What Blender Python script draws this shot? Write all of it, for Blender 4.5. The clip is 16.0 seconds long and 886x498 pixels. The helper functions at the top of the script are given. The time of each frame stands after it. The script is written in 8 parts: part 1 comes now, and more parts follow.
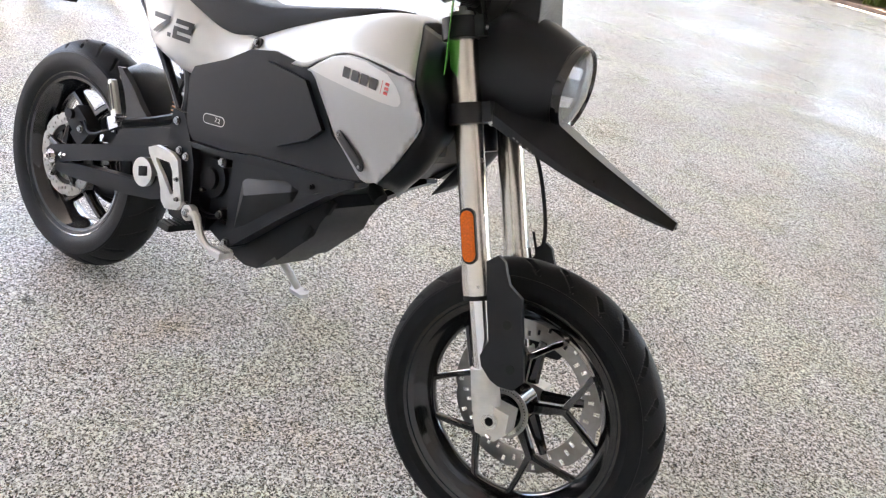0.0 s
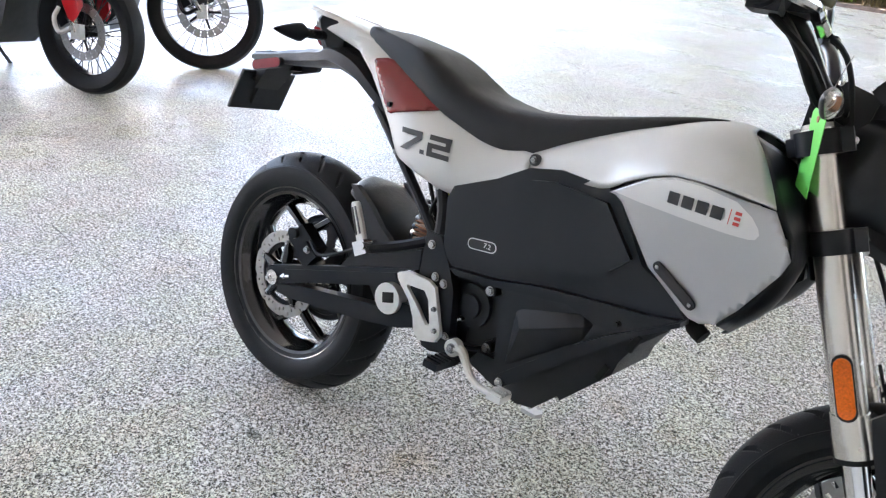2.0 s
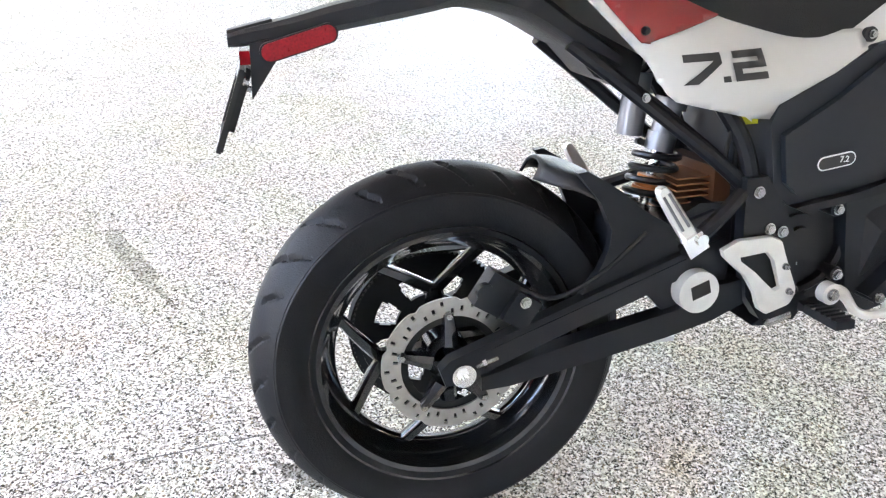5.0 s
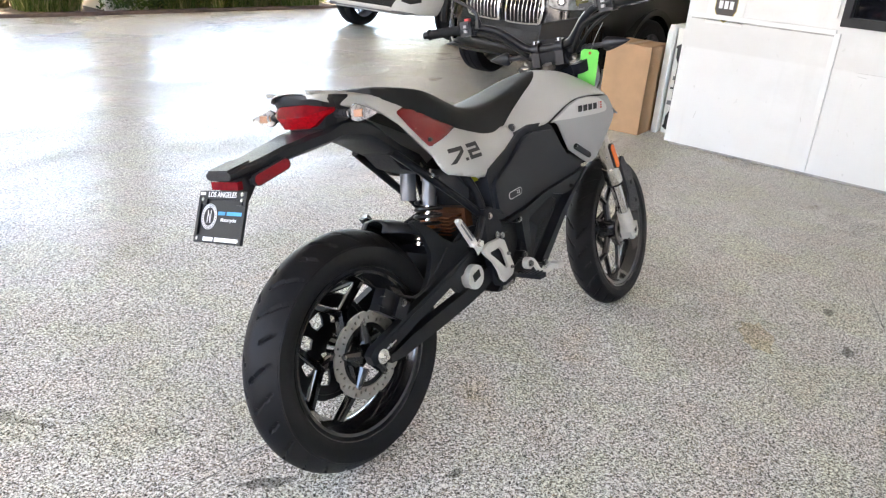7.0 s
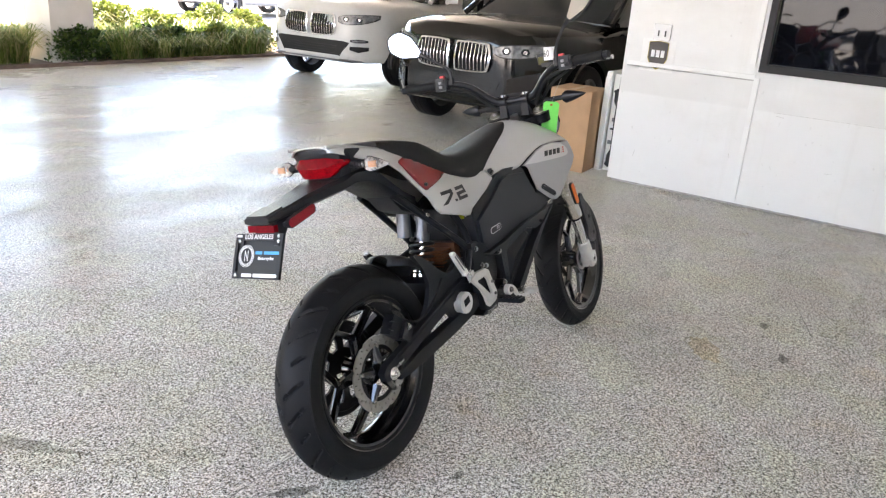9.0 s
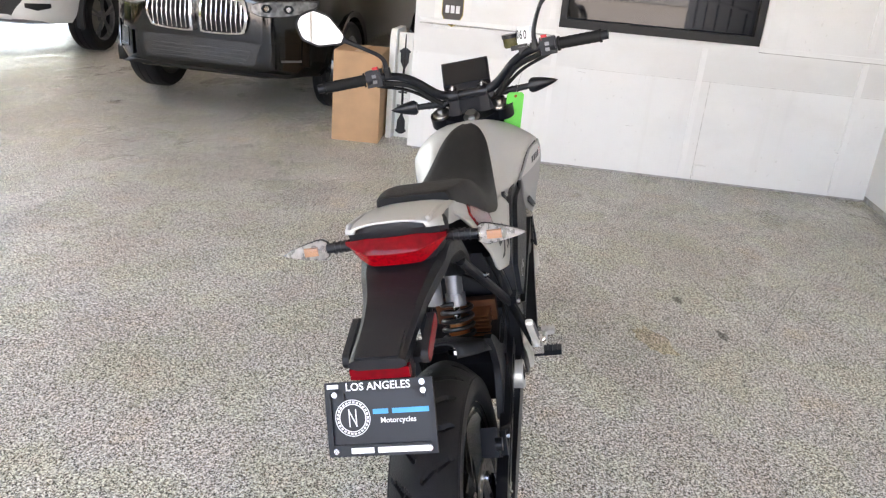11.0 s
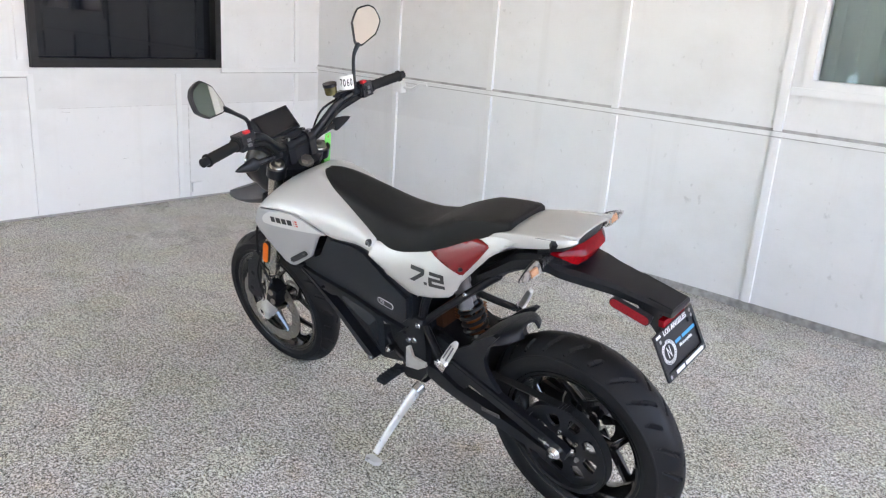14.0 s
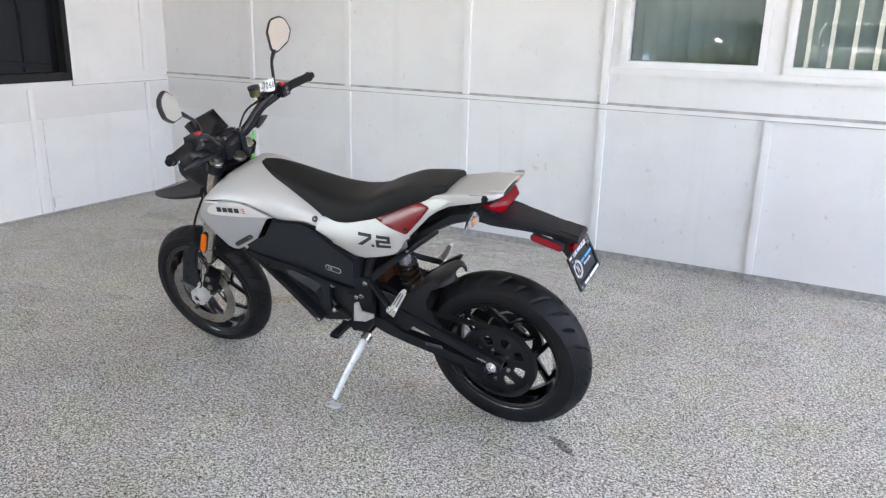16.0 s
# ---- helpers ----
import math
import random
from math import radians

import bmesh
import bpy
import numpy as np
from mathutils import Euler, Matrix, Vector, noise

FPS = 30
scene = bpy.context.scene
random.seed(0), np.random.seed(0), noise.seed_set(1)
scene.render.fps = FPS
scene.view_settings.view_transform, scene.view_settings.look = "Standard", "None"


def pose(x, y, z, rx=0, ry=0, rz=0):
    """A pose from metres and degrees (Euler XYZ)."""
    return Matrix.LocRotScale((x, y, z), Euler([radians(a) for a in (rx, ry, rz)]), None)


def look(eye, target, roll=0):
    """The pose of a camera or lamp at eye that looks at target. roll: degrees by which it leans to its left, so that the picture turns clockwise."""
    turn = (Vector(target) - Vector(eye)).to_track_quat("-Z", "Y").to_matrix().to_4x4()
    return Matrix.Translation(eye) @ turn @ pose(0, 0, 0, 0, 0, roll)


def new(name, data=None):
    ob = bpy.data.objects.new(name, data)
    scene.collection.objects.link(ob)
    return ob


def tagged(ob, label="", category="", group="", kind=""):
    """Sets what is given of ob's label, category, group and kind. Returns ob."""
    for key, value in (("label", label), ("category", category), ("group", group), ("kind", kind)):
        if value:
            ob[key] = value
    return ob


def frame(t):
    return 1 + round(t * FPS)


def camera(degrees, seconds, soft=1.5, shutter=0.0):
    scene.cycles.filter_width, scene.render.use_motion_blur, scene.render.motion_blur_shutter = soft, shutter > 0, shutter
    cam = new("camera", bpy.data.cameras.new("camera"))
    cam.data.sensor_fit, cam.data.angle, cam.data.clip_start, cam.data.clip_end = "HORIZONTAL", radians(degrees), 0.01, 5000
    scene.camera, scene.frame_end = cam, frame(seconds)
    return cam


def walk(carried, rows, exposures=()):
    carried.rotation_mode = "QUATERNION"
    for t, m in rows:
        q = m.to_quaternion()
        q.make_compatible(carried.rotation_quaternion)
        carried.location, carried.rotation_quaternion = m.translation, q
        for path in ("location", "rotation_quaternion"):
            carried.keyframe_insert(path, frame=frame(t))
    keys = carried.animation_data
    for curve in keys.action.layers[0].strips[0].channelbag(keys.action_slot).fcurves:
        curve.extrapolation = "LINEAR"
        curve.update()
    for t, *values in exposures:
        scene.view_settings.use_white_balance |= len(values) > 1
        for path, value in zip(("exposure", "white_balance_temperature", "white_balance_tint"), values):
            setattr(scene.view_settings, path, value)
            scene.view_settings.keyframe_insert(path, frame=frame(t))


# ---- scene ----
cam = camera(60.0, 16.0, soft=1.25)
EXPOSURES = [(0, 4.56, 7500, 19), (1, 4.31, 6900, 15), (3.2, 4.72, 6930, 15), (5.3, 5.08, 7150, 16), (6.2, 4.77, 7150, 16), (7.2, 4.42, 7470, 16), (8, 4.25, 7430, 16), (12, 4.38, 7600, 18), (14, 4.27, 7080, 17.5), (16, 4.19, 6950, 17)]
PATH = [
    (0, (1.88, -1.089, 1.262), (0.958, 0.392, 0.284), 9.0),
    (0.5, (1.88, -1.168, 1.318), (0.81, 0.288, 0.46), 6.7),
    (1, (1.851, -1.214, 1.328), (0.708, 0.21, 0.51), 6.2),
    (1.5, (1.663, -1.204, 1.294), (0.503, 0.197, 0.461), 5.2),
    (2, (1.385, -1.156, 1.281), (0.271, 0.243, 0.387), 3.4),
    (2.5, (1.091, -1.159, 1.258), (0.098, 0.286, 0.295), 2.7),
    (3, (0.797, -1.159, 1.234), (-0.018, 0.353, 0.208), 2.7),
    (3.2, (0.675, -1.138, 1.203), (-0.085, 0.384, 0.152), 2.2),
    (5.3, (-0.382, -0.942, 1.134), (0.31, 0.592, 0.053), 2.4),
    (5.5, (-0.458, -0.961, 1.16), (0.404, 0.503, 0.105), 2.6),
    (6, (-0.714, -1.006, 1.291), (0.522, 0.248, 0.343), 4.4),
    (6.5, (-0.957, -1.147, 1.3), (0.437, 0.029, 0.478), 4.5),
    (7, (-1.235, -1.21, 1.324), (0.231, -0.089, 0.555), 4.7),
    (7.5, (-1.456, -1.282, 1.357), (0.072, -0.209, 0.64), 5.9),
    (8, (-1.597, -1.402, 1.393), (-0.05, -0.32, 0.733), 5.3),
    (8.2, (-1.632, -1.424, 1.402), (-0.084, -0.333, 0.76), 5.1),
    (10.3, (-1.346, -0.539, 1.396), (0.409, 0.091, 0.674), 4.2),
    (10.5, (-1.321, -0.414, 1.389), (0.468, 0.118, 0.671), 4.6),
    (11, (-1.289, -0.073, 1.393), (0.558, 0.156, 0.66), 5.1),
    (11.5, (-1.158, 0.257, 1.35), (0.697, 0.127, 0.613), 5.4),
    (12, (-1.136, 0.59, 1.353), (0.677, 0.103, 0.663), 5.7),
    (12.5, (-1.146, 0.917, 1.371), (0.553, 0.094, 0.71), 5.5),
    (13, (-1.064, 1.194, 1.375), (0.502, 0.119, 0.748), 4.7),
    (13.5, (-1.029, 1.483, 1.381), (0.389, 0.199, 0.797), 5.1),
    (14, (-0.991, 1.743, 1.393), (0.292, 0.319, 0.822), 3.9),
    (14.5, (-0.888, 1.944, 1.398), (0.275, 0.413, 0.846), 2.8),
    (15, (-0.896, 2.202, 1.41), (0.163, 0.594, 0.87), 2.6),
    (15.5, (-0.968, 2.369, 1.411), (-0.013, 0.7, 0.861), 2.0),
    (16, (-0.994, 2.358, 1.414), (-0.086, 0.668, 0.85), 1.4),
]
walk(cam, [(t, look(eye, target, roll)) for t, eye, target, roll in PATH], EXPOSURES)

# ---- light ----
world = bpy.data.worlds.new("sky")
scene.world = world
world.use_nodes = True
wn = world.node_tree
sky = wn.nodes.new("ShaderNodeTexSky")
sky.sky_type = "NISHITA"
sky.sun_disc = False
sky.sun_elevation = radians(64)
sky.sun_rotation = radians(200)
wn.nodes["Background"].inputs["Strength"].default_value = 0.13
wn.links.new(sky.outputs["Color"], wn.nodes["Background"].inputs["Color"])

sun = new("sun", bpy.data.lights.new("sun", "SUN"))
sun.data.energy = 4.2
sun.data.angle = radians(0.5)
sun.data.color = (1.0, 0.95, 0.87)
sun.matrix_world = look((4, 9, 20), (0, 0, 0))


# ---- materials ----
def nodes_of(name):
    m = bpy.data.materials.new(name)
    m.use_nodes = True
    nt = m.node_tree
    return m, nt, nt.nodes["Principled BSDF"]


def mat(name, base, rough=0.5, metal=0.0, vary=0.12, scale=18.0, bump=0.0, bump_scale=250.0, spec=0.5, coat=0.0, stain=0.0, emit=0.0, rough_vary=0.08):
    """A surface with blotches at one scale, grain at another and fine relief."""
    m, nt, b = nodes_of(name)
    tc = nt.nodes.new("ShaderNodeTexCoord")
    n1 = nt.nodes.new("ShaderNodeTexNoise")
    n1.inputs["Scale"].default_value = scale
    n1.inputs["Detail"].default_value = 6
    n2 = nt.nodes.new("ShaderNodeTexNoise")
    n2.inputs["Scale"].default_value = bump_scale
    n2.inputs["Detail"].default_value = 3
    for n in (n1, n2):
        nt.links.new(tc.outputs["Object"], n.inputs["Vector"])
    ramp = nt.nodes.new("ShaderNodeValToRGB")
    lo = tuple(max(0, c * (1 - vary - stain)) for c in base)
    hi = tuple(min(1, c * (1 + vary)) for c in base)
    ramp.color_ramp.elements[0].position, ramp.color_ramp.elements[1].position = 0.3, 0.7
    ramp.color_ramp.elements[0].color, ramp.color_ramp.elements[1].color = (*lo, 1), (*hi, 1)
    nt.links.new(n1.outputs["Fac"], ramp.inputs["Fac"])
    nt.links.new(ramp.outputs["Color"], b.inputs["Base Color"])
    mr = nt.nodes.new("ShaderNodeMapRange")
    mr.inputs["To Min"].default_value, mr.inputs["To Max"].default_value = max(0.02, rough - rough_vary), min(1, rough + rough_vary)
    nt.links.new(n1.outputs["Fac"], mr.inputs["Value"])
    nt.links.new(mr.outputs["Result"], b.inputs["Roughness"])
    b.inputs["Metallic"].default_value = metal
    b.inputs["Coat Weight"].default_value = coat
    b.inputs["Specular IOR Level"].default_value = spec
    b.inputs["Coat Roughness"].default_value = 0.06
    if bump:
        bp = nt.nodes.new("ShaderNodeBump")
        bp.inputs["Strength"].default_value = bump
        bp.inputs["Distance"].default_value = 0.002
        nt.links.new(n2.outputs["Fac"], bp.inputs["Height"])
        nt.links.new(bp.outputs["Normal"], b.inputs["Normal"])
    if emit:
        b.inputs["Emission Color"].default_value = (*base, 1)
        b.inputs["Emission Strength"].default_value = emit
    return m


def glass_mat(name, color, rough=0.03, ior=1.45):
    m, nt, b = nodes_of(name)
    b.inputs["Base Color"].default_value = (*color, 1)
    b.inputs["Roughness"].default_value = rough
    b.inputs["Transmission Weight"].default_value = 1.0
    b.inputs["IOR"].default_value = ior
    return m


def floor_mat(name="flake_epoxy", tint=(1.0, 1.0, 1.0)):
    """Clear-coated concrete broadcast with grey, beige, white and black flakes."""
    m, nt, b = nodes_of(name)
    tc = nt.nodes.new("ShaderNodeTexCoord")
    vo = nt.nodes.new("ShaderNodeTexVoronoi")
    vo.inputs["Scale"].default_value = 305
    vo.inputs["Randomness"].default_value = 1.0
    wob = nt.nodes.new("ShaderNodeTexNoise")
    wob.inputs["Scale"].default_value = 160
    add = nt.nodes.new("ShaderNodeMix")
    add.data_type = "VECTOR"
    add.inputs[0].default_value = 0.006
    nt.links.new(tc.outputs["Object"], wob.inputs["Vector"])
    nt.links.new(tc.outputs["Object"], add.inputs[4])
    nt.links.new(wob.outputs["Color"], add.inputs[5])
    nt.links.new(add.outputs[1], vo.inputs["Vector"])
    sep = nt.nodes.new("ShaderNodeSeparateColor")
    nt.links.new(vo.outputs["Color"], sep.inputs["Color"])
    ramp = nt.nodes.new("ShaderNodeValToRGB")
    ramp.color_ramp.interpolation = "CONSTANT"
    stops = [(0.0, (0.06, 0.057, 0.052)), (0.13, (0.22, 0.20, 0.175)), (0.28, (0.55, 0.52, 0.46)), (0.40, (0.86, 0.83, 0.75)), (0.54, (1.0, 0.985, 0.94)), (0.96, (0.36, 0.29, 0.20))]
    els = ramp.color_ramp.elements
    els[0].position, els[0].color = stops[0][0], (*stops[0][1], 1)
    els[1].position, els[1].color = stops[1][0], (*stops[1][1], 1)
    for p, c in stops[2:]:
        e = els.new(p)
        e.color = (*c, 1)
    nt.links.new(sep.outputs["Red"], ramp.inputs["Fac"])
    # soft dirt over metres and tyre-dust patches
    big = nt.nodes.new("ShaderNodeTexNoise")
    big.inputs["Scale"].default_value = 1.3
    big.inputs["Detail"].default_value = 8
    big.inputs["Roughness"].default_value = 0.65
    nt.links.new(tc.outputs["Object"], big.inputs["Vector"])
    dr = nt.nodes.new("ShaderNodeValToRGB")
    dr.color_ramp.elements[0].position, dr.color_ramp.elements[1].position = 0.3, 0.62
    dr.color_ramp.elements[0].color, dr.color_ramp.elements[1].color = (0.80, 0.78, 0.76, 1), (1, 1, 1, 1)
    nt.links.new(big.outputs["Fac"], dr.inputs["Fac"])
    mul = nt.nodes.new("ShaderNodeMix")
    mul.data_type, mul.blend_type = "RGBA", "MULTIPLY"
    mul.inputs[0].default_value = 1.0
    nt.links.new(ramp.outputs["Color"], mul.inputs[6])
    nt.links.new(dr.outputs["Color"], mul.inputs[7])
    # flakes lie thicker and thinner over a few centimetres
    clump = nt.nodes.new("ShaderNodeTexNoise")
    clump.inputs["Scale"].default_value = 105
    clump.inputs["Detail"].default_value = 2
    nt.links.new(tc.outputs["Object"], clump.inputs["Vector"])
    cr = nt.nodes.new("ShaderNodeValToRGB")
    cr.color_ramp.elements[0].position, cr.color_ramp.elements[1].position = 0.39, 0.56
    cr.color_ramp.elements[0].color, cr.color_ramp.elements[1].color = (0.52, 0.51, 0.49, 1), (1, 1, 1, 1)
    nt.links.new(clump.outputs["Fac"], cr.inputs["Fac"])
    mul2 = nt.nodes.new("ShaderNodeMix")
    mul2.data_type, mul2.blend_type = "RGBA", "MULTIPLY"
    mul2.inputs[0].default_value = 1.0
    nt.links.new(mul.outputs[2], mul2.inputs[6])
    nt.links.new(cr.outputs["Color"], mul2.inputs[7])
    # faint tan, green and pink casts over a hand's width to a metre
    hue = nt.nodes.new("ShaderNodeTexNoise")
    hue.inputs["Scale"].default_value = 3.1
    hue.inputs["Detail"].default_value = 5
    hue.inputs["Roughness"].default_value = 0.6
    nt.links.new(tc.outputs["Object"], hue.inputs["Vector"])
    hr = nt.nodes.new("ShaderNodeValToRGB")
    cast = [(0.30, (1.0, 0.95, 0.88)), (0.42, (0.97, 1.0, 0.91)), (0.52, (1.0, 1.0, 1.0)), (0.62, (1.0, 0.965, 0.96)), (0.72, (0.98, 0.91, 0.80))]
    he = hr.color_ramp.elements
    he[0].position, he[0].color = cast[0][0], (*cast[0][1], 1)
    he[1].position, he[1].color = cast[-1][0], (*cast[-1][1], 1)
    for p, c in cast[1:-1]:
        e = he.new(p)
        e.color = (*c, 1)
    nt.links.new(hue.outputs["Fac"], hr.inputs["Fac"])
    mul3 = nt.nodes.new("ShaderNodeMix")
    mul3.data_type, mul3.blend_type = "RGBA", "MULTIPLY"
    mul3.inputs[0].default_value = 1.0
    nt.links.new(mul2.outputs[2], mul3.inputs[6])
    nt.links.new(hr.outputs["Color"], mul3.inputs[7])
    mul4 = nt.nodes.new("ShaderNodeMix")
    mul4.data_type, mul4.blend_type = "RGBA", "MULTIPLY"
    mul4.inputs[0].default_value = 1.0
    mul4.inputs[7].default_value = (*tint, 1)
    nt.links.new(mul3.outputs[2], mul4.inputs[6])
    nt.links.new(mul4.outputs[2], b.inputs["Base Color"])
    mr = nt.nodes.new("ShaderNodeMapRange")
    mr.inputs["To Min"].default_value, mr.inputs["To Max"].default_value = 0.36, 0.20
    nt.links.new(big.outputs["Fac"], mr.inputs["Value"])
    nt.links.new(mr.outputs["Result"], b.inputs["Roughness"])
    wav = nt.nodes.new("ShaderNodeTexNoise")
    wav.inputs["Scale"].default_value = 45
    wav.inputs["Detail"].default_value = 4
    nt.links.new(tc.outputs["Object"], wav.inputs["Vector"])
    bp = nt.nodes.new("ShaderNodeBump")
    bp.inputs["Strength"].default_value = 0.25
    bp.inputs["Distance"].default_value = 0.0015
    nt.links.new(wav.outputs["Fac"], bp.inputs["Height"])
    nt.links.new(bp.outputs["Normal"], b.inputs["Normal"])
    # the clear coat is worn dull in ragged patches
    mp = nt.nodes.new("ShaderNodeMapping")
    mp.inputs["Scale"].default_value = (0.9, 1.5, 1)
    mp.inputs["Rotation"].default_value = (0, 0, 0.5)
    worn = nt.nodes.new("ShaderNodeTexNoise")
    worn.inputs["Scale"].default_value = 1.1
    worn.inputs["Detail"].default_value = 9
    worn.inputs["Roughness"].default_value = 0.62
    nt.links.new(tc.outputs["Object"], mp.inputs["Vector"])
    nt.links.new(mp.outputs["Vector"], worn.inputs["Vector"])
    sp = nt.nodes.new("ShaderNodeMapRange")
    sp.inputs["From Min"].default_value, sp.inputs["From Max"].default_value = 0.42, 0.58
    sp.inputs["To Min"].default_value, sp.inputs["To Max"].default_value = 0.03, 0.10
    nt.links.new(worn.outputs["Fac"], sp.inputs["Value"])
    nt.links.new(sp.outputs["Result"], b.inputs["Specular IOR Level"])
    rg = nt.nodes.new("ShaderNodeMapRange")
    rg.inputs["From Min"].default_value, rg.inputs["From Max"].default_value = 0.42, 0.58
    rg.inputs["To Min"].default_value, rg.inputs["To Max"].default_value = 0.07, -0.02
    nt.links.new(worn.outputs["Fac"], rg.inputs["Value"])
    addr = nt.nodes.new("ShaderNodeMath")
    addr.operation = "ADD"
    nt.links.new(mr.outputs["Result"], addr.inputs[0])
    nt.links.new(rg.outputs["Result"], addr.inputs[1])
    nt.links.new(addr.outputs["Value"], b.inputs["Roughness"])
    return m


M_FLOOR = floor_mat()
M_JOINT = mat("joint_filler", (0.10, 0.095, 0.09), 0.8, bump=0.3)
def wall_mat(name, base):
    """White paint with hand dirt, rubbed patches, faint vertical runs and a dusty band under the rail."""
    m = mat(name, base, 0.5, vary=0.03, scale=2.2, bump=0.25, bump_scale=90)
    nt = m.node_tree
    b = nt.nodes["Principled BSDF"]
    paint = b.inputs["Base Color"].links[0].from_socket
    tc = nt.nodes.new("ShaderNodeTexCoord")

    def mask(size, lo, hi, detail, rough):
        mp = nt.nodes.new("ShaderNodeMapping")
        mp.inputs["Scale"].default_value = size
        nt.links.new(tc.outputs["Object"], mp.inputs["Vector"])
        n = nt.nodes.new("ShaderNodeTexNoise")
        n.inputs["Scale"].default_value = 1.0
        n.inputs["Detail"].default_value = detail
        n.inputs["Roughness"].default_value = rough
        nt.links.new(mp.outputs["Vector"], n.inputs["Vector"])
        r = nt.nodes.new("ShaderNodeMapRange")
        r.inputs["From Min"].default_value, r.inputs["From Max"].default_value = lo, hi
        nt.links.new(n.outputs["Fac"], r.inputs["Value"])
        return r.outputs["Result"]
    for size, lo, hi, detail, rough, k, tint in (((1.1, 1.1, 1.6), 0.50, 0.78, 9, 0.68, 0.55, (0.62, 0.61, 0.58, 1)), ((9.0, 9.0, 0.5), 0.58, 0.80, 5, 0.55, 0.30, (0.60, 0.59, 0.56, 1)), ((26.0, 26.0, 20.0), 0.68, 0.78, 3, 0.5, 0.45, (0.45, 0.44, 0.42, 1))):
        fac = nt.nodes.new("ShaderNodeMath")
        fac.operation = "MULTIPLY"
        fac.inputs[1].default_value = k
        nt.links.new(mask(size, lo, hi, detail, rough), fac.inputs[0])
        mx = nt.nodes.new("ShaderNodeMix")
        mx.data_type = "RGBA"
        mx.inputs[7].default_value = tint
        nt.links.new(fac.outputs[0], mx.inputs[0])
        nt.links.new(paint, mx.inputs[6])
        paint = mx.outputs[2]
    # dust on the old panels between the rail and the newer sheets, towards the corner
    sep = nt.nodes.new("ShaderNodeSeparateXYZ")
    nt.links.new(tc.outputs["Object"], sep.inputs["Vector"])
    fac = mask((1.6, 1.6, 2.2), 0.30, 0.62, 8, 0.6)
    for axis, lo, hi in (("Z", 0.690, 0.705), ("Z", 0.955, 0.86), ("X", 1.9, 3.9)):
        r = nt.nodes.new("ShaderNodeMapRange")
        r.inputs["From Min"].default_value, r.inputs["From Max"].default_value = lo, hi
        nt.links.new(sep.outputs[axis], r.inputs["Value"])
        mt = nt.nodes.new("ShaderNodeMath")
        mt.operation = "MULTIPLY"
        nt.links.new(fac, mt.inputs[0])
        nt.links.new(r.outputs["Result"], mt.inputs[1])
        fac = mt.outputs[0]
    mx = nt.nodes.new("ShaderNodeMix")
    mx.data_type = "RGBA"
    mx.inputs[7].default_value = (0.68, 0.675, 0.66, 1)
    nt.links.new(fac, mx.inputs[0])
    nt.links.new(paint, mx.inputs[6])
    nt.links.new(mx.outputs[2], b.inputs["Base Color"])
    return m


def leaf_mat(name, lo, mid, hi):
    """Leaves that differ one from the next, a little light passing through."""
    m, nt, b = nodes_of(name)
    geo = nt.nodes.new("ShaderNodeNewGeometry")
    ramp = nt.nodes.new("ShaderNodeValToRGB")
    ramp.color_ramp.elements[0].color, ramp.color_ramp.elements[1].color = (*lo, 1), (*hi, 1)
    e = ramp.color_ramp.elements.new(0.55)
    e.color = (*mid, 1)
    nt.links.new(geo.outputs["Random Per Island"], ramp.inputs["Fac"])
    nt.links.new(ramp.outputs["Color"], b.inputs["Base Color"])
    b.inputs["Roughness"].default_value = 0.45
    b.inputs["Specular IOR Level"].default_value = 0.35
    tr = nt.nodes.new("ShaderNodeBsdfTranslucent")
    nt.links.new(ramp.outputs["Color"], tr.inputs["Color"])
    mix = nt.nodes.new("ShaderNodeMixShader")
    mix.inputs["Fac"].default_value = 0.35
    nt.links.new(b.outputs["BSDF"], mix.inputs[1])
    nt.links.new(tr.outputs["BSDF"], mix.inputs[2])
    nt.links.new(mix.outputs["Shader"], nt.nodes["Material Output"].inputs["Surface"])
    return m


M_WALL = wall_mat("white_wall_paint", (0.76, 0.76, 0.75))
M_TRIM = mat("white_trim_paint", (0.775, 0.775, 0.765), 0.45, vary=0.03, scale=6, bump=0.15, bump_scale=120)
M_CEIL = mat("ceiling_plaster", (0.66, 0.63, 0.585), 0.8, vary=0.05, scale=3, bump=0.2)
M_WALLFOOT = mat("wall_foot_grey", (0.36, 0.35, 0.33), 0.8, vary=0.3, scale=30)
M_SCUFF = mat("scuff", (0.60, 0.59, 0.57), 0.7, vary=0.25, scale=40)
M_WINFRAME = mat("dark_bronze_frame", (0.012, 0.012, 0.013), 0.45, vary=0.2, spec=0.25)
M_DARKGLASS = mat("tinted_glass", (0.004, 0.005, 0.008), 0.03, vary=0.1, rough_vary=0.01, spec=0.32)
M_BLIND = mat("blind_slat", (0.20, 0.245, 0.215), 0.7, vary=0.10, scale=5)
# near-black: the dimness of the unlit office is put into the colour
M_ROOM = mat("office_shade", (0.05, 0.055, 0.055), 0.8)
M_PANE = glass_mat("window_glass", (0.86, 0.93, 0.90), 0.01)
M_ASPHALT = mat("asphalt", (0.16, 0.155, 0.15), 0.85, vary=0.25, scale=3, bump=0.6, bump_scale=160)
M_DRIVE = mat("sunlit_drive_concrete", (0.33, 0.315, 0.295), 0.8, vary=0.12, scale=1.5, bump=0.4, bump_scale=120)
M_KERB = mat("kerb_brick", (0.12, 0.085, 0.07), 0.85, vary=0.3, scale=14, bump=0.5)
M_SOIL = mat("soil", (0.10, 0.07, 0.05), 0.95, vary=0.4, scale=9, bump=0.8, bump_scale=60)
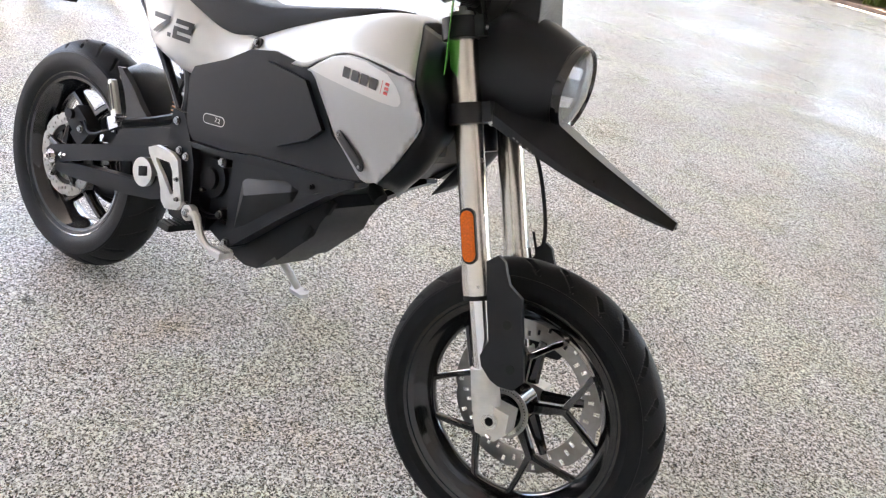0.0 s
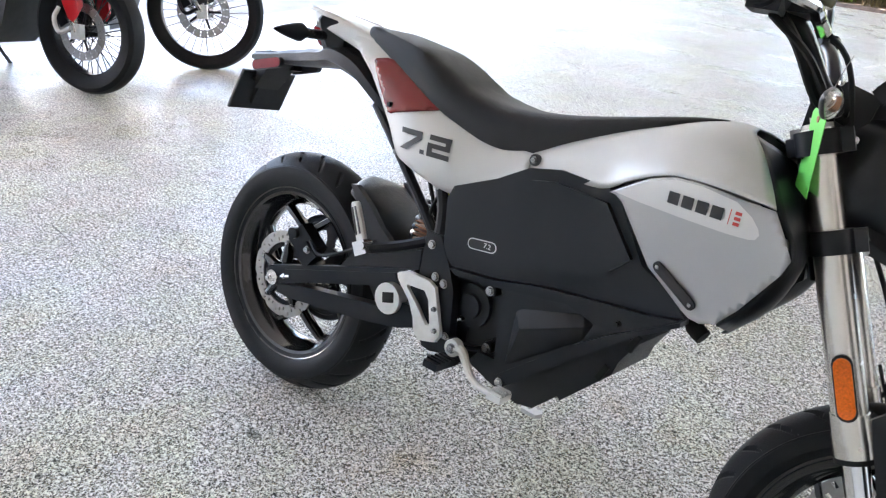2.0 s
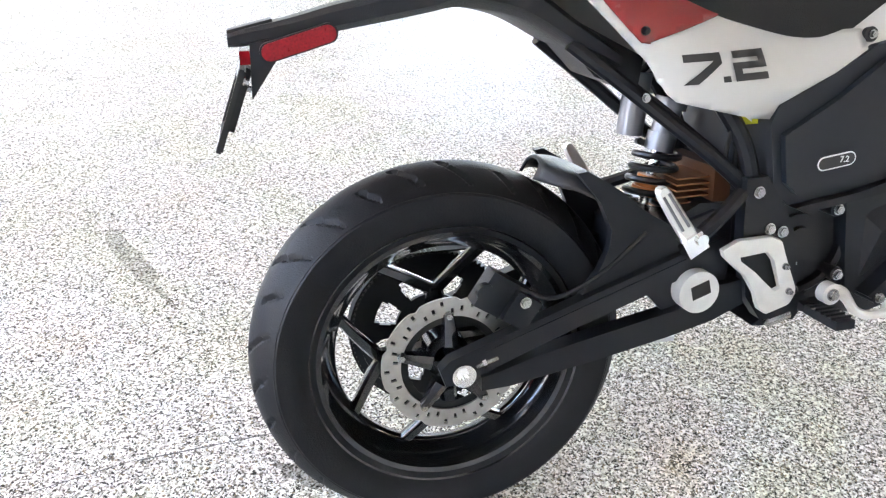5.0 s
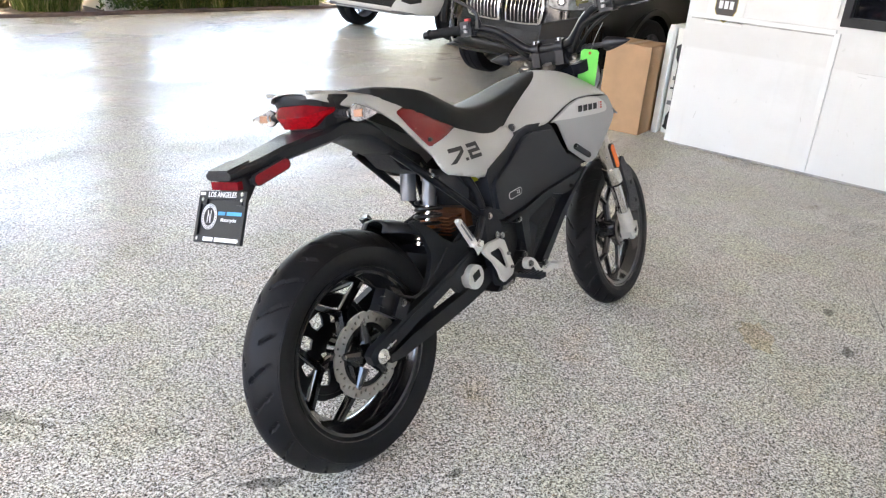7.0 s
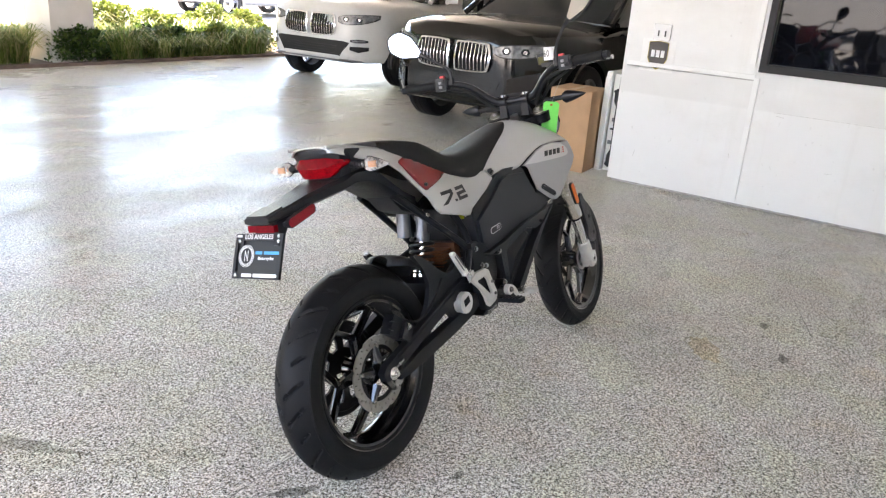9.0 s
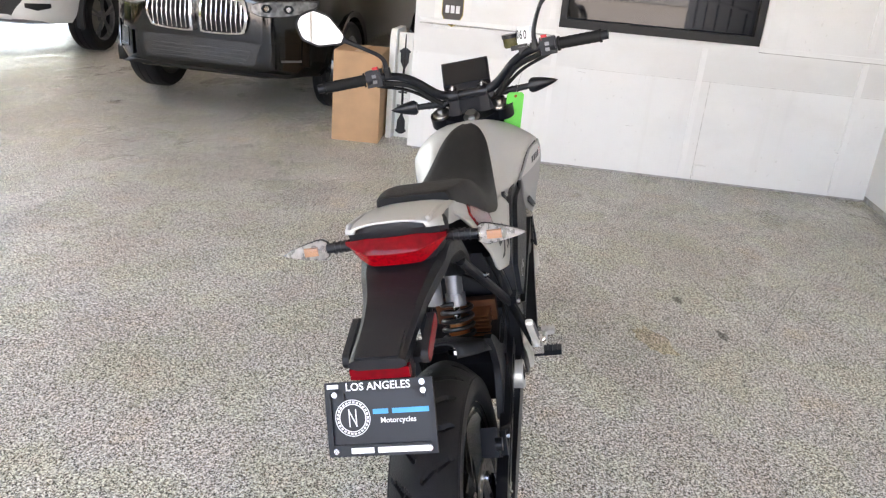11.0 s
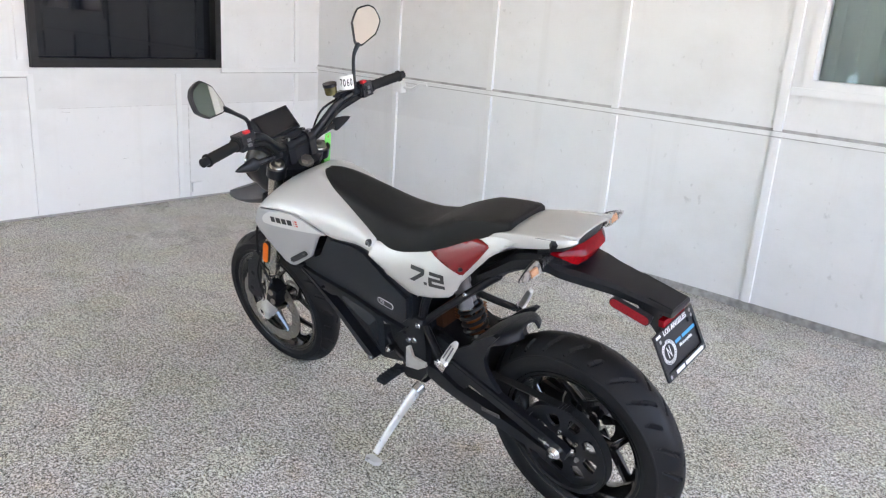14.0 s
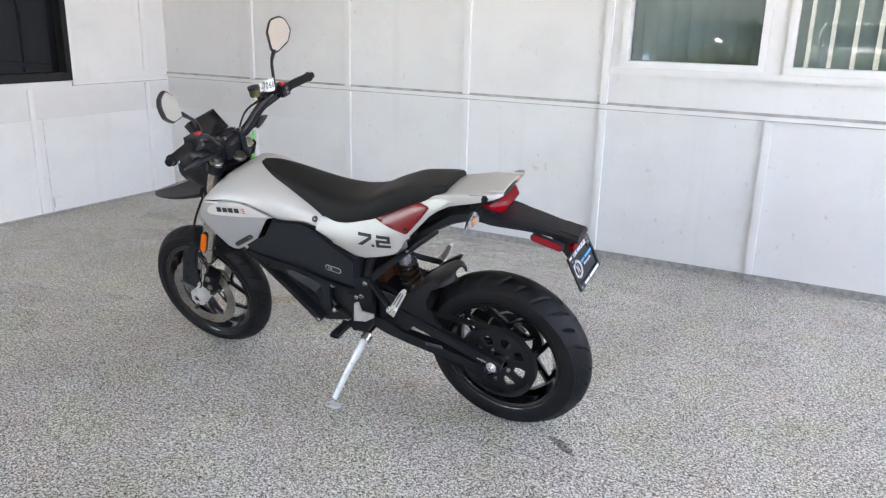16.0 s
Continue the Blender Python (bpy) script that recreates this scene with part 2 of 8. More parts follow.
M_STUCCO = mat("column_stucco", (0.58, 0.545, 0.515), 0.85, vary=0.05, scale=5, bump=0.5, bump_scale=140)
# colours of the two unseen blocks that hold back low sky
M_PALEBLOCK = mat("pale_sky_block", (0.72, 0.70, 0.67), 0.85, vary=0.05, scale=2, bump=0.4, bump_scale=120)
M_FARBLOCK = mat("grey_green_sky_block", (0.27, 0.275, 0.25), 0.85, vary=0.12, scale=0.7, bump=0.3, bump_scale=60)
M_PAINTLINE = mat("road_line", (0.65, 0.58, 0.38), 0.7)
M_CARD = mat("cardboard", (0.44, 0.27, 0.15), 0.75, vary=0.08, scale=9, bump=0.15, bump_scale=160)
M_CARD2 = mat("cardboard_tape", (0.50, 0.33, 0.19), 0.45, vary=0.05)
M_WHITEPL = mat("white_plastic", (0.72, 0.72, 0.69), 0.4, vary=0.05)
M_BROWN = mat("brown_print", (0.05, 0.04, 0.035), 0.5)
M_GOLD = mat("gold_print", (0.45, 0.35, 0.08), 0.5)
M_PAPER = mat("paper", (0.78, 0.78, 0.76), 0.7, vary=0.03)
M_GREEN = mat("green_tag_card", (0.13, 0.62, 0.10), 0.55, vary=0.05)

M_RUBBER = mat("tyre_rubber", (0.006, 0.006, 0.0074), 0.50, vary=0.3, scale=25, bump=0.35, bump_scale=400, spec=0.22)
M_GLOSSBLK = mat("gloss_black_alloy", (0.005, 0.005, 0.006), 0.12, vary=0.2, coat=0.6)
M_BLKPLAST = mat("black_moulded_plastic", (0.0095, 0.0102, 0.0128), 0.40, vary=0.2, scale=30, bump=0.35, bump_scale=700, spec=0.32)
M_SATINBLK = mat("satin_black_metal", (0.0075, 0.0082, 0.0108), 0.29, vary=0.10, scale=20, bump=0.10, bump_scale=500, spec=0.30, rough_vary=0.03)
M_BATT = mat("battery_cover_black", (0.0125, 0.0145, 0.0185), 0.36, vary=0.15, scale=9, bump=0.25, bump_scale=900, spec=0.30, rough_vary=0.06)
M_SEAT = mat("seat_vinyl", (0.009, 0.009, 0.0095), 0.5, vary=0.12, scale=20, bump=0.6, bump_scale=520, spec=0.25)
M_SILVER = mat("silver_paint", (0.55, 0.545, 0.525), 0.45, metal=0.42, vary=0.03, scale=6, coat=0.10, bump=0.05, bump_scale=1200)
M_GREYSIL = mat("grey_silver_paint", (0.43, 0.43, 0.43), 0.40, metal=0.35, vary=0.03, scale=6, coat=0.15)
M_BADGE = mat("white_silver_badge", (0.64, 0.63, 0.61), 0.4, metal=0.15, vary=0.02)
M_DECAL = mat("dark_decal", (0.02, 0.02, 0.021), 0.5)
M_DKRED = mat("dark_red_panel", (0.20, 0.010, 0.012), 0.25, vary=0.06, coat=0.15)
M_REDPRINT = mat("red_print", (0.55, 0.06, 0.05), 0.5)
M_GRASS = leaf_mat("arching_grass", (0.07, 0.13, 0.025), (0.17, 0.22, 0.05), (0.44, 0.38, 0.20))
M_REDBRIGHT = mat("red_prism_lens", (0.30, 0.002, 0.006), 0.16, vary=0.4, scale=160, bump=0.4, bump_scale=260, spec=0.25)
M_REDLENS = mat("red_lens", (0.16, 0.002, 0.006), 0.12, vary=0.35, scale=60, spec=0.14)
M_REFLRED = mat("red_reflector", (0.24, 0.005, 0.012), 0.3, vary=0.25, scale=300, spec=0.3)
M_AMBER = mat("amber_reflector", (0.80, 0.15, 0.006), 0.30, vary=0.2, scale=300, coat=0.1, spec=0.3)
M_AMBERBULB = mat("amber_bulb", (0.75, 0.37, 0.20), 0.3)
M_CLEARLENS = glass_mat("clear_lens", (0.96, 0.96, 0.96), 0.04)
M_CHROME = mat("bright_chrome", (0.82, 0.82, 0.82), 0.12, metal=1.0, vary=0.04, rough_vary=0.03)
M_FORK = mat("polished_fork_alloy", (0.66, 0.63, 0.58), 0.26, metal=1.0, vary=0.04, rough_vary=0.04)
M_ALLOY = mat("bare_cast_alloy", (0.72, 0.71, 0.68), 0.36, metal=0.6, vary=0.08, scale=40, bump=0.15)
M_STEEL = mat("brushed_steel", (0.40, 0.385, 0.36), 0.34, metal=1.0, vary=0.10, scale=60)
M_BOLT = mat("zinc_bolt", (0.42, 0.42, 0.42), 0.25, metal=1.0, vary=0.05)
M_BRONZE = mat("anodised_copper", (0.36, 0.13, 0.045), 0.35, metal=0.8)
M_GREYCAN = mat("grey_reservoir", (0.17, 0.17, 0.18), 0.35, metal=0.6)
M_MIRROR = mat("mirror_glass", (0.80, 0.785, 0.75), 0.015, metal=1.0, vary=0.0, rough_vary=0.0)
M_SCREEN = mat("display_glass", (0.008, 0.008, 0.009), 0.12, rough_vary=0.02)
M_REDBTN = mat("red_switch", (0.60, 0.02, 0.025), 0.4)
M_WHITEPR = mat("white_print", (0.75, 0.75, 0.75), 0.5)
M_BLUEPR = mat("blue_print", (0.03, 0.30, 0.60), 0.5)
M_BELT = mat("belt_rubber", (0.008, 0.008, 0.008), 0.7, spec=0.3)
M_YELLOW = mat("yellow_cable", (0.45, 0.45, 0.02), 0.5)
M_FLUID = mat("brake_fluid_cup", (0.09, 0.08, 0.032), 0.2, vary=0.3, scale=60)

M_WHITECAR = mat("white_car_paint", (0.56, 0.56, 0.545), 0.25, vary=0.02, coat=0.6, rough_vary=0.03)
M_BLACKCAR = mat("black_car_paint", (0.004, 0.0038, 0.0036), 0.10, vary=0.1, spec=0.4, coat=0.25, rough_vary=0.02)
M_GREYCAR = mat("grey_car_paint", (0.20, 0.205, 0.21), 0.2, metal=0.3, vary=0.02, coat=0.8, rough_vary=0.03)
M_CARGLASS = mat("car_glass", (0.02, 0.024, 0.026), 0.03, rough_vary=0.01)
M_CARTRIM = mat("car_black_trim", (0.009, 0.009, 0.0095), 0.5, vary=0.2, spec=0.3)
M_HEADLAMP = mat("headlamp_inner", (0.20, 0.205, 0.21), 0.12, metal=0.25, vary=0.5, scale=22)
M_REDBIKE = mat("red_bike_paint", (0.52, 0.015, 0.02), 0.22, coat=0.8, vary=0.05)
M_SKID = mat("skid_plate_grey", (0.055, 0.055, 0.052), 0.45, metal=0.5, vary=0.2)
M_STAND = mat("silver_stand_paint", (0.66, 0.66, 0.65), 0.3, metal=0.35, vary=0.08, scale=40)
M_GREYLAB = mat("grey_label", (0.12, 0.12, 0.125), 0.5)
M_FIN = mat("copper_fin", (0.30, 0.13, 0.055), 0.35, metal=0.8, vary=0.1)
M_SPRING = mat("gloss_black_spring", (0.006, 0.006, 0.007), 0.3, spec=0.35)
M_DKFIN = mat("dark_copper_fin", (0.10, 0.04, 0.018), 0.4, metal=0.6)
M_LAMPWHITE = mat("silvered_reflector", (0.50, 0.48, 0.46), 0.28, metal=0.5, vary=0.3, scale=90)
# grey for the rail's edges: shade put into the colour, with some dust
M_RAILSHADE = mat("dust_shade_line", (0.42, 0.41, 0.395), 0.85, vary=0.3, scale=12)


# ---- mesh tools ----


def link_mesh(name, bm, material, sharp=32):
    me = bpy.data.meshes.new(name)
    bmesh.ops.recalc_face_normals(bm, faces=bm.faces)
    bm.to_mesh(me)
    bm.free()
    for p in me.polygons:
        p.use_smooth = True
    me.set_sharp_from_angle(angle=radians(sharp))
    me.materials.append(material)
    return new(name, me)


def thing(name, bm, material, label, category, group="", kind="", sharp=32):
    return tagged(link_mesh(name, bm, material, sharp), label, category, group, kind)


def empty(name, m, label, category, group=""):
    ob = new(name)
    ob.empty_display_size = 0.1
    ob.matrix_world = m
    return tagged(ob, label, category, group)


def part(name, bm, material, parent, label="", sharp=32):
    ob = link_mesh(name, bm, material, sharp)
    ob.parent = parent
    return tagged(ob, label)


def B():
    return bmesh.new()


def moved(bm, m, verts=None):
    bmesh.ops.transform(bm, matrix=m, verts=verts or bm.verts[:])
    return bm


def add_faces(bm, pts, faces):
    vs = [bm.verts.new(p) for p in pts]
    for f in faces:
        try:
            bm.faces.new([vs[i] for i in f])
        except ValueError:
            pass
    return vs


def bevel_edges(bm, geom_verts, width, seg=2, angle=25):
    es = {e for v in geom_verts for e in v.link_edges if len(e.link_faces) == 2 and e.calc_face_angle(0) > radians(angle)}
    if es and width > 0:
        bmesh.ops.bevel(bm, geom=list(es), offset=width, segments=seg, profile=0.6, affect="EDGES", clamp_overlap=True)


def box(bm, c, s, bev=0.0, m=None, seg=2):
    x, y, z = (v / 2 for v in s)
    pts = [(sx * x, sy * y, sz * z) for sz in (-1, 1) for sy in (-1, 1) for sx in (-1, 1)]
    t = Matrix.Translation(c) @ (m or Matrix())
    tmp = B()
    vs = add_faces(tmp, [t @ Vector(p) for p in pts], [(0, 1, 3, 2), (4, 6, 7, 5), (0, 4, 5, 1), (2, 3, 7, 6), (0, 2, 6, 4), (1, 5, 7, 3)])
    bevel_edges(tmp, vs, bev, seg)
    return merge(bm, tmp)


def merge(bm, tmp):
    bmesh.ops.recalc_face_normals(tmp, faces=tmp.faces)
    me = bpy.data.meshes.new("tmp")
    tmp.to_mesh(me)
    tmp.free()
    bm.from_mesh(me)
    bpy.data.meshes.remove(me)
    return bm


def prism(bm, poly, a, b, axis="y", bev=0.0, seg=2, m=None):
    """A polygon of (x, z) for axis y, (x, y) for z, (y, z) for x, swept from a to b along the axis."""
    def at(p, d):
        return {"y": (p[0], d, p[1]), "z": (p[0], p[1], d), "x": (d, p[0], p[1])}[axis]
    n = len(poly)
    pts = [at(p, a) for p in poly] + [at(p, b) for p in poly]
    if m:
        pts = [m @ Vector(p) for p in pts]
    tmp = B()
    vs = add_faces(tmp, pts, [tuple(range(n)), tuple(range(2 * n - 1, n - 1, -1))] + [(i, i + n, (i + 1) % n + n, (i + 1) % n) for i in range(n)])
    bevel_edges(tmp, vs, bev, seg)
    return merge(bm, tmp)


def frame_of(d):
    d = Vector(d).normalized()
    up = Vector((0, 0, 1)) if abs(d.z) < 0.9 else Vector((1, 0, 0))
    u = d.cross(up).normalized()
    return u, u.cross(d).normalized()


def cyl(bm, p0, p1, r0, r1=None, n=16, bev=0.0):
    r1 = r0 if r1 is None else r1
    p0, p1 = Vector(p0), Vector(p1)
    u, v = frame_of(p1 - p0)
    pts = [p + r * (math.cos(2 * math.pi * i / n) * u + math.sin(2 * math.pi * i / n) * v) for p, r in ((p0, r0), (p1, r1)) for i in range(n)]
    tmp = B()
    vs = add_faces(tmp, pts, [tuple(range(n)), tuple(range(2 * n - 1, n - 1, -1))] + [(i, i + n, (i + 1) % n + n, (i + 1) % n) for i in range(n)])
    bevel_edges(tmp, vs, bev, 2, 50)
    return merge(bm, tmp)


def smooth_line(pts, per=6):
    """Catmull-Rom through the points."""
    ps = [Vector(p) for p in pts]
    if len(ps) < 3:
        return [ps[0].lerp(ps[-1], i / per) for i in range(per + 1)]
    out = []
    for i in range(len(ps) - 1):
        p0 = ps[i - 1] if i else 2 * ps[0] - ps[1]
        p1, p2 = ps[i], ps[i + 1]
        p3 = ps[i + 2] if i + 2 < len(ps) else 2 * ps[-1] - ps[-2]
        for k in range(per):
            t = k / per
            out.append(0.5 * (2 * p1 + (p2 - p0) * t + (2 * p0 - 5 * p1 + 4 * p2 - p3) * t * t + (3 * p1 - p0 - 3 * p2 + p3) * t ** 3))
    return out + [ps[-1]]


def rings(bm, loops, cap=True, closed=True):
    """Skin through loops of equal length."""
    n = len(loops[0])
    tmp = B()
    pts = [p for l in loops for p in l]
    fs = []
    for j in range(len(loops) - 1):
        for i in range(n if closed else n - 1):
            k = (i + 1) % n
            fs.append((j * n + i, j * n + k, (j + 1) * n + k, (j + 1) * n + i))
    if cap:
        fs += [tuple(range(n)), tuple(range(len(pts) - 1, len(pts) - n - 1, -1))]
    add_faces(tmp, pts, fs)
    return merge(bm, tmp)


def tube(bm, pts, r, n=8, per=5, radii=None):
    line = smooth_line(pts, per)
    loops = []
    u = None
    for i, p in enumerate(line):
        d = (line[min(i + 1, len(line) - 1)] - line[max(i - 1, 0)]).normalized()
        if u is None:
            u, _ = frame_of(d)
        u = (u - d * u.dot(d)).normalized()
        v = d.cross(u)
        rr = r if radii is None else float(np.interp(i / (len(line) - 1), np.linspace(0, 1, len(radii)), radii))
        loops.append([p + rr * (math.cos(2 * math.pi * k / n) * u + math.sin(2 * math.pi * k / n) * v) for k in range(n)])
    return rings(bm, loops)


def lathe(bm, prof, c=(0, 0, 0), n=48, closed=True, m=None):
    """(radius, y) turned about the y axis."""
    loops = []
    for i in range(n):
        a = 2 * math.pi * i / n
        l = [Vector((c[0] + r * math.cos(a), c[1] + y, c[2] + r * math.sin(a))) for r, y in prof]
        loops.append([m @ p for p in l] if m else l)
    loops.append(loops[0])
    rings(bm, loops, cap=False, closed=closed)
    bmesh.ops.remove_doubles(bm, verts=bm.verts, dist=1e-5)
    return bm


def patch(bm, rows, per=5, across=4, side=1):
    """A smooth sheet through rows of points (x, y, z); side -1 mirrors it in y."""
    lines = [smooth_line(r, per) for r in rows]
    grid = [smooth_line(col, across) for col in zip(*lines)]
    if side < 0:
        grid = [[Vector((p.x, -p.y, p.z)) for p in col] for col in grid]
    return rings(bm, grid, cap=False, closed=False)


def thicken(ob, t, offset=-1.0):
    md = ob.modifiers.new("thickness", "SOLIDIFY")
    md.thickness, md.offset = t, offset
    return ob


def text_bm(s, size, m, depth=0.0004, font_scale=1.0):
    """Letters as a mesh, centred, standing in the xy plane of m."""
    cu = bpy.data.curves.new("t", "FONT")
    cu.body, cu.size, cu.align_x, cu.align_y, cu.extrude = s, size, "CENTER", "CENTER", depth
    cu.offset = 0.012 * size
    cu.resolution_u = 3
    ob = new("t", cu)
    dg = bpy.context.evaluated_depsgraph_get()
    me = bpy.data.meshes.new_from_object(ob.evaluated_get(dg))
    bm = B()
    bm.from_mesh(me)
    bpy.data.objects.remove(ob)
    bpy.data.meshes.remove(me)
    bpy.data.curves.remove(cu)
    return moved(bm, m)


def hull(bm, pts):
    tmp = B()
    for p in pts:
        tmp.verts.new(p)
    bmesh.ops.convex_hull(tmp, input=tmp.verts)
    return merge(bm, tmp)


# ---- the setting ----
FX = 4.11     # face of the end wall
SY = -2.255     # face of the side wall
WH = 3.05       # underside of the roof


def quad_sheet(pts):
    bm = B()
    add_faces(bm, pts, [tuple(range(len(pts)))])
    return bm


def slab(poly, z0, z1):
    bm = B()
    prism(bm, poly, z0, z1, "z")
    return bm


ground = thing("ground", quad_sheet([(-400, -400, -0.03), (400, -400, -0.03), (400, 400, -0.03), (-400, 400, -0.03)]), M_DRIVE, "pale sunlit concrete drive around the showroom", "ground", kind="structure")
FLOOR_OUTLINE = [(-4.35, -2.3), (12.0, -2.3), (12.0, 8.28), (2.6, 8.38), (0.0, 9.22), (-2.4, 9.6), (-4.35, 9.9)]
floor = thing("floor", slab(FLOOR_OUTLINE, -0.2, 0.0), M_FLOOR, "glossy flake epoxy floor in grey and beige", "floor", kind="structure")
road = thing("road", slab([(-60, 13.5), (60, 13.5), (60, 21), (-60, 21)], -0.05, -0.012), M_ASPHALT, "grey asphalt street in sunlight", "road", kind="structure")
strip = thing("pavement", slab([(-7.4, -20), (-4.36, -20), (-4.36, 9.9), (-7.4, 9.9)], -0.05, -0.015), M_ASPHALT, "grey asphalt driveway beside the slab", "pavement", kind="structure")
line = thing("road_line", slab([(-6.4, 5.10), (-4.45, 4.72), (-4.45, 4.79), (-6.4, 5.17)], -0.015, -0.009), M_PAINTLINE, "pale worn line painted on the driveway", "road marking", kind="structure")

# unseen blocks, added to dim the far floor and the window reflections
bm = B()
box(bm, (-25, 6, 2.4), (6, 44, 4.8), 0.02)
thing("wall_neighbour", bm, M_PALEBLOCK, "plain pale block added out of view to cut the sky over the driveway", "wall", kind="structure")
bm = B()
box(bm, (-14.0, 29, 2.25), (48, 6, 4.5), 0.02)
thing("wall_across", bm, M_FARBLOCK, "plain grey-green block added out of view to cut the sky over the street", "wall", kind="structure")

# narrow saw cuts in the slab, filled dark
bm = B()
for (x0, y0), (x1, y1) in (((-1.36, -0.06), (-1.13, -0.085)), ((-0.90, 0.075), (-0.55, 0.154)), ((-0.55, 0.15), (-0.23, 0.17)), ((-0.23, 0.17), (0.05, 0.16)), ((2.0, -0.95), (2.55, -0.75)), ((2.20, 0.14), (2.11, 0.10)), ((2.11, 0.10), (2.03, 0.115)), ((2.38, -1.38), (1.74, -1.07)), ((2.47, 0.71), (2.40, 0.69))):
    d = Vector((x1 - x0, y1 - y0, 0)).normalized()
    nrm = Vector((-d.y, d.x, 0)) * 0.0018
    a, b2 = Vector((x0, y0, 0.0012)), Vector((x1, y1, 0.0012))
    add_faces(bm, [a + nrm, b2 + nrm * 0.5, b2 - nrm * 0.5, a - nrm], [(0, 1, 2, 3)])
thing("floor_crack", bm, M_JOINT, "thin dark hairline crack in the epoxy floor", "crack", kind="structure")


def stain(cx, cy, rx, ry, turn, seed, label, material=None):
    rnd = random.Random(seed)
    pts = []
    for i in range(22):
        a = 2 * math.pi * i / 22
        k = 1 + rnd.uniform(-0.22, 0.22)
        x, y = rx * k * math.cos(a), ry * k * math.sin(a)
        c, s = math.cos(radians(turn)), math.sin(radians(turn))
        pts.append((cx + c * x - s * y, cy + s * x + c * y, 0.0015))
    thing("floor_stain", quad_sheet(pts), material or M_STAIN, label, "stain", kind="structure")


M_STAIN = floor_mat("oily_stain", (0.42, 0.42, 0.41))
M_SMEAR = floor_mat("tyre_smear", (0.62, 0.61, 0.59))
M_TAN = floor_mat("tan_stain", (0.93, 0.84, 0.70))
stain(-0.245, 0.045, 0.072, 0.018, -38, 1, "dark grey smear on the epoxy floor")
stain(-0.61, 0.85, 0.22, 0.026, -65, 2, "long grey tyre smear on the floor", M_SMEAR)
stain(1.985, -0.745, 0.038, 0.020, 10, 3, "small dark spot on the floor")
stain(1.675, -0.890, 0.050, 0.018, 15, 4, "small dark scuff on the floor")
stain(0.120, -0.275, 0.022, 0.012, 10, 5, "small dark oil spot on the floor")
stain(-0.11, -0.69, 0.011, 0.008, 0, 6, "tiny dark spot on the floor")


# ---- walls ----
def wall_piece(bm, axis, face, lo, hi, z0, z1, thick, sign):
    """A plate of wall with its face at the given place."""
    mid = face + sign * thick / 2
    if axis == "x":
        box(bm, (mid, (lo + hi) / 2, (z0 + z1) / 2), (thick, hi - lo, z1 - z0))
    else:
        box(bm, ((lo + hi) / 2, mid, (z0 + z1) / 2), (hi - lo, thick, z1 - z0))


# end wall, with a tinted window
W1 = (-1.345, -0.05, 0.955, 2.35)
bm = B()
wall_piece(bm, "x", FX, SY, W1[0], 0.02, WH, 0.24, 1)
wall_piece(bm, "x", FX, W1[1], 0.93, 0.02, WH, 0.24, 1)
wall_piece(bm, "x", FX, W1[0], W1[1], 0.02, W1[2], 0.24, 1)
wall_piece(bm, "x", FX, W1[0], W1[1], W1[3], WH, 0.24, 1)
thing("wall_east", bm, M_WALL, "white painted panelled end wall with scuffs", "wall", kind="structure")

# side wall, with a pair of office windows
W2 = [(-0.485, 0.32), (-1.45, -0.575)]
W2Z = (1.19, 2.35)
bm = B()
wall_piece(bm, "y", SY, 0.32, FX + 0.24, 0.05, WH, 0.24, -1)
wall_piece(bm, "y", SY, -0.575, -0.485, 0.05, WH, 0.24, -1)
wall_piece(bm, "y", SY, -5.4, -1.45, 0.05, WH, 0.24, -1)
for lo, hi in W2:
    wall_piece(bm, "y", SY, lo, hi, 0.05, W2Z[0], 0.24, -1)
    wall_piece(bm, "y", SY, lo, hi, W2Z[1], WH, 0.24, -1)
thing("wall_south", bm, M_WALL, "white painted panelled side wall", "wall", kind="structure")

# recessed, darker grey foot of the walls
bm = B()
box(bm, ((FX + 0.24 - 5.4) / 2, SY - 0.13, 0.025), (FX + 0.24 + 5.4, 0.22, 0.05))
thing("baseboard", bm, M_WALLFOOT, "darker grey recessed strip at the foot of the white wall", "baseboard", kind="structure")
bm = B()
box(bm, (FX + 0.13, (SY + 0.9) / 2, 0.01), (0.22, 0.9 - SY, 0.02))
thing("baseboard", bm, M_WALLFOOT, "darker grey recessed strip at the foot of the white wall", "baseboard", kind="structure")


def batten(name, c, s, label, mat_=None):
    bm = B()
    box(bm, c, s, min(0.009, 0.42 * min(s)), seg=3)
    return thing(name, bm, mat_ or M_TRIM, label, "trim", kind="structure")


# battens over the panel joints
for x in (3.18, 2.285, 1.335, 0.400, -0.542, -1.5, -2.45, -3.4, -4.35):
    batten("trim", (x, SY + 0.009, 0.05 + 0.4425), (0.042, 0.022, 0.875), "white batten over a wall joint")
    if x > 0.36 or x < -1.48:
        batten("trim", (x, SY + 0.009, 2.13), (0.042, 0.022, 2.32), "white batten over a wall joint")
RUN = FX + 5.4
batten("trim", ((FX - 5.4) / 2, SY + 0.010, 0.953), (RUN, 0.026, 0.022), "white rounded rail along the wall")
# thin grey strips paint the rail's shadow lines, dust included
batten("trim", ((FX - 5.4) / 2, SY + 0.002, 0.9385), (RUN, 0.006, 0.006), "grey line of painted shade and dust under the wall rail", M_RAILSHADE)
batten("trim", ((FX - 5.4) / 2, SY + 0.003, 0.972), (RUN, 0.008, 0.015), "grey band of painted shade and dust over the wall rail", M_RAILSHADE)
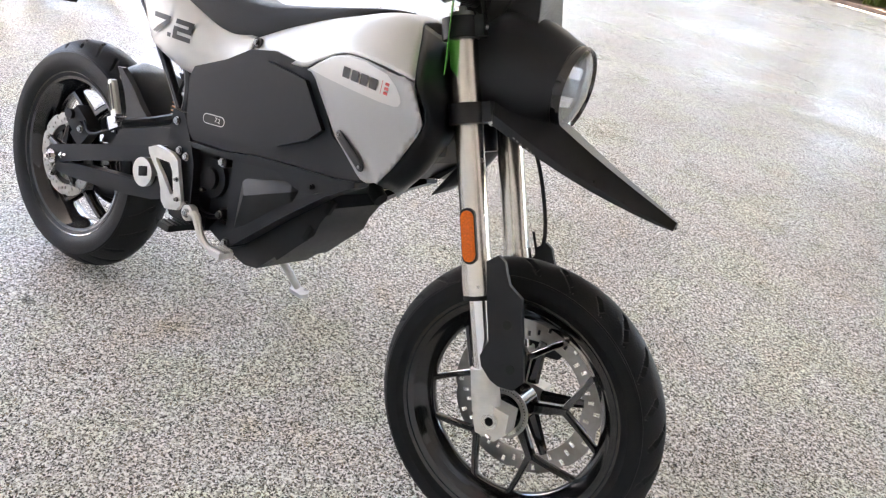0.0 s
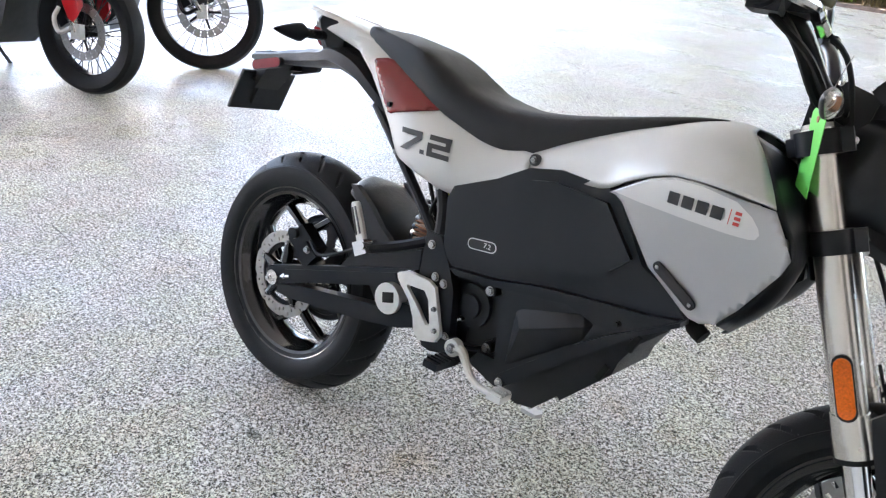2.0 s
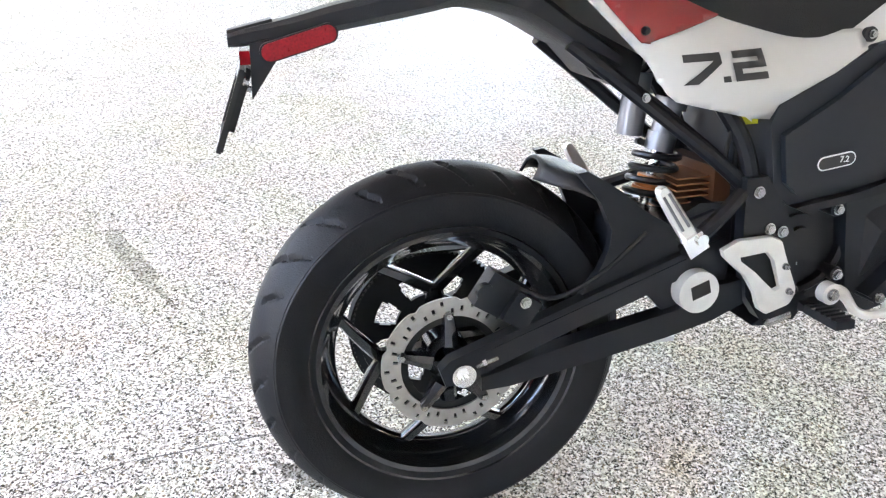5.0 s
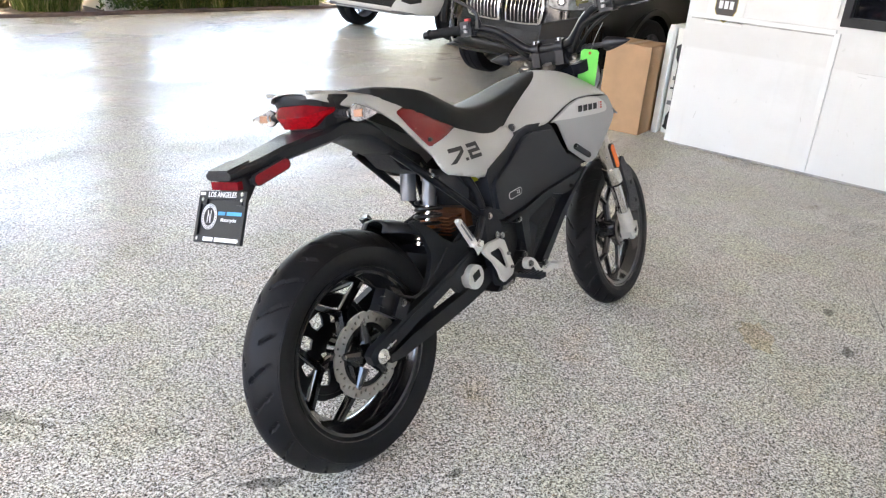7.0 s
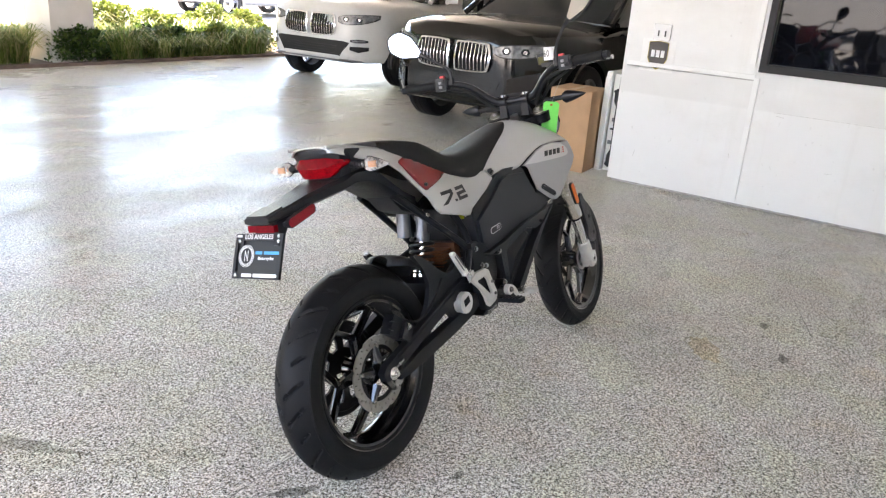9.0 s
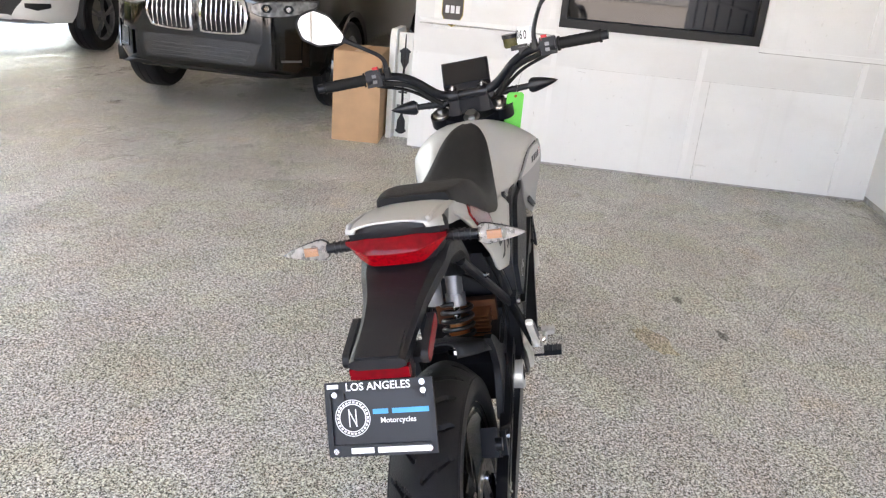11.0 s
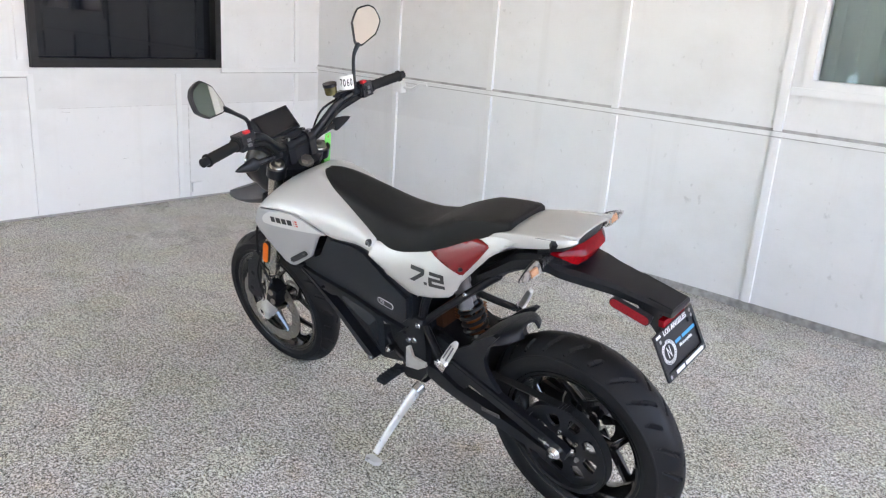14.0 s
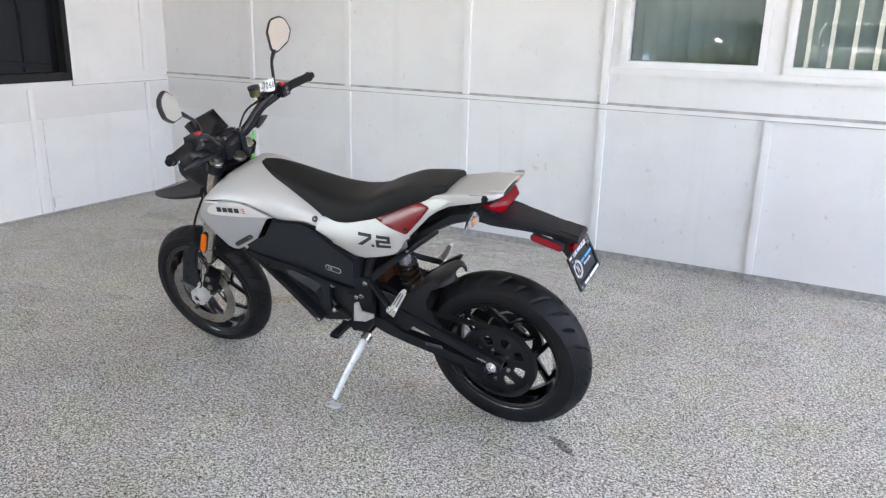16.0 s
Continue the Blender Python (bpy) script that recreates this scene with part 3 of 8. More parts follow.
batten("trim", (FX - 0.002, 0.43, 0.893), (0.006, 0.93, 0.008), "grey line of painted shade and dust under the wall rail", M_RAILSHADE)
batten("trim", (FX - 0.002, -1.80, 0.917), (0.006, 0.88, 0.006), "grey line of painted shade and dust under the wall rail", M_RAILSHADE)
batten("trim", (FX - 0.001, -1.095, 0.36), (0.004, 0.005, 0.67), "thin grey seam between wall sheets", M_SCUFF)
batten("trim", (FX - 0.001, -1.20, 0.697), (0.004, 2.0, 0.003), "thin grey seam between wall sheets", M_SCUFF)
for y in (-0.045, -1.02, -2.03):
    batten("trim", (FX - 0.006, y, 0.02 + 0.45), (0.016, 0.036, 0.88), "white batten over a wall joint")
for y in (0.0, -1.372, -2.03):
    batten("trim", (FX - 0.006, y, 2.15), (0.016, 0.036, 2.3), "white batten over a wall joint")
batten("trim", (FX - 0.008, 0.43, 0.915), (0.020, 0.93, 0.030), "white horizontal rail along the wall")
batten("trim", (FX - 0.008, -1.80, 0.935), (0.020, 0.88, 0.030), "white horizontal rail along the wall")

# scuffs
rnd = random.Random(11)
for k in range(12):
    bm = B()
    w, h = rnd.uniform(0.015, 0.06), rnd.uniform(0.002, 0.005)
    if k % 2:
        y, z = rnd.uniform(-2.1, 0.8), rnd.choice((rnd.uniform(0.08, 0.5), rnd.uniform(0.62, 0.70)))
        if k % 3 == 0:
            w, h = h, w
        box(bm, (FX, y, z), (0.002, w, h), m=pose(0, 0, 0, rnd.uniform(-20, 20)))
    else:
        x, z = rnd.uniform(0.2, 3.9), rnd.uniform(0.15, 0.85)
        if k % 3 == 0:
            w, h = h, w
        box(bm, (x, SY, z), (w, 0.002, h), m=pose(0, 0, 0, 0, rnd.uniform(-20, 20)))
    thing("wall_scuff", bm, M_SCUFF, "grey scuff mark on the white wall", "scuff", kind="structure")

# tinted window
bm = B()
y0, y1, z0, z1 = W1
win = empty("window_1", pose(FX, 0, 0), "dark tinted window in a bronze frame on the white wall", "window")
win["kind"] = "structure"
for (c, s) in (((0.01, (y0 + y1) / 2, z0 + 0.028), (0.10, y1 - y0, 0.056)), ((0.01, (y0 + y1) / 2, z1 - 0.025), (0.10, y1 - y0, 0.05)), ((0.01, y0 + 0.022, (z0 + z1) / 2), (0.10, 0.044, z1 - z0 - 0.10)), ((0.01, y1 - 0.022, (z0 + z1) / 2), (0.10, 0.044, z1 - z0 - 0.10))):
    box(bm, c, s, 0.004)
part("window_frame", bm, M_WINFRAME, win)
bm = B()
box(bm, (0.045, (y0 + y1) / 2, (z0 + z1) / 2), (0.012, y1 - y0 - 0.07, z1 - z0 - 0.09))
part("pane", bm, M_DARKGLASS, win, "dark tinted glass pane")

# office windows with vertical blinds
for i, (lo, hi) in enumerate(W2):
    win = empty(f"window_{i + 2}", pose(0, SY, 0), "white framed office window with vertical blinds", "window")
    win["kind"] = "structure"
    bm = B()
    for (c, s) in ((((lo + hi) / 2, 0.002, W2Z[0] - 0.018), (hi - lo + 0.09, 0.07, 0.036)), (((lo + hi) / 2, -0.03, W2Z[1] - 0.02), (hi - lo, 0.10, 0.04)), ((lo + 0.02, -0.03, (W2Z[0] + W2Z[1]) / 2), (0.04, 0.10, W2Z[1] - W2Z[0] - 0.08)), ((hi - 0.02, -0.03, (W2Z[0] + W2Z[1]) / 2), (0.04, 0.10, W2Z[1] - W2Z[0] - 0.08)), (((lo + hi) / 2, -0.03, W2Z[0] + 0.02), (hi - lo, 0.10, 0.04))):
        box(bm, c, s, 0.004)
    part("window_frame", bm, M_TRIM, win)
    bm = B()
    box(bm, ((lo + hi) / 2, -0.05, (W2Z[0] + W2Z[1]) / 2), (hi - lo - 0.07, 0.008, W2Z[1] - W2Z[0] - 0.07))
    part("pane", bm, M_PANE, win, "clear greenish glass pane")
    # drawn closed in one window, half turned in the other
    turn, step = ((14, 0.088), (34, 0.112))[i]
    for k in range(int((hi - lo - 0.06) / step) + 1):
        bm = B()
        arc = [(0.052 * q, 0.010 * (1 - q * q)) for q in (-1, -0.6, -0.2, 0.2, 0.6, 1)]
        prism(bm, arc + [(x, y - 0.0015) for x, y in reversed(arc)], W2Z[0] + 0.01, W2Z[1] - 0.01, "z")
        part("blind_slat", moved(bm, pose(lo + 0.05 + k * step, -0.15, 0, 0, 0, turn)), M_BLIND, win)
# plain backing walls; the room's shade is painted in, not lit
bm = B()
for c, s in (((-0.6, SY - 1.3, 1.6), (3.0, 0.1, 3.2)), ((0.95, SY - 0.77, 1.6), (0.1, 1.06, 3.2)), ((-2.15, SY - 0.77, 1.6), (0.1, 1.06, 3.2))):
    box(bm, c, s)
thing("wall_office", bm, M_ROOM, "plain office wall coloured near-black for dimness behind the blinds", "wall", kind="structure")

# conduit box on the side wall
jb = empty("junction_box", pose(3.12, SY, 0.905), "white painted electrical box on the side wall", "junction box")
bm = B()
box(bm, (0, 0.026, 0), (0.075, 0.052, 0.075), 0.006)
part("box", bm, M_TRIM, jb)
bm = B()
tube(bm, [(-0.04, 0.02, 0), (-0.12, 0.02, 0.0), (-0.19, 0.02, 0.035), (-0.27, 0.02, 0.04)], 0.009)
part("conduit", bm, M_TRIM, jb)
# small outlet at the foot of the end wall
bm = B()
box(bm, (FX - 0.012, -1.14, 0.09), (0.024, 0.075, 0.075), 0.006)
thing("wall_outlet", bm, M_TRIM, "white painted outlet cover low on the wall", "outlet")

# parcel sign and socket plate near the wall's end
sign = empty("parcel_sign", pose(FX - 0.004, 0.675, 0.985), "white sheet with a brown shield taped to the wall", "sign")
bm = B()
box(bm, (0, 0, 0), (0.002, 0.25, 0.23))
part("sheet", bm, M_PAPER, sign)
bm = B()
sh = [(-0.07, 0.09), (0.0, 0.10), (0.07, 0.09), (0.07, -0.02), (0.045, -0.07), (0, -0.095), (-0.045, -0.07), (-0.07, -0.02)]
prism(bm, [(y * 1.06, z * 1.06 - 0.002) for y, z in sh], -0.0035, -0.001, "x")
part("shield_edge", bm, M_GOLD, sign)
bm = B()
prism(bm, sh, -0.005, -0.003, "x")
part("shield", bm, M_BROWN, sign)
bm = B()
for k in (-1, 0, 1):
    box(bm, (-0.0055, k * 0.036, 0.012), (0.002, 0.026, 0.05), 0.0)
part("mark", bm, M_WHITEPR, sign)
sp = empty("socket_plate", pose(FX, 0.665, 1.15), "pale grey double socket plate on the wall", "socket")
bm = B()
box(bm, (-0.006, 0, 0), (0.012, 0.125, 0.115), 0.003)
part("plate", bm, M_GREYSIL, sp)
for k in (-1, 1):
    bm = B()
    box(bm, (-0.013, k * 0.025, -0.01), (0.004, 0.01, 0.04))
    part("slot", bm, M_WINFRAME, sp)

# roof, its edge beams and the far walls that close the hall
bm = B()
prism(bm, [(-5.0, SY - 0.24), (12.2, SY - 0.24), (12.2, 9.8), (2.6, 9.8), (-0.3, 10.7), (-5.0, 11.3)], WH, WH + 0.3, "z")
thing("ceiling", bm, M_CEIL, "flat plaster soffit of the covered drive", "ceiling", kind="structure")
bm = B()
box(bm, (8.3, 0.95 - 0.12, WH / 2), (7.7, 0.24, WH))
box(bm, (12.1, 4.6, WH / 2), (0.2, 7.4, WH))
thing("wall_north_bay", bm, M_CEIL, "plain wall closing the parking bay", "wall", kind="structure")
bm = B()
box(bm, (4.30, 8.80, WH / 2), (0.60, 0.60, WH), 0.01)
thing("column", bm, M_STUCCO, "beige stucco column at the planting bed", "column", kind="structure")
stain(1.535, -0.60, 0.13, 0.06, 30, 7, "faint tan stain on the epoxy floor", M_TAN)


# ---- the electric motorcycle ----
LEAN = 14.2
bike = empty("motorcycle", pose(-0.004, -0.066, 0, -LEAN, 0, -0.1), "silver and black electric motorcycle leaning on its side stand", "motorcycle")


def ramp(v, lo, hi):
    t = min(1.0, max(0.0, (v - lo) / (hi - lo)))
    return t * t * (3 - 2 * t)


def settle(p):
    """Where a point of the body sits: a little forward, lower and slimmer between the wheels."""
    x, y, z = p
    low = 0.010 * ramp(x, -0.08, 0.35)
    high = 0.016 * ramp(x, 0.35, 0.62) - 0.006 * ramp(x, -0.15, 0.10)
    return Vector((x + low + (high - low) * ramp(z, 0.60, 0.72) + 0.012 * ramp(x, 0.75, 0.95),
                   y * (1 - 0.11 * ramp(x, -0.02, 0.20)) + 0.008 * ramp(z, 0.6, 0.8) * ramp(x, -0.2, 0.0),
                   z - 0.014 * ramp(z, 0.34, 0.42) * ramp(x, 0.1, 0.4)))


PLACED = set()


def placed(ob):
    """Marks a part that is already built where it sits."""
    PLACED.add(ob.name)
    return ob


def both(f):
    """Builds f(side) for the left (1) and the right (-1)."""
    for s in (1, -1):
        f(s)


def bolt(parent, p, r=0.008, out=(0, -1, 0), m=None, material=None):
    bm = B()
    r *= 0.86
    o = Vector(out)
    p = Vector(p)
    cyl(bm, p - o * 0.004, p + o * 0.0015, r * 1.35, n=14)
    cyl(bm, p + o * 0.0015, p + o * 0.007, r, n=6, bev=0.001)
    cyl(bm, p + o * 0.0068, p + o * 0.0075, r * 0.5, n=6)
    if m:
        moved(bm, m)
    return part("bolt", bm, material or M_BOLT, parent)


# wheels
def groove(a, s, n, R):
    """Depth of the tread cut at turn a and crosswise place s in -1..1."""
    d = 0.0
    q = abs(s)
    if 0.10 < q < 0.86:
        side = 0.5 if s > 0 else 0.0
        ph = (a * n / (2 * math.pi) + side + 0.9 * (q - 0.1)) % 1.0
        w = 0.065 if q < 0.62 else 0.065 * (0.86 - q) / 0.24
        if abs(ph - 0.5) < w and (int(a * n / (2 * math.pi) + side + 0.9 * (q - 0.1)) % 3 != 2 or q > 0.4):
            d = 0.0055
    return d


def tyre_bm(R, half, rim, n_groove):
    bm = B()
    prof = []
    # crown as an arc, then the sidewall down to the bead
    for k in range(-17, 18):
        s = k / 17
        prof.append((s, R - 0.60 * half * (1 - math.cos(s * 1.25)) / (1 - math.cos(1.25)), s * half))
    n = 420
    loops = []
    shoulder_r = prof[0][1]
    for i in range(n):
        a = 2 * math.pi * i / n
        l = [(rim - 0.006, -half * 0.78), (rim + 0.008, -half * 0.86), (rim + 0.016, -half * 0.93), ((rim + shoulder_r) / 2, -half * 1.0), (shoulder_r - 0.012, -half * 1.005)]
        l += [(r - groove(a, s, n_groove, R), y) for s, r, y in prof]
        l += [(shoulder_r - 0.012, half * 1.005), ((rim + shoulder_r) / 2, half * 1.0), (rim + 0.016, half * 0.93), (rim + 0.008, half * 0.86), (rim - 0.006, half * 0.78)]
        loops.append([Vector((r * math.cos(a), y, r * math.sin(a))) for r, y in l])
    loops.append(loops[0])
    rings(bm, loops, cap=False)
    bmesh.ops.remove_doubles(bm, verts=bm.verts, dist=1e-5)
    return bm


def polar_plate(bm, r0, r1, y0, y1, n, m, solid, outer=None):
    """A ring plate of cells; solid(i, j) says which cells are metal. outer(a) waves the rim."""
    def P(i, j, y):
        a = 2 * math.pi * i / n
        rr = r0 + (r1 - r0) * j / m
        if outer and j == m:
            rr += outer(a)
        return (rr * math.cos(a), y, rr * math.sin(a))
    tmp = B()
    v = {}
    for i in range(n):
        for j in range(m + 1):
            for k, y in ((0, y0), (1, y1)):
                v[i, j, k] = tmp.verts.new(P(i, j, y))
    cell = {(i, j): solid(i, j) for i in range(n) for j in range(m)}
    for (i, j), ok in cell.items():
        if not ok:
            continue
        i2 = (i + 1) % n
        tmp.faces.new((v[i, j, 0], v[i2, j, 0], v[i2, j + 1, 0], v[i, j + 1, 0]))
        tmp.faces.new((v[i, j, 1], v[i, j + 1, 1], v[i2, j + 1, 1], v[i2, j, 1]))
        for (a, b2, c) in (((i - 1) % n, j, ((i, j), (i, j + 1))), (i2, j, ((i2, j), (i2, j + 1))), (i, j - 1, ((i, j), (i2, j))), (i, j + 1, ((i, j + 1), (i2, j + 1)))):
            if not cell.get((a, b2), False):
                (p, q), (r, s) = c
                tmp.faces.new((v[p, q, 0], v[r, s, 0], v[r, s, 1], v[p, q, 1]))
    bmesh.ops.delete(tmp, geom=[x for x in tmp.verts if not x.link_faces], context="VERTS")
    return merge(bm, tmp)


def wheel(name, m, R, half, rim, rim_half, turn, label, count, spread, stout=1.0):
    w = part(name, moved(tyre_bm(R, half, rim, 26), m), M_RUBBER, bike, label, sharp=28)
    for s in (-1, 1):
        ri = B()
        for f in (0.22, 0.62):
            rr, yy = rim + (R - rim) * f, s * half * (0.80 + 0.62 * f - 0.62 * f * f)
            lathe(ri, [(rr - 0.0016, yy - s * 0.004), (rr - 0.0008, yy + s * 0.0012), (rr + 0.0008, yy + s * 0.0012), (rr + 0.0016, yy - s * 0.004)], n=96, m=m)
        part("sidewall_rib", ri, M_RUBBER, w)
    rb = B()
    h = rim_half
    lathe(rb, [(rim + 0.008, -h - 0.004), (rim + 0.002, -h), (rim - 0.012, -h * 0.94), (rim - 0.020, -h * 0.7), (rim - 0.036, -h * 0.35), (rim - 0.040, 0), (rim - 0.036, h * 0.35), (rim - 0.020, h * 0.7), (rim - 0.012, h * 0.94), (rim + 0.002, h), (rim + 0.008, h + 0.004), (rim + 0.004, h * 0.6), (rim - 0.012, h * 0.3), (rim - 0.014, 0), (rim - 0.012, -h * 0.3), (rim + 0.004, -h * 0.6)], n=96, m=m)
    part("rim", rb, M_GLOSSBLK, w, "gloss black cast rim")
    # forked, flat-sided spokes
    for k in range(count):
        sb = B()
        a = radians(turn + 360 / count * k)
        e = Vector((math.cos(a), 0, math.sin(a)))
        mid = 0.106

        def bar(pts, wide, deep):
            pts = smooth_line([Vector(p) for p in pts], 3)
            loops = []
            for i, p in enumerate(pts):
                d = (pts[min(i + 1, len(pts) - 1)] - pts[max(i - 1, 0)]).normalized()
                n = Vector((-d.z, 0, d.x)).normalized()
                q = i / (len(pts) - 1)
                w, h = wide[0] + (wide[1] - wide[0]) * q, deep
                loops.append([p + n * w * u + Vector((0, h * v, 0)) for u, v in ((-1, -0.5), (-0.6, -1), (0.6, -1), (1, -0.5), (1, 0.5), (0.6, 1), (-0.6, 1), (-1, 0.5))])
            rings(sb, loops)
        bar([e * 0.025, e * 0.065, e * (mid + 0.004)], (0.020 * stout, 0.013 * stout), 0.017 * stout)
        for s in (-1, 1):
            a2 = a + s * radians(spread)
            e2 = Vector((math.cos(a2), 0, math.sin(a2)))
            bar([e * (mid - 0.004), (e * mid + e2 * (rim - 0.030)) * 0.5, e2 * (rim - 0.030)], (0.0105 * stout, 0.0085 * stout), 0.014 * stout)
        part("spoke", moved(sb, m), M_GLOSSBLK, w)
    hb = B()
    cyl(hb, (0, -rim_half * 0.8, 0), (0, rim_half * 0.8, 0), 0.038, n=28, bev=0.004)
    cyl(hb, (0, -rim_half * 1.05, 0), (0, rim_half * 1.05, 0), 0.026, n=24, bev=0.003)
    part("hub", moved(hb, m), M_GLOSSBLK, w)
    return w


def brake_disc(parent, m, r0, r1, y, n_holes):
    bm = B()
    n, mm = n_holes * 12, 7
    def solid(i, j):
        q = i % 12
        return not (q in (4, 5, 6, 7) and j in ((1, 2), (4, 5), (2, 3))[(i // 12) % 3])
    polar_plate(bm, r0, r1, y - 0.0022, y + 0.0022, n, mm, solid, outer=lambda a: -0.0045 * max(0, math.cos(a * 9)) ** 6)
    d = part("brake_disc", moved(bm, m), M_STEEL, parent, "drilled steel brake disc")
    cb = B()
    for k in range(5):
        a = radians(72 * k + 20)
        e = Vector((math.cos(a), 0, math.sin(a)))
        tube(cb, [e * 0.035 + Vector((0, y, 0)), e * (r0 + 0.004) + Vector((0, y, 0))], 0.012, n=8, per=2, radii=[0.016, 0.009])
    part("disc_carrier", moved(cb, m), M_GLOSSBLK, d)
    for k in range(5):
        a = radians(72 * k + 20)
        p = Vector(((r0 + 0.002) * math.cos(a), y, (r0 + 0.002) * math.sin(a)))
        s = 1 if y > 0 else -1
        bolt(d, p + Vector((0, s * 0.004, 0)), 0.006, (0, s, 0), m)
    return d


# steering: the front end turned a little to the left about the raked head
HEAD = Vector((1.085, 0, 0.955))
AXIS = Vector((-0.413, 0, 0.911)).normalized()
STEER = Matrix.Translation(HEAD) @ Matrix.Rotation(radians(4.4), 4, AXIS) @ Matrix.Translation(-HEAD)

RW = Matrix.Translation((0, 0, 0.313))
FW = STEER @ Matrix.Translation((1.420, 0, 0.2925))
rear = wheel("rear_wheel", RW, 0.313, 0.0665, 0.216, 0.054, 5, "wide black rear tyre on a gloss black cast wheel", 4, 29)
front = wheel("front_wheel", FW, 0.2925, 0.053, 0.216, 0.0435, 22, "black front tyre on a gloss black cast wheel", 5, 24.5, 0.66)
brake_disc(rear, RW, 0.082, 0.113, -0.070, 39)
bm = B()
lathe(bm, [(0.070, -0.068), (0.106, -0.068), (0.106, -0.065), (0.070, -0.065)], n=72, m=RW)
part("sensor_ring", bm, M_BELT, rear)
brake_disc(front, FW, 0.118, 0.160, 0.066, 42)
# toothed speed ring on the right of the front hub
bm = B()
polar_plate(bm, 0.036, 0.05, -0.052, -0.049, 96, 3, lambda i, j: not (j == 1 and i % 2))
part("speed_ring", moved(bm, FW), M_STEEL, front)

# rear pulley and belt on the left
bm = B()
def pulley_cell(i, j):
    q = (i % 24)
    return not (4 <= q <= 17 and 3 <= j <= 6 and not (q in (4, 17) and j in (3, 6)))
polar_plate(bm, 0.035, 0.132, 0.070, 0.078, 192, 10, pulley_cell)
lathe(bm, [(0.128, 0.066), (0.139, 0.066), (0.139, 0.096), (0.128, 0.096)], n=96)
loops = []
for k in range(193):
    a = 2 * math.pi * k / 192
    e = Vector((math.cos(a), 0, math.sin(a)))
    r = 0.1435 if k % 2 else 0.1385
    loops.append([e * 0.130 + Vector((0, 0.067, 0)), e * r + Vector((0, 0.067, 0)), e * r + Vector((0, 0.095, 0)), e * 0.130 + Vector((0, 0.095, 0))])
rings(bm, loops, cap=False)
part("rear_pulley", moved(bm, RW), M_SATINBLK, rear, "black belt pulley with round openings")
for k in range(5):
    a = radians(72 * k)
    bolt(rear, Vector((0.048 * math.cos(a), 0.081, 0.314 + 0.048 * math.sin(a))), 0.006, (0, 1, 0))
bm = B()
for s in (1, -1):
    pts = []
    for k in range(13):
        a = radians(90 + 10 + 160 * k / 12)
        pts.append((0.145 * math.cos(a), 0.145 * math.sin(a) + 0.314))
C2 = (0.50, 0.425)
outer = [(0.145 * math.cos(radians(a)), 0.314 + 0.145 * math.sin(radians(a))) for a in range(104, 264, 10)] + [(C2[0] + 0.045 * math.cos(radians(a)), C2[1] + 0.045 * math.sin(radians(a))) for a in range(-80, 90, 17)]
inner = [(0.1415 * math.cos(radians(a)), 0.314 + 0.1415 * math.sin(radians(a))) for a in range(104, 264, 10)] + [(C2[0] + 0.041 * math.cos(radians(a)), C2[1] + 0.041 * math.sin(radians(a))) for a in range(-80, 90, 17)]
loops = [[Vector((o[0], 0.068, o[1])), Vector((o[0], 0.094, o[1])), Vector((i[0], 0.094, i[1])), Vector((i[0], 0.068, i[1]))] for o, i in zip(outer, inner)]
rings(bm, loops + [loops[0]], cap=False)
part("drive_belt", bm, M_BELT, bike, "black toothed drive belt")

# swingarm
def swing(s):
    bm = B()
    prism(bm, [(-0.028, 0.322), (-0.012, 0.338), (0.045, 0.358), (0.234, 0.422), (0.391, 0.474), (0.440, 0.488), (0.452, 0.455), (0.402, 0.437), (0.291, 0.398), (0.145, 0.348), (0.060, 0.316), (0.02, 0.294), (-0.02, 0.296)], s * 0.088, s * 0.112, "y", 0.006)
    arm_ob = placed(part("swingarm", bm, M_SATINBLK, bike, "satin black two-beam swingarm"))
    bm = B()
    prism(bm, [(0.035, 0.307), (0.066, 0.313), (0.127, 0.331), (0.235, 0.352), (0.364, 0.376), (0.431, 0.410), (0.478, 0.415), (0.482, 0.372), (0.43, 0.350), (0.351, 0.331), (0.228, 0.308), (0.079, 0.285), (0.035, 0.284)], s * 0.088, s * 0.120, "y", 0.009, 3)
    placed(part("lower_beam", bm, M_SATINBLK, arm_ob))
    bm = B()
    prism(bm, [(0.045, 0.347), (0.391, 0.464), (0.395, 0.452), (0.052, 0.336)], s * 0.111, s * 0.1145, "y", 0.0015)
    placed(part("beam_rib", bm, M_SATINBLK, arm_ob))
    bm = B()
    prism(bm, [(0.31, 0.41), (0.345, 0.372), (0.46, 0.40), (0.45, 0.47), (0.40, 0.45)], s * 0.086, s * 0.104, "y", 0.004)
    placed(part("pivot_web", bm, M_SATINBLK, arm_ob))
    bm = B()
    cyl(bm, (0.008, s * 0.08, 0.313), (0.008, s * 0.130, 0.313), 0.0105, n=6, bev=0.002)
    cyl(bm, (0.008, s * 0.112, 0.313), (0.008, s * 0.120, 0.313), 0.019, n=24, bev=0.0015)
    cyl(bm, (0.008, s * 0.1295, 0.313), (0.008, s * 0.136, 0.313), 0.006, n=16, bev=0.001)
    placed(part("axle_nut", bm, M_CHROME, arm_ob, "bright steel axle nut"))
    bm = B()
    cyl(bm, (0.030, s * 0.110, 0.322), (0.064, s * 0.112, 0.334), 0.0045, n=8)
    cyl(bm, (0.040, s * 0.110, 0.3255), (0.046, s * 0.110, 0.3275), 0.0085, n=6)
    placed(part("chain_adjuster", bm, M_BOLT, arm_ob))
both(swing)
bm = B()
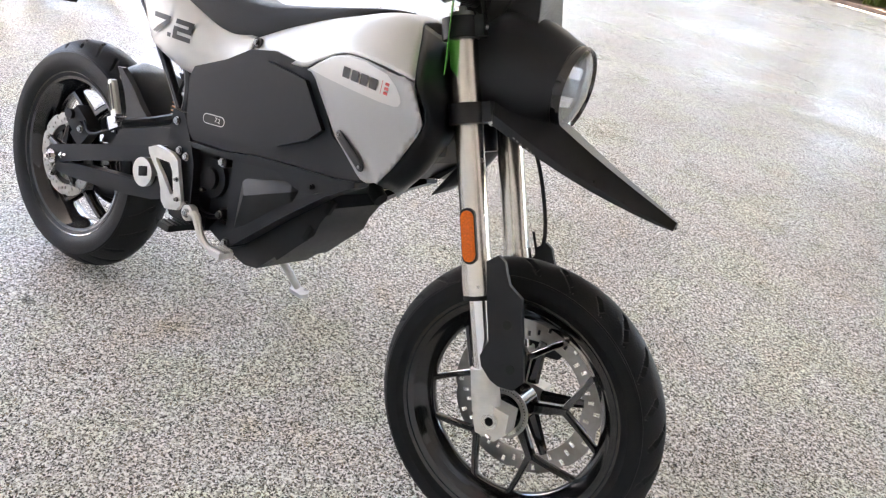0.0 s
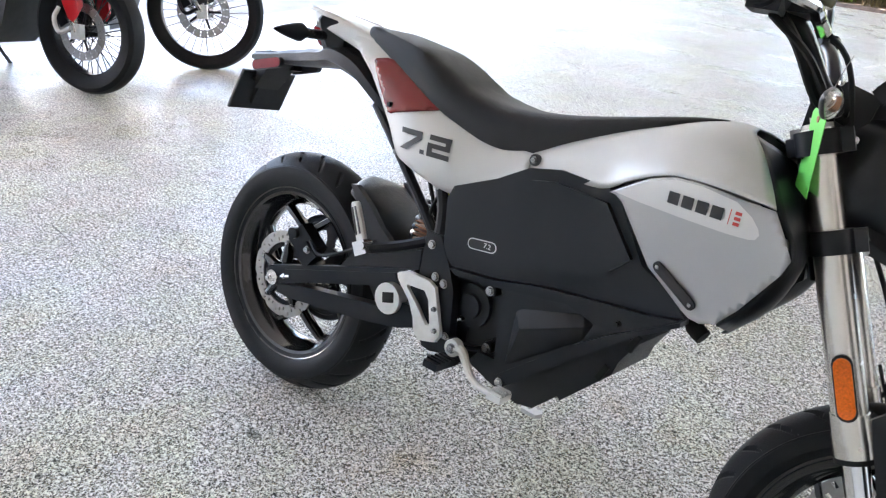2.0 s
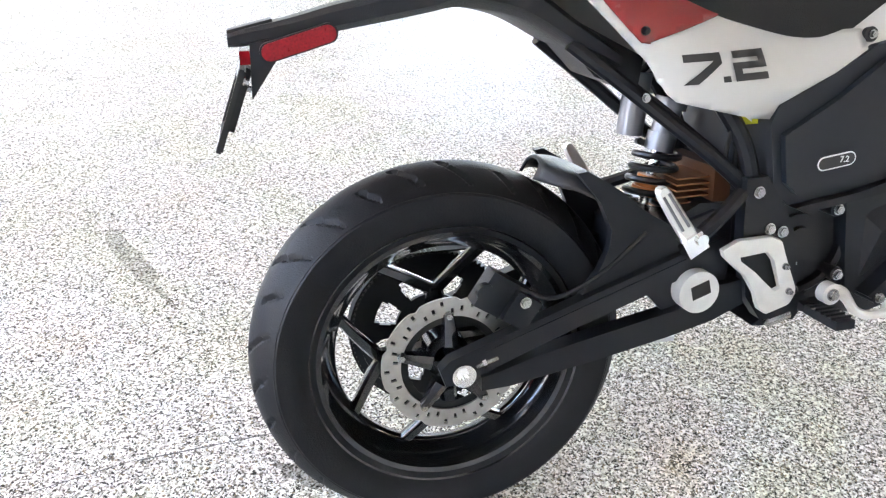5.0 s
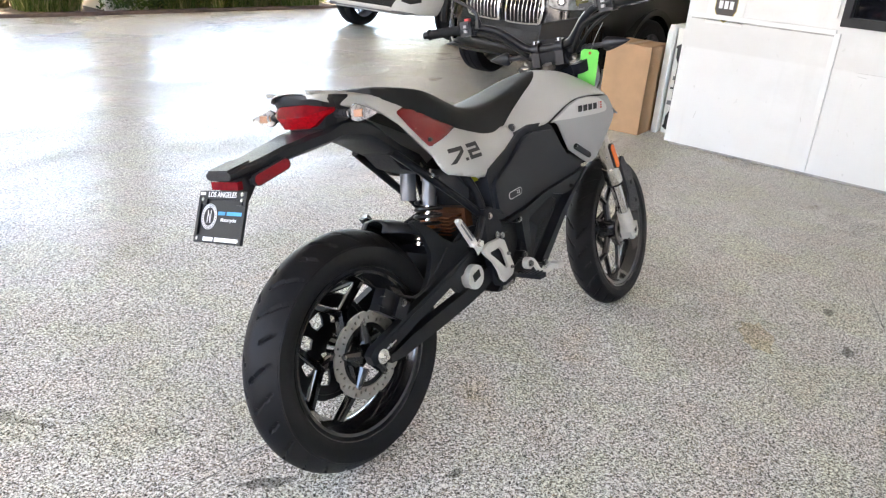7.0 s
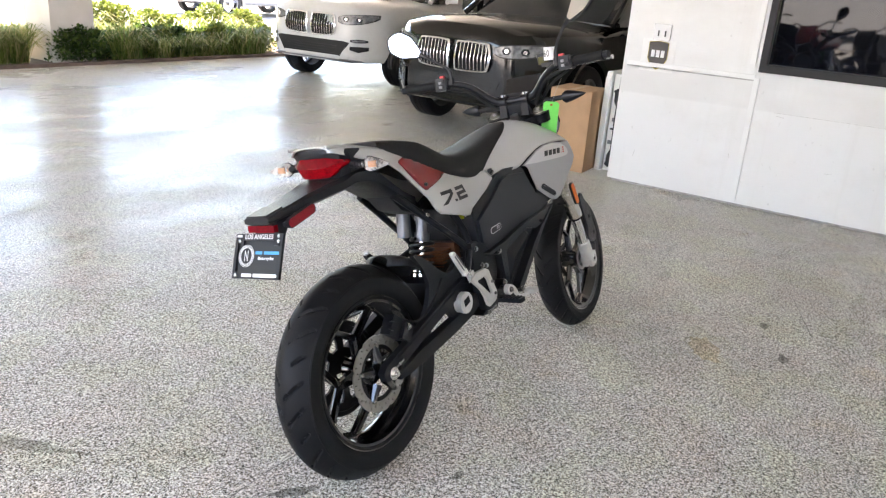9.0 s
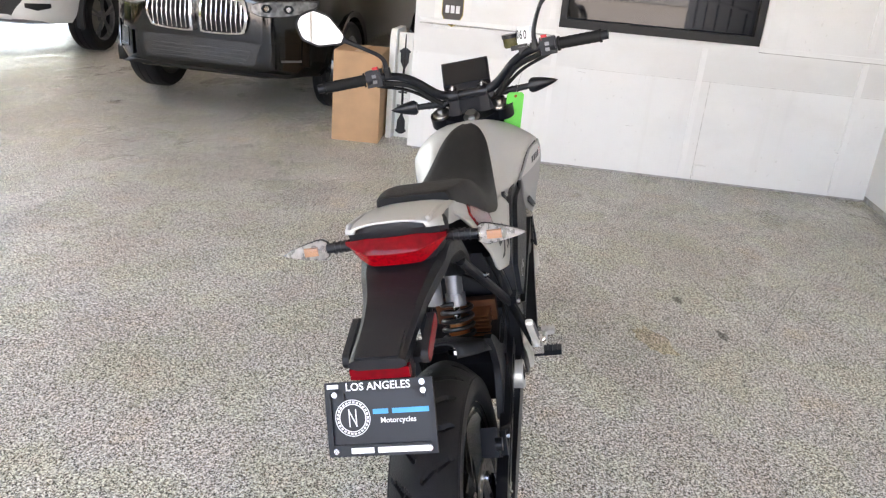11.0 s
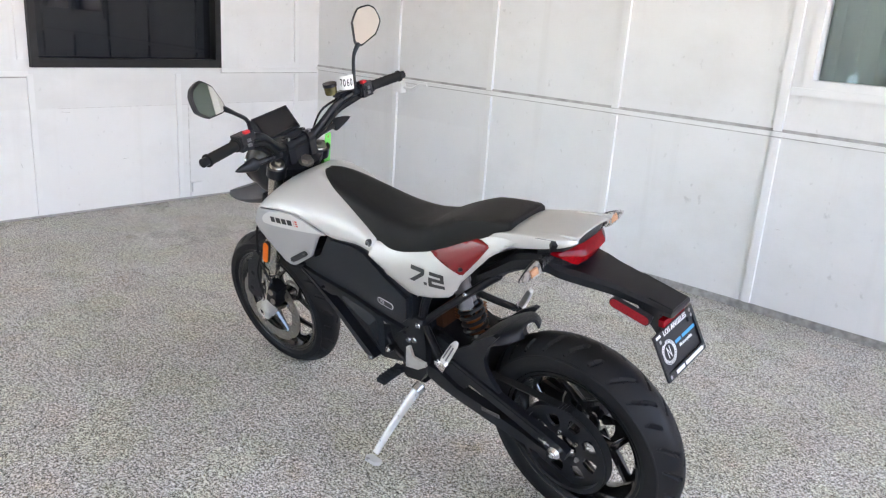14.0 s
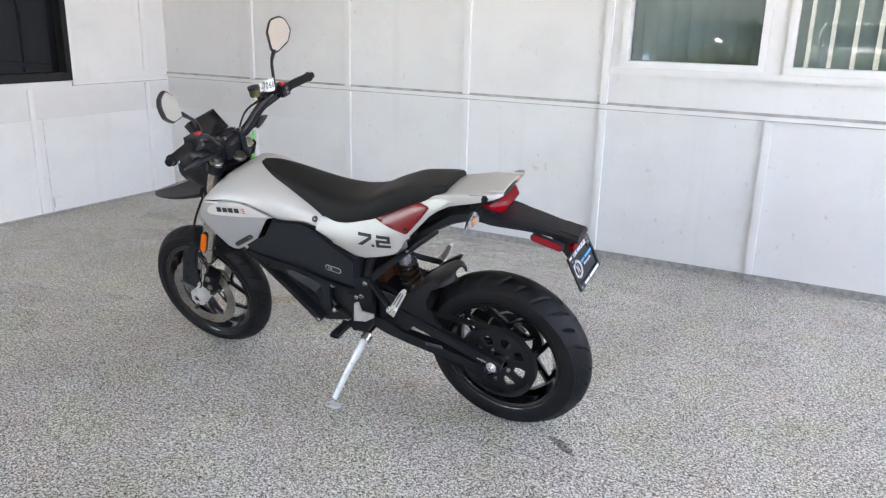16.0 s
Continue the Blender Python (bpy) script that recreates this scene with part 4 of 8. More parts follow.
cyl(bm, (0.394, -0.104, 0.407), (0.394, -0.131, 0.407), 0.035, n=36, bev=0.006)
placed(part("pivot_cap", bm, M_ALLOY, bike, "pale round alloy swingarm pivot cap"))
bm = B()
hull(bm, [(0.376, -0.130, 0.418), (0.412, -0.130, 0.430), (0.418, -0.130, 0.404), (0.382, -0.130, 0.392), (0.384, -0.1335, 0.412), (0.404, -0.1335, 0.420), (0.408, -0.1335, 0.406), (0.388, -0.1335, 0.398)])
placed(part("pivot_bolt", bm, M_BELT, bike))
bm = B()
prism(bm, [(0.30, 0.40), (0.485, 0.46), (0.49, 0.55), (0.40, 0.555), (0.30, 0.50)], -0.098, 0.098, "y", 0.02)
part("swingarm_bridge", bm, M_SATINBLK, bike)

# hugger over the rear wheel: a rounded shell, and a flank each side down to the swingarm
bm = B()
rows = []
for k in range(15):
    a = radians(61.5 - 38.5 * k / 14)
    tip = max(0.0, 1 - k / 3.0)
    R = 0.340 + 0.055 * k / 14 - 0.006 * tip
    hw = 0.096 * (1 - 0.55 * tip ** 2) - 0.012 * max(0.0, 1 - k / 7)
    rows.append([((R + dr) * math.cos(a), 0.004 + hw * y, 0.314 + (R + dr) * math.sin(a)) for y, dr in ((-1.0, -0.020), (-0.98, -0.006), (-0.88, 0.004), (-0.45, 0.012), (0, 0.014), (0.45, 0.012), (0.88, 0.004), (0.98, -0.006), (1.0, -0.020))])
patch(bm, rows, per=2, across=2)
thicken(placed(part("rear_hugger", bm, M_BLKPLAST, bike, "matt black plastic tyre hugger")), 0.005)
def hug_side(s):
    bm = B()
    prism(bm, [(0.196, 0.610), (0.212, 0.612), (0.245, 0.592), (0.270, 0.575), (0.310, 0.540), (0.352, 0.515), (0.385, 0.516), (0.435, 0.530), (0.440, 0.470), (0.391, 0.466), (0.300, 0.436), (0.201, 0.404), (0.236, 0.450), (0.252, 0.485), (0.255, 0.515), (0.235, 0.561)], s * 0.084 + 0.003, s * 0.100 + 0.003, "y", 0.004)
    placed(part("hugger_flank", bm, M_BLKPLAST, bike, "matt black flank of the hugger on the swingarm"))
both(hug_side)

# rear brake caliper and hose
bm = B()
box(bm, (0.075, -0.088, 0.425), (0.075, 0.036, 0.06), 0.008, m=pose(0, 0, 0, 0, 35, 0))
box(bm, (0.10, -0.105, 0.405), (0.045, 0.03, 0.05), 0.006, m=pose(0, 0, 0, 0, 35, 0))
cyl(bm, (0.045, -0.10, 0.442), (0.045, -0.115, 0.442), 0.014, n=16, bev=0.002)
cal = part("rear_caliper", bm, M_SATINBLK, bike, "black rear brake caliper")
bolt(cal, (0.105, -0.121, 0.42), 0.008)
bm = B()
tube(bm, [(0.10, -0.11, 0.44), (0.15, -0.13, 0.425), (0.22, -0.135, 0.46), (0.30, -0.12, 0.52)], 0.004, n=6)
part("brake_hose", bm, M_BELT, cal)

# shock absorber
shock_m = Matrix.Translation((0.350, 0.006, 0.480)) @ Matrix.Rotation(radians(14), 4, "Y")
bm = B()
cyl(bm, (0, 0, 0.0), (0, 0, 0.24), 0.009, n=14)
sh_ob = placed(part("shock_absorber", moved(bm, shock_m), M_CHROME, bike, "coil-over rear shock absorber"))
bm = B()
helix = [(0.036 * math.cos(2 * math.pi * 4.5 * k / 90), 0.036 * math.sin(2 * math.pi * 4.5 * k / 90), 0.052 + 0.092 * k / 90) for k in range(91)]
tube(bm, helix, 0.0058, n=8, per=1)
placed(part("spring", moved(bm, shock_m), M_SPRING, sh_ob, "gloss black coil spring"))
bm = B()
cyl(bm, (0, 0, 0.058), (0, 0, 0.092), 0.022, n=20, bev=0.003)
cyl(bm, (0, 0, 0.066), (0, 0, 0.072), 0.026, n=20, bev=0.002)
placed(part("bump_stop", moved(bm, shock_m), M_BRONZE, sh_ob, "copper coloured stop"))
bm = B()
cyl(bm, (0, 0, 0.135), (0, 0, 0.165), 0.0245, n=24, bev=0.003)
cyl(bm, (0, 0, 0.165), (0, 0, 0.205), 0.0205, n=24, bev=0.003)
cyl(bm, (0, 0, 0.205), (0, 0, 0.222), 0.026, n=24, bev=0.003)
placed(part("shock_body", moved(bm, shock_m), M_GREYCAN, sh_ob))
for z in (0.022, 0.038):
    bm = B()
    cyl(bm, (0, 0, z), (0, 0, z + 0.010), 0.040, n=28, bev=0.003)
    placed(part("spring_collar", moved(bm, shock_m), M_CHROME, sh_ob))
bm = B()
cyl(bm, (0.352, 0.052, 0.632), (0.366, 0.052, 0.735), 0.0225, n=28, bev=0.004)
res = placed(part("shock_reservoir", bm, M_GREYCAN, bike, "grey shock reservoir can"))
bm = B()
tube(bm, [(0.366, 0.05, 0.735), (0.39, 0.035, 0.755), (0.405, 0.015, 0.72)], 0.006, n=8)
placed(part("reservoir_hose", bm, M_BELT, res))
# finned controller beside the shock
bm = B()
box(bm, (0.452, -0.005, 0.535), (0.03, 0.15, 0.12), 0.004)
hs = placed(part("heat_sink", bm, M_DKFIN, bike, "dark coppery finned heat sink"))
for k in range(10):
    bm = B()
    box(bm, (0.410, -0.025, 0.488 + k * 0.0100), (0.062, 0.085, 0.0026), 0.0)
    placed(part("fin", bm, M_FIN, hs))
# subframe struts
def strut(s):
    bm = B()
    tube(bm, [(0.20, s * 0.075, 0.80), (0.33, s * 0.095, 0.705), (0.46, s * 0.12, 0.585)], 0.0125, n=10)
    tube(bm, [(0.42, s * 0.10, 0.74), (0.46, s * 0.11, 0.66), (0.475, s * 0.125, 0.57)], 0.015, n=10)
    st = part("subframe_strut", bm, M_SATINBLK, bike, "black tubular subframe strut")
    bolt(st, (0.31, s * 0.107, 0.725), 0.006, (0, s, 0))
both(strut)
bm = B()
tube(bm, [(0.46, -0.11, 0.70), (0.43, -0.115, 0.62), (0.47, -0.118, 0.54), (0.45, -0.115, 0.47)], 0.004, n=6)
tube(bm, [(0.47, -0.10, 0.70), (0.45, -0.11, 0.60), (0.49, -0.112, 0.52)], 0.004, n=6)
tube(bm, [(0.32, 0.02, 0.75), (0.37, -0.05, 0.70), (0.44, -0.10, 0.62)], 0.005, n=6)
part("wiring", bm, M_BELT, bike)
bm = B()
box(bm, (0.475, -0.10, 0.69), (0.03, 0.02, 0.025), 0.005)
part("connector", bm, M_YELLOW, bike, "small yellow connector")

# battery box and lower frame
bm = B()
BATT = [(0.512, 0.558), (0.494, 0.668), (0.505, 0.695), (0.60, 0.737), (0.665, 0.776), (0.73, 0.790), (0.83, 0.786), (0.860, 0.766), (0.926, 0.674), (0.985, 0.648), (1.022, 0.614), (0.968, 0.601), (0.777, 0.577), (0.66, 0.551), (0.541, 0.536)]
BATT_FACE = [(0.524, 0.575), (0.512, 0.650), (0.600, 0.700), (0.681, 0.757), (0.728, 0.767), (0.838, 0.760), (0.908, 0.680), (0.876, 0.648), (0.801, 0.610), (0.66, 0.574), (0.545, 0.556)]
prism(bm, BATT, -0.128, 0.128, "y", 0.006, 2)
prism(bm, BATT_FACE, -0.140, 0.140, "y", 0.011, 2)
batt = placed(part("battery_cover", bm, M_BATT, bike, "matt black battery cover"))
def oval_badge(s):
    def pill(L, h, y0, y1):
        b = B()
        pts = []
        for k in range(9):
            a = radians(-90 + 180 * k / 8)
            pts.append((L / 2 + h / 2 * math.cos(a), h / 2 * math.sin(a)))
        for k in range(9):
            a = radians(90 + 180 * k / 8)
            pts.append((-L / 2 + h / 2 * math.cos(a), h / 2 * math.sin(a)))
        prism(b, pts, y0, y1, "y", 0)
        return moved(b, pose(0.609, 0, 0.604, 0, -7, 0))
    oval = placed(part("badge", pill(0.046, 0.0225, s * 0.1395, s * 0.1408), M_WHITEPR, batt, "small oval badge with a pale rim"))
    placed(part("badge_field", pill(0.046, 0.0182, s * 0.1400, s * 0.1413), M_DECAL, oval))
    t = text_bm("7.2", 0.014, pose(0.622, s * 0.1416, 0.606, 90, 0, 0 if s < 0 else 180))
    placed(part("badge_number", t, M_WHITEPR, oval))
both(oval_badge)
bm = B()
prism(bm, [(0.63, 0.56), (0.70, 0.578), (0.93, 0.628), (1.03, 0.640), (1.10, 0.70), (1.13, 0.80), (1.09, 0.84), (1.02, 0.80), (0.90, 0.64), (0.66, 0.575)], -0.115, 0.115, "y", 0.012)
part("frame_spine", bm, M_SATINBLK, bike, "satin black main frame")
def rail(s):
    bm = B()
    prism(bm, [(0.704, 0.366), (0.787, 0.439), (0.850, 0.496), (0.919, 0.546), (1.023, 0.611), (1.025, 0.603), (0.963, 0.562), (0.924, 0.529), (0.857, 0.471), (0.752, 0.372), (0.726, 0.352)], s * 0.104, s * 0.146, "y", 0.004)
    placed(part("frame_rail", bm, M_SATINBLK, bike, "flat black lower frame rail"))
    bm = B()
    prism(bm, [(0.545, 0.534), (0.660, 0.549), (0.749, 0.571), (0.868, 0.588), (0.965, 0.600), (1.020, 0.612), (1.018, 0.604), (0.925, 0.552), (0.880, 0.546), (0.815, 0.562), (0.667, 0.537), (0.563, 0.525)], s * 0.104, s * 0.141, "y", 0.006)
    placed(part("frame_rail", bm, M_SATINBLK, bike, "flat black upper frame rail"))
    bm = B()
    prism(bm, [(0.662, 0.534), (0.810, 0.564), (0.930, 0.562), (0.850, 0.490), (0.704, 0.358), (0.684, 0.372), (0.676, 0.42), (0.668, 0.48)], s * 0.086, s * 0.114, "y", 0.004)
    cov = placed(part("side_cover", bm, M_BATT, bike, "black plastic side cover with a pressed triangle"))
    # pressed form like a hipped roof, its ridge running up to the front
    bm = B()
    hull(bm, [(0.700, s * 0.112, 0.500), (0.712, s * 0.112, 0.512), (0.840, s * 0.112, 0.551), (0.868, s * 0.112, 0.537), (0.852, s * 0.112, 0.494), (0.704, s * 0.112, 0.374), (0.728, s * 0.128, 0.473), (0.852, s * 0.124, 0.528)])
    bevel_edges(bm, bm.verts[:], 0.003, 2)
    placed(part("pressed_triangle", bm, M_BLKPLAST, cov, sharp=20))
    placed(bolt(cov, (0.920, s * 0.144, 0.566), 0.005, (0, s, 0), material=M_BELT))
    # motor end plate in its round recess
    bm = B()
    cyl(bm, (0.590, s * 0.04, 0.462), (0.590, s * 0.086, 0.462), 0.086, n=36, bev=0.006)
    cyl(bm, (0.590, s * 0.085, 0.462), (0.590, s * 0.098, 0.462), 0.046, n=28, bev=0.005)
    cyl(bm, (0.590, s * 0.095, 0.462), (0.590, s * 0.108, 0.462), 0.026, n=24, bev=0.004)
    mot = placed(part("motor_cover", bm, M_BLKPLAST, bike, "black round motor cover"))
    bm = B()
    lathe(bm, [(0.084, s * 0.084), (0.094, s * 0.084), (0.094, s * 0.103), (0.090, s * 0.106), (0.084, s * 0.100)], n=64, m=Matrix.Translation((0.590, 0, 0.462)))
    placed(part("motor_rim", bm, M_SATINBLK, mot))
    for x, y, z, r in ((0.641, 0.122, 0.518, 0.0085), (0.660, 0.118, 0.401, 0.0085), (0.724, 0.148, 0.362, 0.0080), (0.577, 0.110, 0.430, 0.004)):
        bm = B()
        cyl(bm, (x, s * 0.080, z), (x, s * (y - 0.001), z), r * 1.5, n=16, bev=0.002)
        boss = placed(part("bolt_boss", bm, M_SATINBLK, mot))
        placed(bolt(boss, (x, s * y, z), r, (0, s, 0)))
    # frame plate that carries the pegs
    bm = B()
    prism(bm, [(0.452, 0.60), (0.49, 0.60), (0.53, 0.54), (0.55, 0.50), (0.565, 0.40), (0.59, 0.375), (0.565, 0.335), (0.50, 0.345), (0.47, 0.40), (0.455, 0.50)], s * 0.118, s * 0.145, "y", 0.006)
    pl = part("frame_plate", bm, M_SATINBLK, bike, "black frame plate behind the foot pegs")
    for x, z in ((0.474, 0.577), (0.50, 0.515), (0.524, 0.508), (0.556, 0.402)):
        bolt(pl, (x, s * 0.147, z), 0.0085, (0, s, 0))
    # heel guard
    bm = B()
    if s < 0:
        out = [(0.414, 0.477), (0.446, 0.493), (0.505, 0.494), (0.526, 0.484), (0.564, 0.392), (0.552, 0.370), (0.510, 0.358), (0.492, 0.372), (0.484, 0.398), (0.462, 0.432), (0.430, 0.460)]
        hole = [(0.448, 0.463), (0.500, 0.466), (0.512, 0.452), (0.530, 0.404), (0.520, 0.400), (0.488, 0.432)]
        ctr = Vector((0.502, 0, 0.442))
        # frame-like guard: outer band between the outline and the opening
        n = 60
        def ray_hit(poly, ang):
            d = Vector((math.cos(ang), 0, math.sin(ang)))
            best = 0.0
            for i in range(len(poly)):
                a, b = poly[i], poly[(i + 1) % len(poly)]
                ax, az, bx, bz = a[0] - ctr.x, a[1] - ctr.z, b[0] - ctr.x, b[1] - ctr.z
                den = d.x * (bz - az) - d.z * (bx - ax)
                if abs(den) < 1e-9:
                    continue
                tt = (ax * (bz - az) - az * (bx - ax)) / den
                u = (ax * d.z - az * d.x) / den
                if tt > 0 and -1e-6 <= u <= 1 + 1e-6:
                    best = max(best, tt)
            return best
        loops = []
        for i in range(n):
            a = 2 * math.pi * i / n
            ro, ri = ray_hit(out, a), ray_hit(hole, a)
            e = Vector((math.cos(a), 0, math.sin(a)))
            loops.append([ctr + e * ri + Vector((0, -0.137, 0)), ctr + e * ro + Vector((0, -0.137, 0)), ctr + e * (ro - 0.002) + Vector((0, -0.145, 0)), ctr + e * (ri + 0.002) + Vector((0, -0.145, 0))])
        rings(bm, loops + [loops[0]], cap=False)
        hg = placed(part("heel_guard", bm, M_ALLOY, bike, "pale alloy heel guard with a triangular opening"))
        for x, z in ((0.535, 0.440), (0.547, 0.396)):
            placed(bolt(hg, (x, -0.146, z), 0.005))
    else:
        prism(bm, [(0.545, 0.405), (0.53, 0.485), (0.515, 0.492), (0.505, 0.455), (0.455, 0.452), (0.452, 0.44), (0.49, 0.415)], 0.150, 0.160, "y", 0.003)
        part("heel_guard", bm, M_ALLOY, bike, "pale alloy heel guard")
    # passenger peg, folded up: a ribbed alloy blade in a clamp
    bm = B()
    p0, p1 = Vector((0.338, s * 0.180, 0.520)), Vector((0.289, s * 0.172, 0.598))
    d = p1 - p0
    n = Vector((-d.z, 0, d.x)).normalized()
    loops = []
    for q, w in ((0, 0.011), (0.15, 0.0125), (0.5, 0.012), (0.85, 0.0105), (0.97, 0.008), (1.0, 0.004)):
        c = p0 + d * q
        loops.append([c + n * w * u + Vector((0, 0.008 * v, 0)) for u, v in ((-1, -0.5), (-0.7, -1), (0.7, -1), (1, -0.5), (1, 0.5), (0.7, 1), (-0.7, 1), (-1, 0.5))])
    rings(bm, loops)
    pg = placed(part("passenger_peg", bm, M_ALLOY, bike, "folded pale alloy passenger peg"))
    bm = B()
    for u in (-0.5, 0.5):
        tube(bm, [p0 + d * 0.22 + n * 0.011 * u + Vector((0, s * 0.0085, 0)), p0 + d * 0.88 + n * 0.009 * u + Vector((0, s * 0.0085, 0))], 0.0024, n=6)
    placed(part("rubber_pad", bm, M_GREYCAN, pg))
    bm = B()
    box(bm, (0, 0, 0), (0.034, 0.024, 0.030), 0.006, m=Matrix.Translation((0.342, s * 0.181, 0.512)) @ pose(0, 0, 0, 0, -30, 0))
    cyl(bm, (0.350, s * 0.166, 0.520), (0.350, s * 0.198, 0.520), 0.009, n=14, bev=0.002)
    placed(part("peg_clamp", bm, M_CHROME, pg, "bright clamp of the peg"))
    bm = B()
    tube(bm, [(0.46, s * 0.120, 0.560), (0.41, s * 0.145, 0.535), (0.352, s * 0.172, 0.512)], 0.012, n=8)
    placed(part("peg_hanger", bm, M_SATINBLK, pg))
    # rider's peg
    bm = B()
    box(bm, (0.592, s * 0.200, 0.360), (0.034, 0.085, 0.018), 0.006)
    for k in range(5):
        box(bm, (0.592, s * (0.172 + k * 0.014), 0.370), (0.036, 0.004, 0.008))
    hull(bm, [(0.57, s * 0.14, 0.35), (0.61, s * 0.14, 0.35), (0.57, s * 0.14, 0.375), (0.61, s * 0.14, 0.375), (0.58, s * 0.175, 0.355), (0.605, s * 0.175, 0.368)])
    part("foot_peg", bm, M_SATINBLK, bike, "black serrated foot peg")
both(rail)

# brake pedal
bm = B()
cyl(bm, (0.612, -0.150, 0.390), (0.612, -0.168, 0.390), 0.018, n=20, bev=0.003)
tube(bm, [(0.608, -0.160, 0.388), (0.632, -0.160, 0.390), (0.648, -0.162, 0.374), (0.664, -0.162, 0.354), (0.692, -0.163, 0.341), (0.732, -0.165, 0.343)], 0.0085, n=10, radii=[0.013, 0.011, 0.0085, 0.008, 0.0078, 0.0078])
pd = placed(part("brake_pedal", bm, M_ALLOY, bike, "bright alloy rear brake pedal"))
bm = B()
box(bm, (0.744, -0.172, 0.348), (0.032, 0.040, 0.013), 0.003)
for k in range(4):
    box(bm, (0.744, -0.157 - 0.010 * k, 0.357), (0.030, 0.004, 0.006))
placed(part("pedal_pad", bm, M_ALLOY, pd))
placed(bolt(pd, (0.612, -0.169, 0.390), 0.009))
bm = B()
cyl(bm, (0.545, -0.135, 0.37), (0.53, -0.135, 0.33), 0.008, n=8)
cyl(bm, (0.56, -0.135, 0.345), (0.52, -0.135, 0.335), 0.012, n=10)
part("brake_cylinder", bm, M_BOLT, bike)

# belly pan
bm = B()
prism(bm, [(0.610, 0.345), (0.670, 0.325), (0.742, 0.310), (0.780, 0.318), (0.825, 0.366), (0.832, 0.360), (0.917, 0.455), (0.923, 0.483), (0.945, 0.525), (0.900, 0.545), (0.800, 0.460), (0.700, 0.375), (0.630, 0.375)], -0.094, 0.072, "y", 0.006)
placed(part("belly_pan", bm, M_BLKPLAST, bike, "black plastic belly pan"))
# dark clips along the pan's lower edge
for x, z in ((0.900, 0.452), (0.941, 0.527)):
    bm = B()
    box(bm, (x, -0.094, z), (0.012, 0.010, 0.034), 0.002, m=pose(0, 0, 0, 0, 20, 0))
    placed(part("pan_clip", bm, M_BELT, bike))
bm = B()
tube(bm, [(1.010, -0.06, 0.610), (1.030, -0.080, 0.594), (1.050, -0.085, 0.584)], 0.015, n=12, radii=[0.012, 0.016, 0.015])
placed(part("charge_port_cover", bm, M_BELT, bike, "black rubber port cover"))
bm = B()
prism(bm, [(0.555, 0.36), (0.60, 0.385), (0.60, 0.34), (0.54, 0.318), (0.505, 0.322)], -0.12, 0.12, "y", 0.008)
part("stand_bracket", bm, M_SATINBLK, bike)
# dark block inside the frame
bm = B()
prism(bm, [(0.58, 0.40), (0.66, 0.37), (0.74, 0.40), (0.85, 0.50), (0.93, 0.60), (0.60, 0.60)], -0.088, 0.088, "y", 0.015)
box(bm, (0.52, 0, 0.47), (0.12, 0.20, 0.20), 0.02)
part("motor_block", bm, M_SATINBLK, bike, "black motor block")

# side stand
bm = B()
tube(bm, [(0.505, 0.150, 0.325), (0.535, 0.215, 0.255), (0.562, 0.275, 0.185), (0.583, 0.325, 0.125)], 0.012, n=12, radii=[0.0165, 0.0135, 0.0120, 0.0110])
std = part("side_stand", bm, M_STAND, bike, "bright alloy side stand touching the floor")
bm = B()
tilt = Matrix.Translation((0.586, 0.343, 0.1085)) @ Matrix.Rotation(radians(LEAN), 4, "X")
prism(bm, [(-0.030, -0.018), (0.016, -0.020), (0.027, 0.0), (0.016, 0.018), (-0.024, 0.017), (-0.036, 0.0)], -0.008, 0.004, "z", 0.003, m=tilt)
part("stand_foot", bm, M_STAND, std)
bm = B()
cyl(bm, (0.500, 0.145, 0.33), (0.504, 0.17, 0.318), 0.020, n=18, bev=0.003)
part("pivot", bm, M_BOLT, std)
bm = B()
tube(bm, [(0.512, 0.168, 0.30), (0.538, 0.228, 0.236), (0.553, 0.258, 0.205)], 0.006, n=8)
part("stand_spring", bm, M_STEEL, std)

# plain printed label on the left beam
lab = pose(0.222, 0.1372, 0.350, 90, 0, 180) @ pose(0, 0, 0, 0, 0, 0)
bm = B()
box(bm, (0, 0, 0), (0.066, 0.014, 0.0008))
lb = part("warning_label", moved(bm, lab), M_GREYLAB, bike, "small grey label with illegible print")
for dz in (-0.004, 0.0, 0.004):
    bm = B()
    box(bm, (0, dz, 0.0006), (0.058, 0.0016, 0.0008))
    part("print_line", moved(bm, lab.copy()), M_DECAL, lb)


# ---- bodywork ----
LOW = [(0.634, 0.137, 0.776), (0.70, 0.143, 0.792), (0.80, 0.158, 0.794), (0.85, 0.174, 0.822), (0.90, 0.187, 0.847), (0.94, 0.196, 0.857), (1.02, 0.209, 0.858), (1.096, 0.213, 0.852)]
